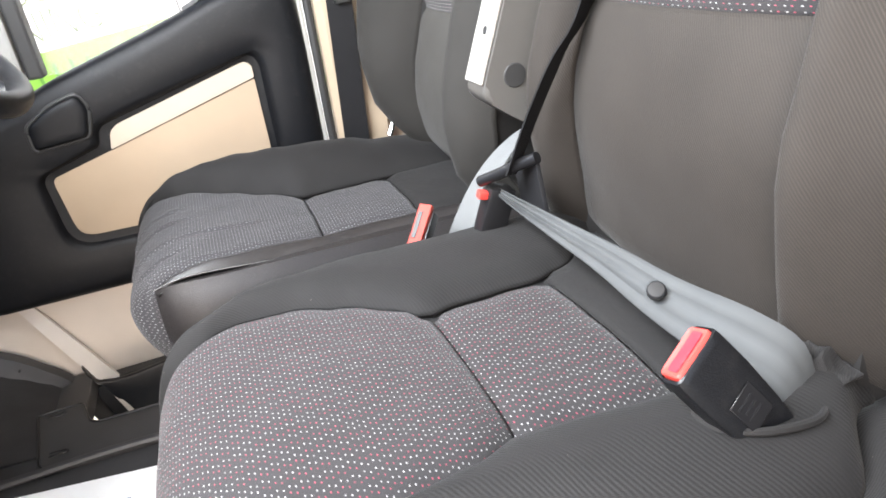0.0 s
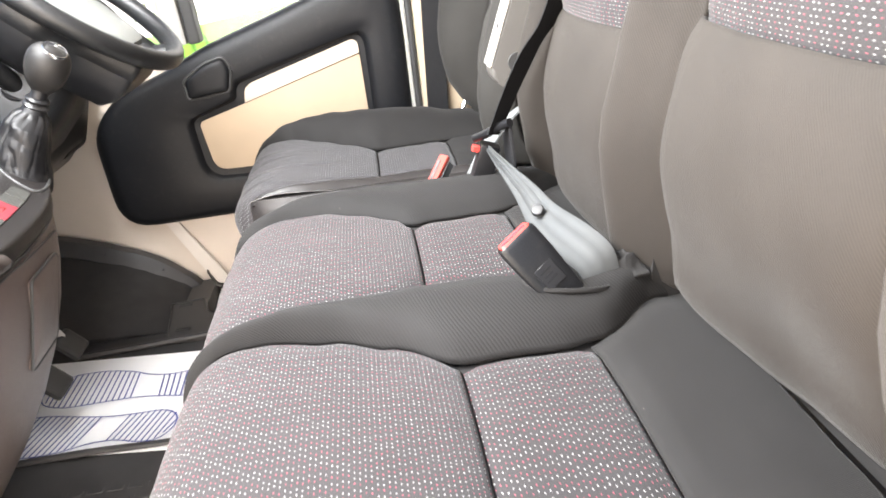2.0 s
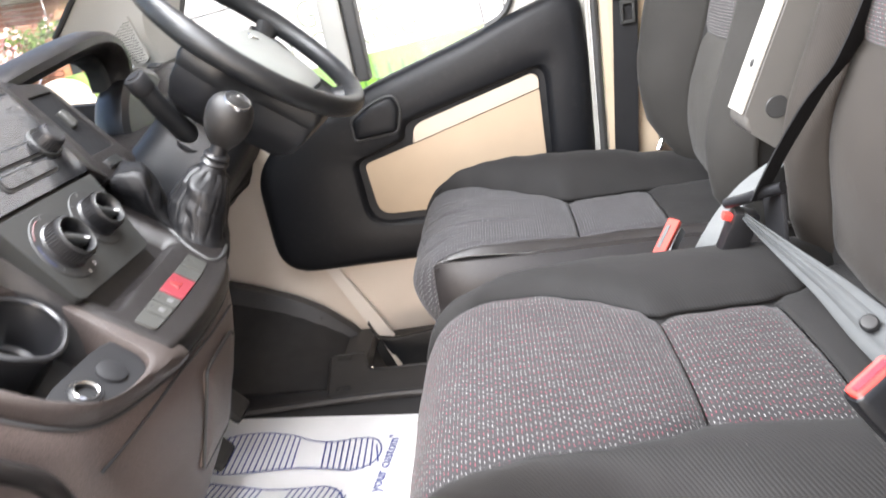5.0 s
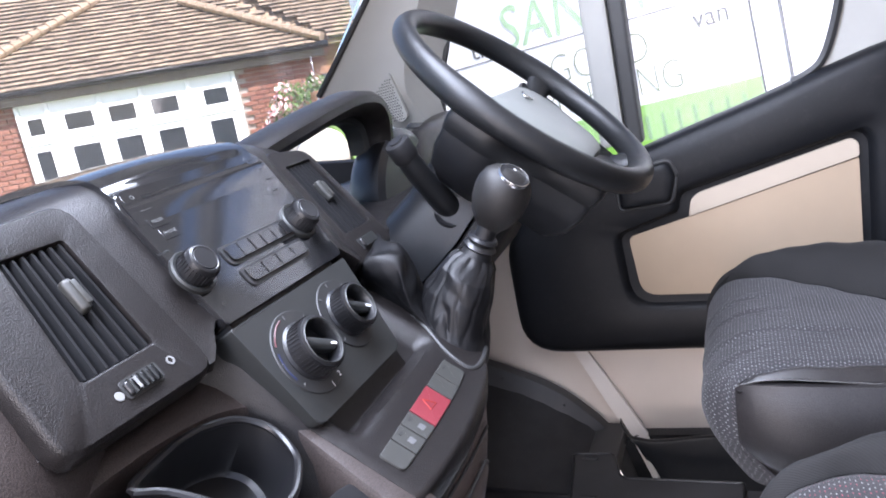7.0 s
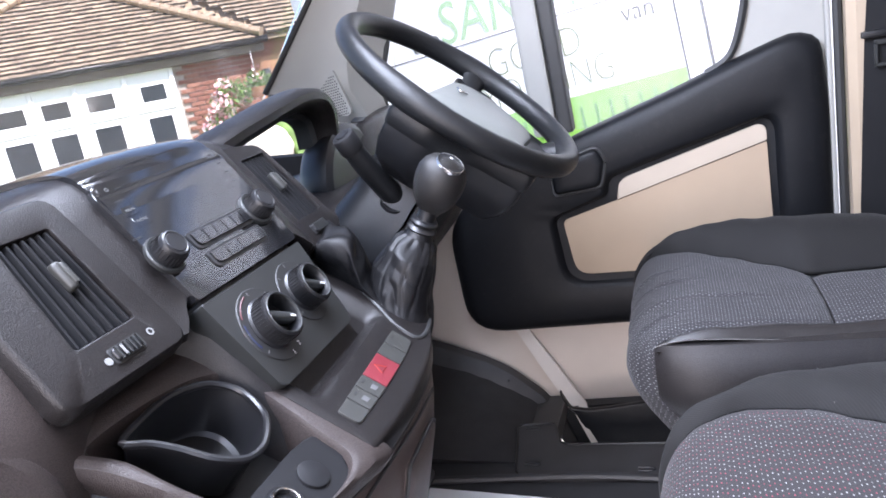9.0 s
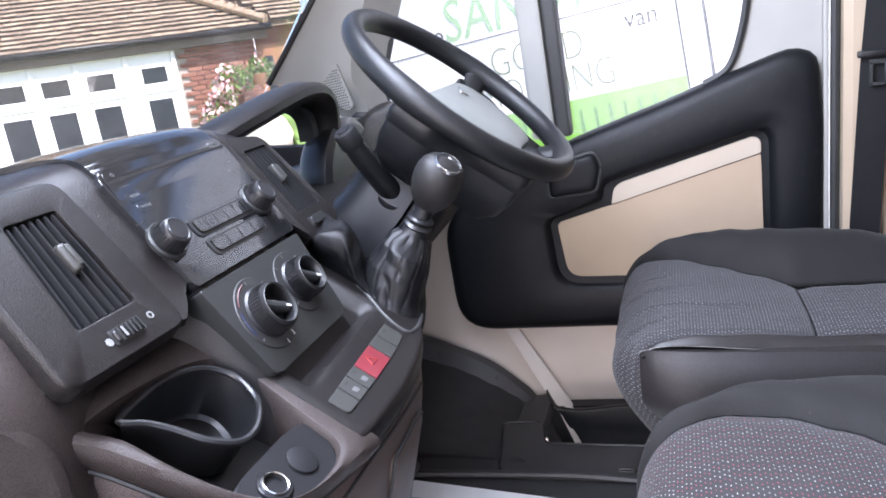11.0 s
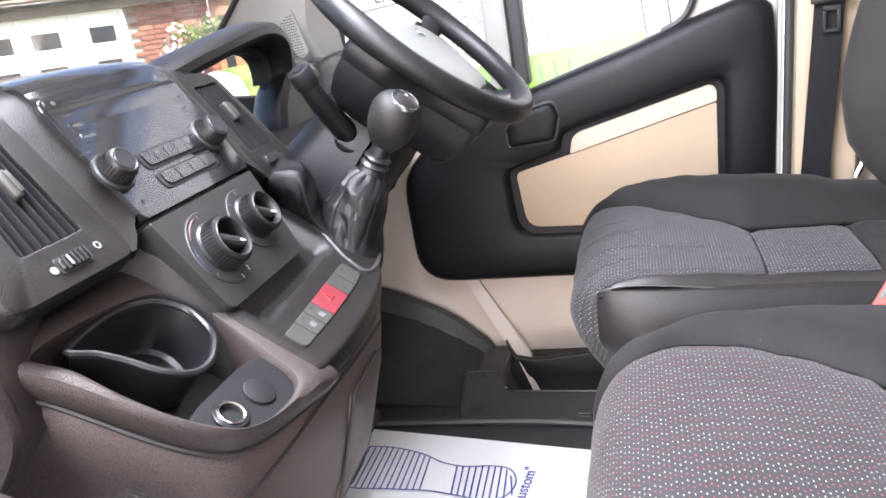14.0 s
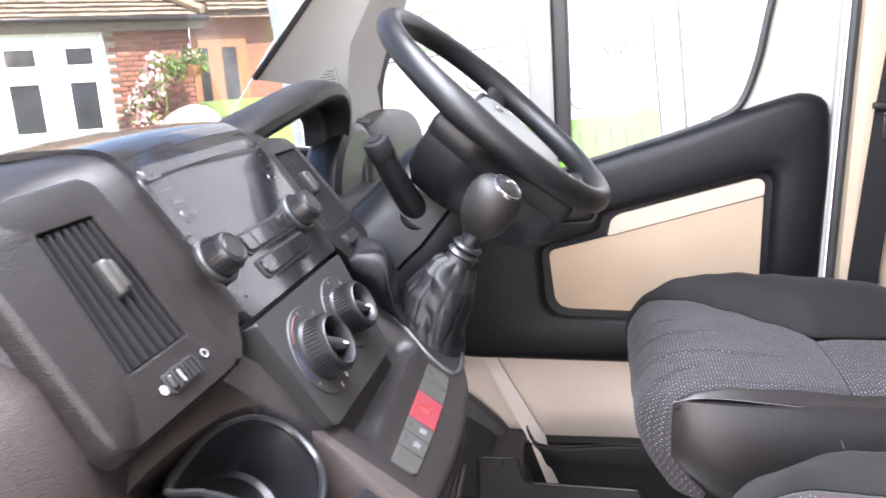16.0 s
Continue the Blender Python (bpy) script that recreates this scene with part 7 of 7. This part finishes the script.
# sun visor
vis = thing("sun_visor", (-0.30, 1.15, 1.36), "pale grey folded sun visor", "sun visor")
part("board", moved(prism(rounded([(-0.20, -0.08), (-0.20, 0.09), (0.20, 0.09), (0.20, -0.08)], 0.03), "z", -0.008, 0.008, 0.005), frame_on(Vector((-0.345, 1.10, 1.275)), (0, 1, 0), (-0.35, 0, -0.94))), M["pillar"], vis)
part("hinge_rod", tube([(-0.30, 0.95, 1.37), (-0.30, 1.36, 1.37)], 0.006, 8), M["pillar"], vis)
# speaker grille at the foot of the pillar
gr = thing("speaker_grille", (-0.56, 1.485, 0.80), "pale grey perforated tweeter grille", "speaker grille")
gm = frame_on(Vector((-0.548, 1.493, 0.778)), (0.95, 0.02, 0.1), (-0.4, 0, 0.9))
part("plate", moved(prism(rounded([(-0.026, 0.018), (0.018, 0.046), (0.032, -0.046), (0.012, -0.054)], 0.007), "z", -0.006, 0.003, 0.002), gm), M["pillar"], gr)
holes = []
for i in range(11):
    for j in range(17):
        hx_, hy_ = -0.022 + 0.0050 * i + 0.0025 * (j % 2), -0.046 + 0.0052 * j
        if -0.024 + 0.45 * max(0, 0.012 - hy_) < hx_ < 0.026 - 0.12 * (hy_ + 0.046) and hy_ < 0.014 + 0.58 * (hx_ + 0.026):
            holes.append(moved(lathe([(0, 0.0004), (0.0015, 0.0004), (0.0017, 0)], 6), gm @ Matrix.Translation((hx_, hy_, 0.0031))))
part("perforations", join(*holes), M["seal"], gr, "fine round perforations", kind="stuff")


# ---------------------------------------------------------------- outside
GZ = -0.65


def brick_mat():
    m, t, p, l = nodes_of("red_brick")
    oi = t.nodes.new("ShaderNodeObjectInfo")
    n = noise_node(t, 25, 4)
    c = mix_colour(t, oi.outputs["Random"], (0.26, 0.108, 0.074), (0.38, 0.185, 0.125))
    l.new(mix_colour(t, ramp(t, n, 0.3, 0.75), c, (0.18, 0.085, 0.062)), p.inputs["Base Color"])
    p.inputs["Roughness"].default_value = 0.9
    bump(t, p, n, 0.5, 0.004)
    return m


def island_mat(name, a, b, third, rough=0.9, grain=30):
    m, t, p, l = nodes_of(name)
    geo = t.nodes.new("ShaderNodeNewGeometry")
    n = noise_node(t, grain, 4)
    c = mix_colour(t, geo.outputs["Random Per Island"], a, b)
    l.new(mix_colour(t, ramp(t, n, 0.5, 0.75), c, third), p.inputs["Base Color"])
    p.inputs["Roughness"].default_value = rough
    bump(t, p, n, 0.5, 0.004)
    return m


M["brick"] = brick_mat()
M["mortar"] = surface("mortar", (0.42, 0.38, 0.33), 0.9, 0.15, 80, 0.4)
M["tile"] = island_mat("clay_roof_tile", (0.17, 0.122, 0.082), (0.37, 0.272, 0.180), (0.48, 0.41, 0.30))
# dark colour painted in for the shade lines between tile rows
M["tile_edge"] = surface("shaded_tile_edge", (0.030, 0.024, 0.017), 0.9, 0.3, 60, 0.3)
M["eaves"] = surface("weathered_eaves_board", (0.13, 0.105, 0.08), 0.8, 0.2, 40, 0.2)
M["upvc"] = surface("white_window_plastic", (0.80, 0.80, 0.78), 0.35, 0.03, 60, 0.02)
M["dark_pane"] = surface("dark_window_glass", (0.03, 0.035, 0.04), 0.06, 0.3, 3, 0.02)
M["van_white"] = surface("white_van_paint", (0.80, 0.81, 0.82), 0.28, 0.03, 8, 0.02)
M["van_line"] = surface("black_vinyl_print", (0.03, 0.035, 0.03), 0.4, 0.1, 50, 0.0)
M["van_green"] = surface("green_vinyl_print", (0.19, 0.42, 0.06), 0.4, 0.05, 50, 0.0)
M["van_letter"] = surface("pale_green_vinyl_print", (0.26, 0.44, 0.22), 0.4, 0.05, 50, 0.0)
M["van_thin"] = surface("olive_vinyl_print", (0.16, 0.20, 0.10), 0.4, 0.05, 50, 0.0)
M["van_number"] = surface("dark_green_vinyl_print", (0.09, 0.24, 0.04), 0.4, 0.05, 50, 0.0)
M["grass"] = surface("lawn", (0.15, 0.24, 0.06), 0.9, 0.35, 40, 0.6, blotch=3)
M["drive"] = surface("pale_drive", (0.30, 0.28, 0.25), 0.9, 0.15, 60, 0.4, blotch=2)
M["leaf"] = island_mat("leaf", (0.05, 0.12, 0.02), (0.16, 0.26, 0.05), (0.22, 0.30, 0.08), 0.6)
M["petal"] = island_mat("petal", (0.75, 0.25, 0.30), (0.85, 0.78, 0.74), (0.85, 0.60, 0.55), 0.7)
M["terracotta"] = surface("terracotta", (0.55, 0.24, 0.14), 0.8, 0.1, 60, 0.2)
M["wood_door"] = surface("varnished_door", (0.30, 0.15, 0.075), 0.5, 0.15, 30, 0.1)
M["tyre"] = surface("tyre_rubber", (0.02, 0.02, 0.02), 0.8, 0.2, 60, 0.2)

gb = bmesh.new()
bmesh.ops.create_grid(gb, x_segments=60, y_segments=60, size=150)
for v in gb.verts:
    v.co.z = GZ + 0.10 * noise.noise((v.co.x * 0.05, v.co.y * 0.05, 1)) * min(1, v.co.length / 30)
ground = single("ground", gb, M["drive"], "pale stony drive", "ground", kind=shell)
single("ground_lawn", prism(rounded([(-9.5, 2.4), (-3.0, 2.6), (-2.0, 11.6), (-5.4, 11.4), (-9.5, 7.0)], 0.6), "z", GZ - 0.1, GZ + 0.03, 0.02), M["grass"], "green lawn in front of the house", "lawn", kind=shell)

# neighbouring van with painted side
VY = 2.80
van = thing("white_van", (-0.4, VY + 1.0, GZ), "white van with green and black lettering", "van")
VM = Matrix.Translation((-0.04, VY, 0.874)) @ Matrix.Rotation(radians(-6.2), 4, "Y")
part("body", moved(box((3.6, 1.9, 2.2), (0.62, 0.955, 0.05), 0.05, 4), VM), M["van_white"], van, "white painted body")
part("side_panel", moved(box((1.30, 0.008, 1.9), (-0.475, 0.0, 0.0), 0.003, 1), VM), M["van_white"], van, "white sign panel")
part("panel_edge", moved(box((0.006, 0.012, 1.9), (0.178, 0.0, 0.0), 0.002, 1), VM), M["matt_grey"], van)
part("door_gap", moved(box((0.010, 0.006, 1.9), (0.262, 0.004, 0.0)), VM), M["matt_grey"], van)
part("green_band", moved(box((1.298, 0.004, 0.34), (-0.4755, -0.004, -0.455)), VM), M["van_green"], van, "bright green band", smooth=False)
part("rule_line", moved(box((1.29, 0.002, 0.004), (-0.475, -0.005, 0.0)), VM), M["van_line"], van)
FM = VM @ pose(0, 0, 0, 90)


def sign(name, text, size, x, z, mat, sx=1.0, shear=0.0, thin=0.0):
    sh_m = Matrix(((sx, shear, 0, 0), (0, 1, 0, 0), (0, 0, 1, 0), (0, 0, 0, 1)))
    lettering(name, text, size, FM @ Matrix.Translation((x, z, 0.0056)) @ sh_m, mat, van, 0.0004, "CENTER", "", thin)


sign("word", "SANDWICH", 0.215, -0.175, 0.080, M["van_letter"], 0.78, 0.12)
sign("word", "the", 0.10, -0.690, 0.046, M["van_line"], 0.9)
sign("word", "van", 0.092, 0.060, -0.060, M["van_line"], 0.90)
sign("word", "GOOD", 0.150, -0.315, -0.100, M["van_thin"], 0.74, 0.0, 0.0035)
sign("word", "MORNING", 0.145, -0.300, -0.215, M["van_thin"], 0.72, 0.0, 0.0035)
for i, w in enumerate((0.011,) * 12):
    part("number_bar", moved(box((w, 0.002, 0.080), (-0.46 + 0.052 * i, -0.0068, -0.365)), VM), M["van_number"], van, smooth=False)
for x in (-0.6, 1.7):
    part("wheel", moved(lathe([(0.0, -0.09), (0.30, -0.10), (0.335, -0.07), (0.335, 0.07), (0.30, 0.10), (0.0, 0.09)], 32), Matrix.Translation((x, VY + 0.15, GZ + 0.335)) @ pose(0, 0, 0, 90)), M["tyre"], van)

# house
HS = 13.0 / 9.0
HD = Vector((-0.6392, 0.7690, 0))
HH = Vector((0.7690, 0.6392, 0))
HP = Vector((0, 0.1, 0.83)) + HD * 13.0


def hw(h, z, deep=0.0):
    """A point of the facade: h along it, z as seen at nine metres, deep behind it."""
    return HP + HH * h * HS + HD * deep + Vector((0, 0, (z - 0.83) * HS))


HM = frame_on(HP, HH, (0, 0, 1))
hz = lambda z: (z - 0.83) * HS
HG = -1.0
house = thing("house", HP + Vector((0, 0, HG - HP.z)), "brick bungalow with clay tiled roof and white bay window", "house")


def hbox(h0, h1, z0, z1, d0, d1, bevel=0.0):
    """A box on the facade; d counts metres in front of it."""
    return moved(box(((h1 - h0) * HS, hz(z1) - hz(z0), d1 - d0), ((h0 + h1) / 2 * HS, (hz(z0) + hz(z1)) / 2, (d0 + d1) / 2), bevel, 1), HM)


part("wall", hbox(-3.2, 1.64, -0.45, 1.25, -0.9, -0.02), M["mortar"], house, "mortar bed of the brick wall")
bay = part("bay_window", hbox(-1.50, 0.76, 0.0, 1.13, -0.3, 0.10), M["upvc"], house, "white framed bay window")
panes = [(-1.41, -1.27), (-1.05, -0.78), (-0.61, -0.35), (-0.17, 0.10), (0.39, 0.64)]
for a, b in panes:
    part("pane", hbox(a, b, 0.80, 0.965, 0.08, 0.106), M["dark_pane"], bay, smooth=False)
    part("pane", hbox(a, b, 0.13, 0.62, 0.08, 0.106), M["dark_pane"], bay, smooth=False)
    part("casement", hbox(a - 0.05, b + 0.05, 0.76, 1.0, 0.09, 0.1035), M["upvc"], bay)
    part("casement", hbox(a - 0.05, b + 0.05, 0.08, 0.665, 0.09, 0.1035), M["upvc"], bay)
for h in (-1.20, -0.69, -0.26, 0.24, 0.74, -1.48):
    part("mullion", hbox(h - 0.025, h + 0.025, 0.02, 1.12, 0.09, 0.13, 0.01), M["upvc"], bay)
part("transom", hbox(-1.5, 0.76, 0.69, 0.735, 0.09, 0.125, 0.01), M["upvc"], bay)
part("sill", hbox(-1.55, 0.82, -0.06, 0.0, -0.1, 0.22, 0.01), M["upvc"], bay)
part("fascia", hbox(-3.2, 1.80, 1.12, 1.235, 0.02, 0.24, 0.01), M["eaves"], house, "grey eaves board")
part("gutter", moved(tube([(-3.2 * HS, hz(1.245), 0.30), (1.85 * HS, hz(1.245), 0.30)], 0.055, 8), HM), M["smooth_black"], house, "dark gutter")

# porch with the door, grass bank in front of it
part("side_wall", hbox(1.64, 3.4, -0.45, 1.25, -0.9, -0.04), M["brick"], house, "brown wall beside the door")
door_2 = part("front_door", hbox(1.66, 2.28, -0.42, 1.06, -0.04, 0.02), M["wood_door"], house, "brown glazed front door")
part("door_pane", hbox(1.74, 1.84, 0.1, 0.92, 0.015, 0.03), M["dark_pane"], door_2, smooth=False)
part("door_pane", hbox(2.0, 2.16, 0.3, 0.92, 0.015, 0.03), M["dark_pane"], door_2, smooth=False)
single("ground_bank", moved(prism([(-1.75, 5.6), (-1.30, 4.5), (-0.95, 3.8), (-0.70, 3.2), (-0.58, 2.5), (-0.62, 1.9), (-1.7, 1.2)], "x", 1.38 * HS, 3.6 * HS, 0.12, 4), HM), M["grass"], "sunlit grass bank before the house", "lawn", kind=shell)


def roof_tiles(h0, h1, z0, rows, rise, back, trim):
    """Lapped tiles up a slope; trim(row) gives the span of h that a row covers."""
    vs, fs = [], []
    rnd = random.Random(4)
    pitch = math.atan2(rise, back)
    tw = 0.165
    for r in range(rows):
        a, b = trim(r)
        n = int((b - a) * HS / tw)
        y = hz(z0) + rise * r
        d = 0.32 - back * r
        for i in range(n):
            x = a * HS + tw * (i + 0.5 * (r % 2)) + rnd.uniform(-0.006, 0.006)
            lift = rnd.uniform(0, 0.012)
            ex = 1.35
            w2 = rnd.uniform(-0.006, 0.006)
            p = [(x, y + 0.030 + lift, d + 0.030), (x + tw * 0.965, y + 0.030 + lift + w2, d + 0.030), (x + tw * 0.965, y + rise * ex, d - back * ex), (x, y + rise * ex, d - back * ex)]
            k = len(vs)
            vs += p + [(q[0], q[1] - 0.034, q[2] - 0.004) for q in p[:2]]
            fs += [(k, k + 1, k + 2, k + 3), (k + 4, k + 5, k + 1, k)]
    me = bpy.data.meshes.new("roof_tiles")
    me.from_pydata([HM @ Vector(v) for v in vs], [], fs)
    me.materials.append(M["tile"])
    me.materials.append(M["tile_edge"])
    # every second face is a tile's front edge, in the painted shade colour
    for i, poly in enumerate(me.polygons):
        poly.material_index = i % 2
    return me


part("roof", moved(prism([(hz(1.24), 0.27), (hz(1.24) + 2.45, -3.25), (hz(1.24), -3.25)], "x", -3.2 * HS, 3.4 * HS), HM), M["tile"], house, "clay tiled roof")
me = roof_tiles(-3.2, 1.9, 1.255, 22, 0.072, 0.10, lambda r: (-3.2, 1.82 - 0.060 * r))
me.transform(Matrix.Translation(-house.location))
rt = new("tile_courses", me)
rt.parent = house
tagged(rt, "weathered clay tile courses with painted shade lines", kind="stuff")
# hip ridges
for (h0, z0, h1, z1, n) in ((1.80, 1.28, 0.42, 1.99, 15), (-1.60, 1.62, -0.52, 2.15, 12)):
    for i in range(n):
        t = i / n
        h, z = h0 + (h1 - h0) * t, z0 + (z1 - z0) * t
        dd = 0.36 - 0.10 * (hz(z) - hz(1.255)) / 0.072
        a = HM @ Vector((h * HS, hz(z) + 0.06, dd))
        b = HM @ Vector(((h + (h1 - h0) / n * 1.15) * HS, hz(z) + (z1 - z0) * HS / n * 1.15 + 0.05, dd - 0.10 * (z1 - z0) * HS / n / 0.072))
        part("ridge_tile", tube([a, a.lerp(b, 0.5), b], [0.115, 0.10, 0.085], 10, False, 0.7), M["tile"], house)
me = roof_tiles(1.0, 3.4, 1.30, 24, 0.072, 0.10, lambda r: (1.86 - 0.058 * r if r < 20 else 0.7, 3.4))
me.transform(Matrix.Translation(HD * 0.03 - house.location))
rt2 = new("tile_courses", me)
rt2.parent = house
tagged(rt2, "weathered clay tile courses with painted shade lines", kind="stuff")

# rounded lump added for an unidentified pale shape beside the lawn
stone = bmesh.new()
bmesh.ops.create_icosphere(stone, subdivisions=4, radius=1.0)
for v in stone.verts:
    v.co *= 1 + 0.16 * noise.noise(v.co * 1.3) + 0.04 * noise.noise(v.co * 5)
    v.co = Vector((v.co.x * 0.42, v.co.y * 0.34, v.co.z * 0.36))
single("pale_garden_shape", moved(stone, HM @ Matrix.Translation((1.66, -0.92, 3.5))), M["mortar"], "large pale rounded shape beside the lawn, unidentified", "stone")

# hanging basket and climbing roses
def leaf_cloud(seed, n, blobs, size, flat=0.6):
    rnd = random.Random(seed)
    vs, fs = [], []
    for i in range(n):
        c, r = rnd.choice(blobs)
        dv = Vector((rnd.gauss(0, 1), rnd.gauss(0, 1), rnd.gauss(0, 1))).normalized() * r * rnd.random() ** 0.4
        p = Vector(c) + dv
        q = Euler((rnd.uniform(0, 6.3), rnd.uniform(0, 6.3), rnd.uniform(0, 6.3))).to_matrix()
        s = size * rnd.uniform(0.6, 1.3)
        k = len(vs)
        for x, y in ((-0.5, 0), (0, -0.32), (0.5, 0), (0, 0.32)):
            vs.append(p + q @ Vector((x * s, y * s, 0.08 * s * (1 - abs(x) * 2))))
        fs.append((k, k + 1, k + 2, k + 3))
    bm = bmesh.new()
    bv = [bm.verts.new(v) for v in vs]
    for f in fs:
        bm.faces.new([bv[i] for i in f])
    return bm


bush = thing("climbing_rose", hw(1.05, -0.4, -0.4), "climbing rose with pink and white flowers by the wall", "plant")
blobs = [(hw(0.98, 0.30, -0.5), 0.22), (hw(1.10, 0.48, -0.5), 0.24), (hw(1.2, 0.62, -0.5), 0.24), (hw(1.05, 0.10, -0.5), 0.30), (hw(1.25, 0.78, -0.5), 0.18)]
part("foliage", leaf_cloud(3, 330, blobs, 0.085), M["leaf"], bush, smooth=False)
part("flowers", leaf_cloud(5, 420, blobs, 0.11), M["petal"], bush, "pink and white blooms", smooth=False)
part("stems", join(*[tube(smooth_path([hw(0.95 + 0.1 * i, -0.4, -0.45), hw(0.9 + 0.12 * i, 0.1, -0.5), hw(1.0 + 0.1 * i, 0.5 + 0.1 * i, -0.5)], 4), 0.012, 6) for i in range(4)]), M["leaf"], bush)
basket = thing("hanging_basket", hw(1.55, 0.62, -0.5), "terracotta hanging basket with yellow-green plants", "hanging basket")
bc = hw(1.60, 0.72, -0.5)
part("pot", moved(lathe([(0.0, -0.14), (0.12, -0.12), (0.19, 0.0), (0.20, 0.03), (0.18, 0.03)], 24), Matrix.Translation(bc)), M["terracotta"], basket)
part("foliage", leaf_cloud(8, 420, [(bc + Vector((0, 0, 0.12)), 0.20), (bc + Vector((0.1, 0, 0.05)), 0.18), (bc + HH * -0.3 + Vector((0, 0, 0.0)), 0.22)], 0.09), M["leaf"], basket, smooth=False)
part("chain", tube([bc + Vector((0, 0, 0.05)), bc + Vector((0, 0, 0.60))], 0.008, 6), M["steel"], basket)
part("flowers", leaf_cloud(9, 90, [(bc + Vector((0, 0, 0.16)), 0.20), (bc + HH * -0.25, 0.22)], 0.07), M["petal"], basket, smooth=False)

# bricks of the visible wall
bw, bh = 0.225, 0.075
bmesh_brick = bmesh.new()
bmesh.ops.create_cube(bmesh_brick, size=1)
bmesh.ops.scale(bmesh_brick, vec=(bw - 0.012, bh - 0.012, 0.10), verts=bmesh_brick.verts)
bmesh.ops.bevel(bmesh_brick, geom=bmesh_brick.edges[:], offset=0.004, segments=1, affect="EDGES")
bme = bpy.data.meshes.new("brick")
bmesh_brick.to_mesh(bme)
bmesh_brick.free()
bme.materials.append(M["brick"])
rnd = random.Random(9)
off = Matrix.Translation(-house.location)
for h0, h1, z0 in ((0.80, 1.63, -0.10), (-2.3, -1.56, -0.10)):
    r = 0
    y = hz(z0)
    while y < hz(1.12):
        x = h0 * HS + (bw / 2 if r % 2 else 0)
        while x < h1 * HS:
            o = new("brick", bme)
            o.parent = house
            o.matrix_basis = off @ HM @ Matrix.Translation((x + bw / 2, y, -0.03 + rnd.uniform(-0.004, 0.004)))
            x += bw
        y += bh
        r += 1
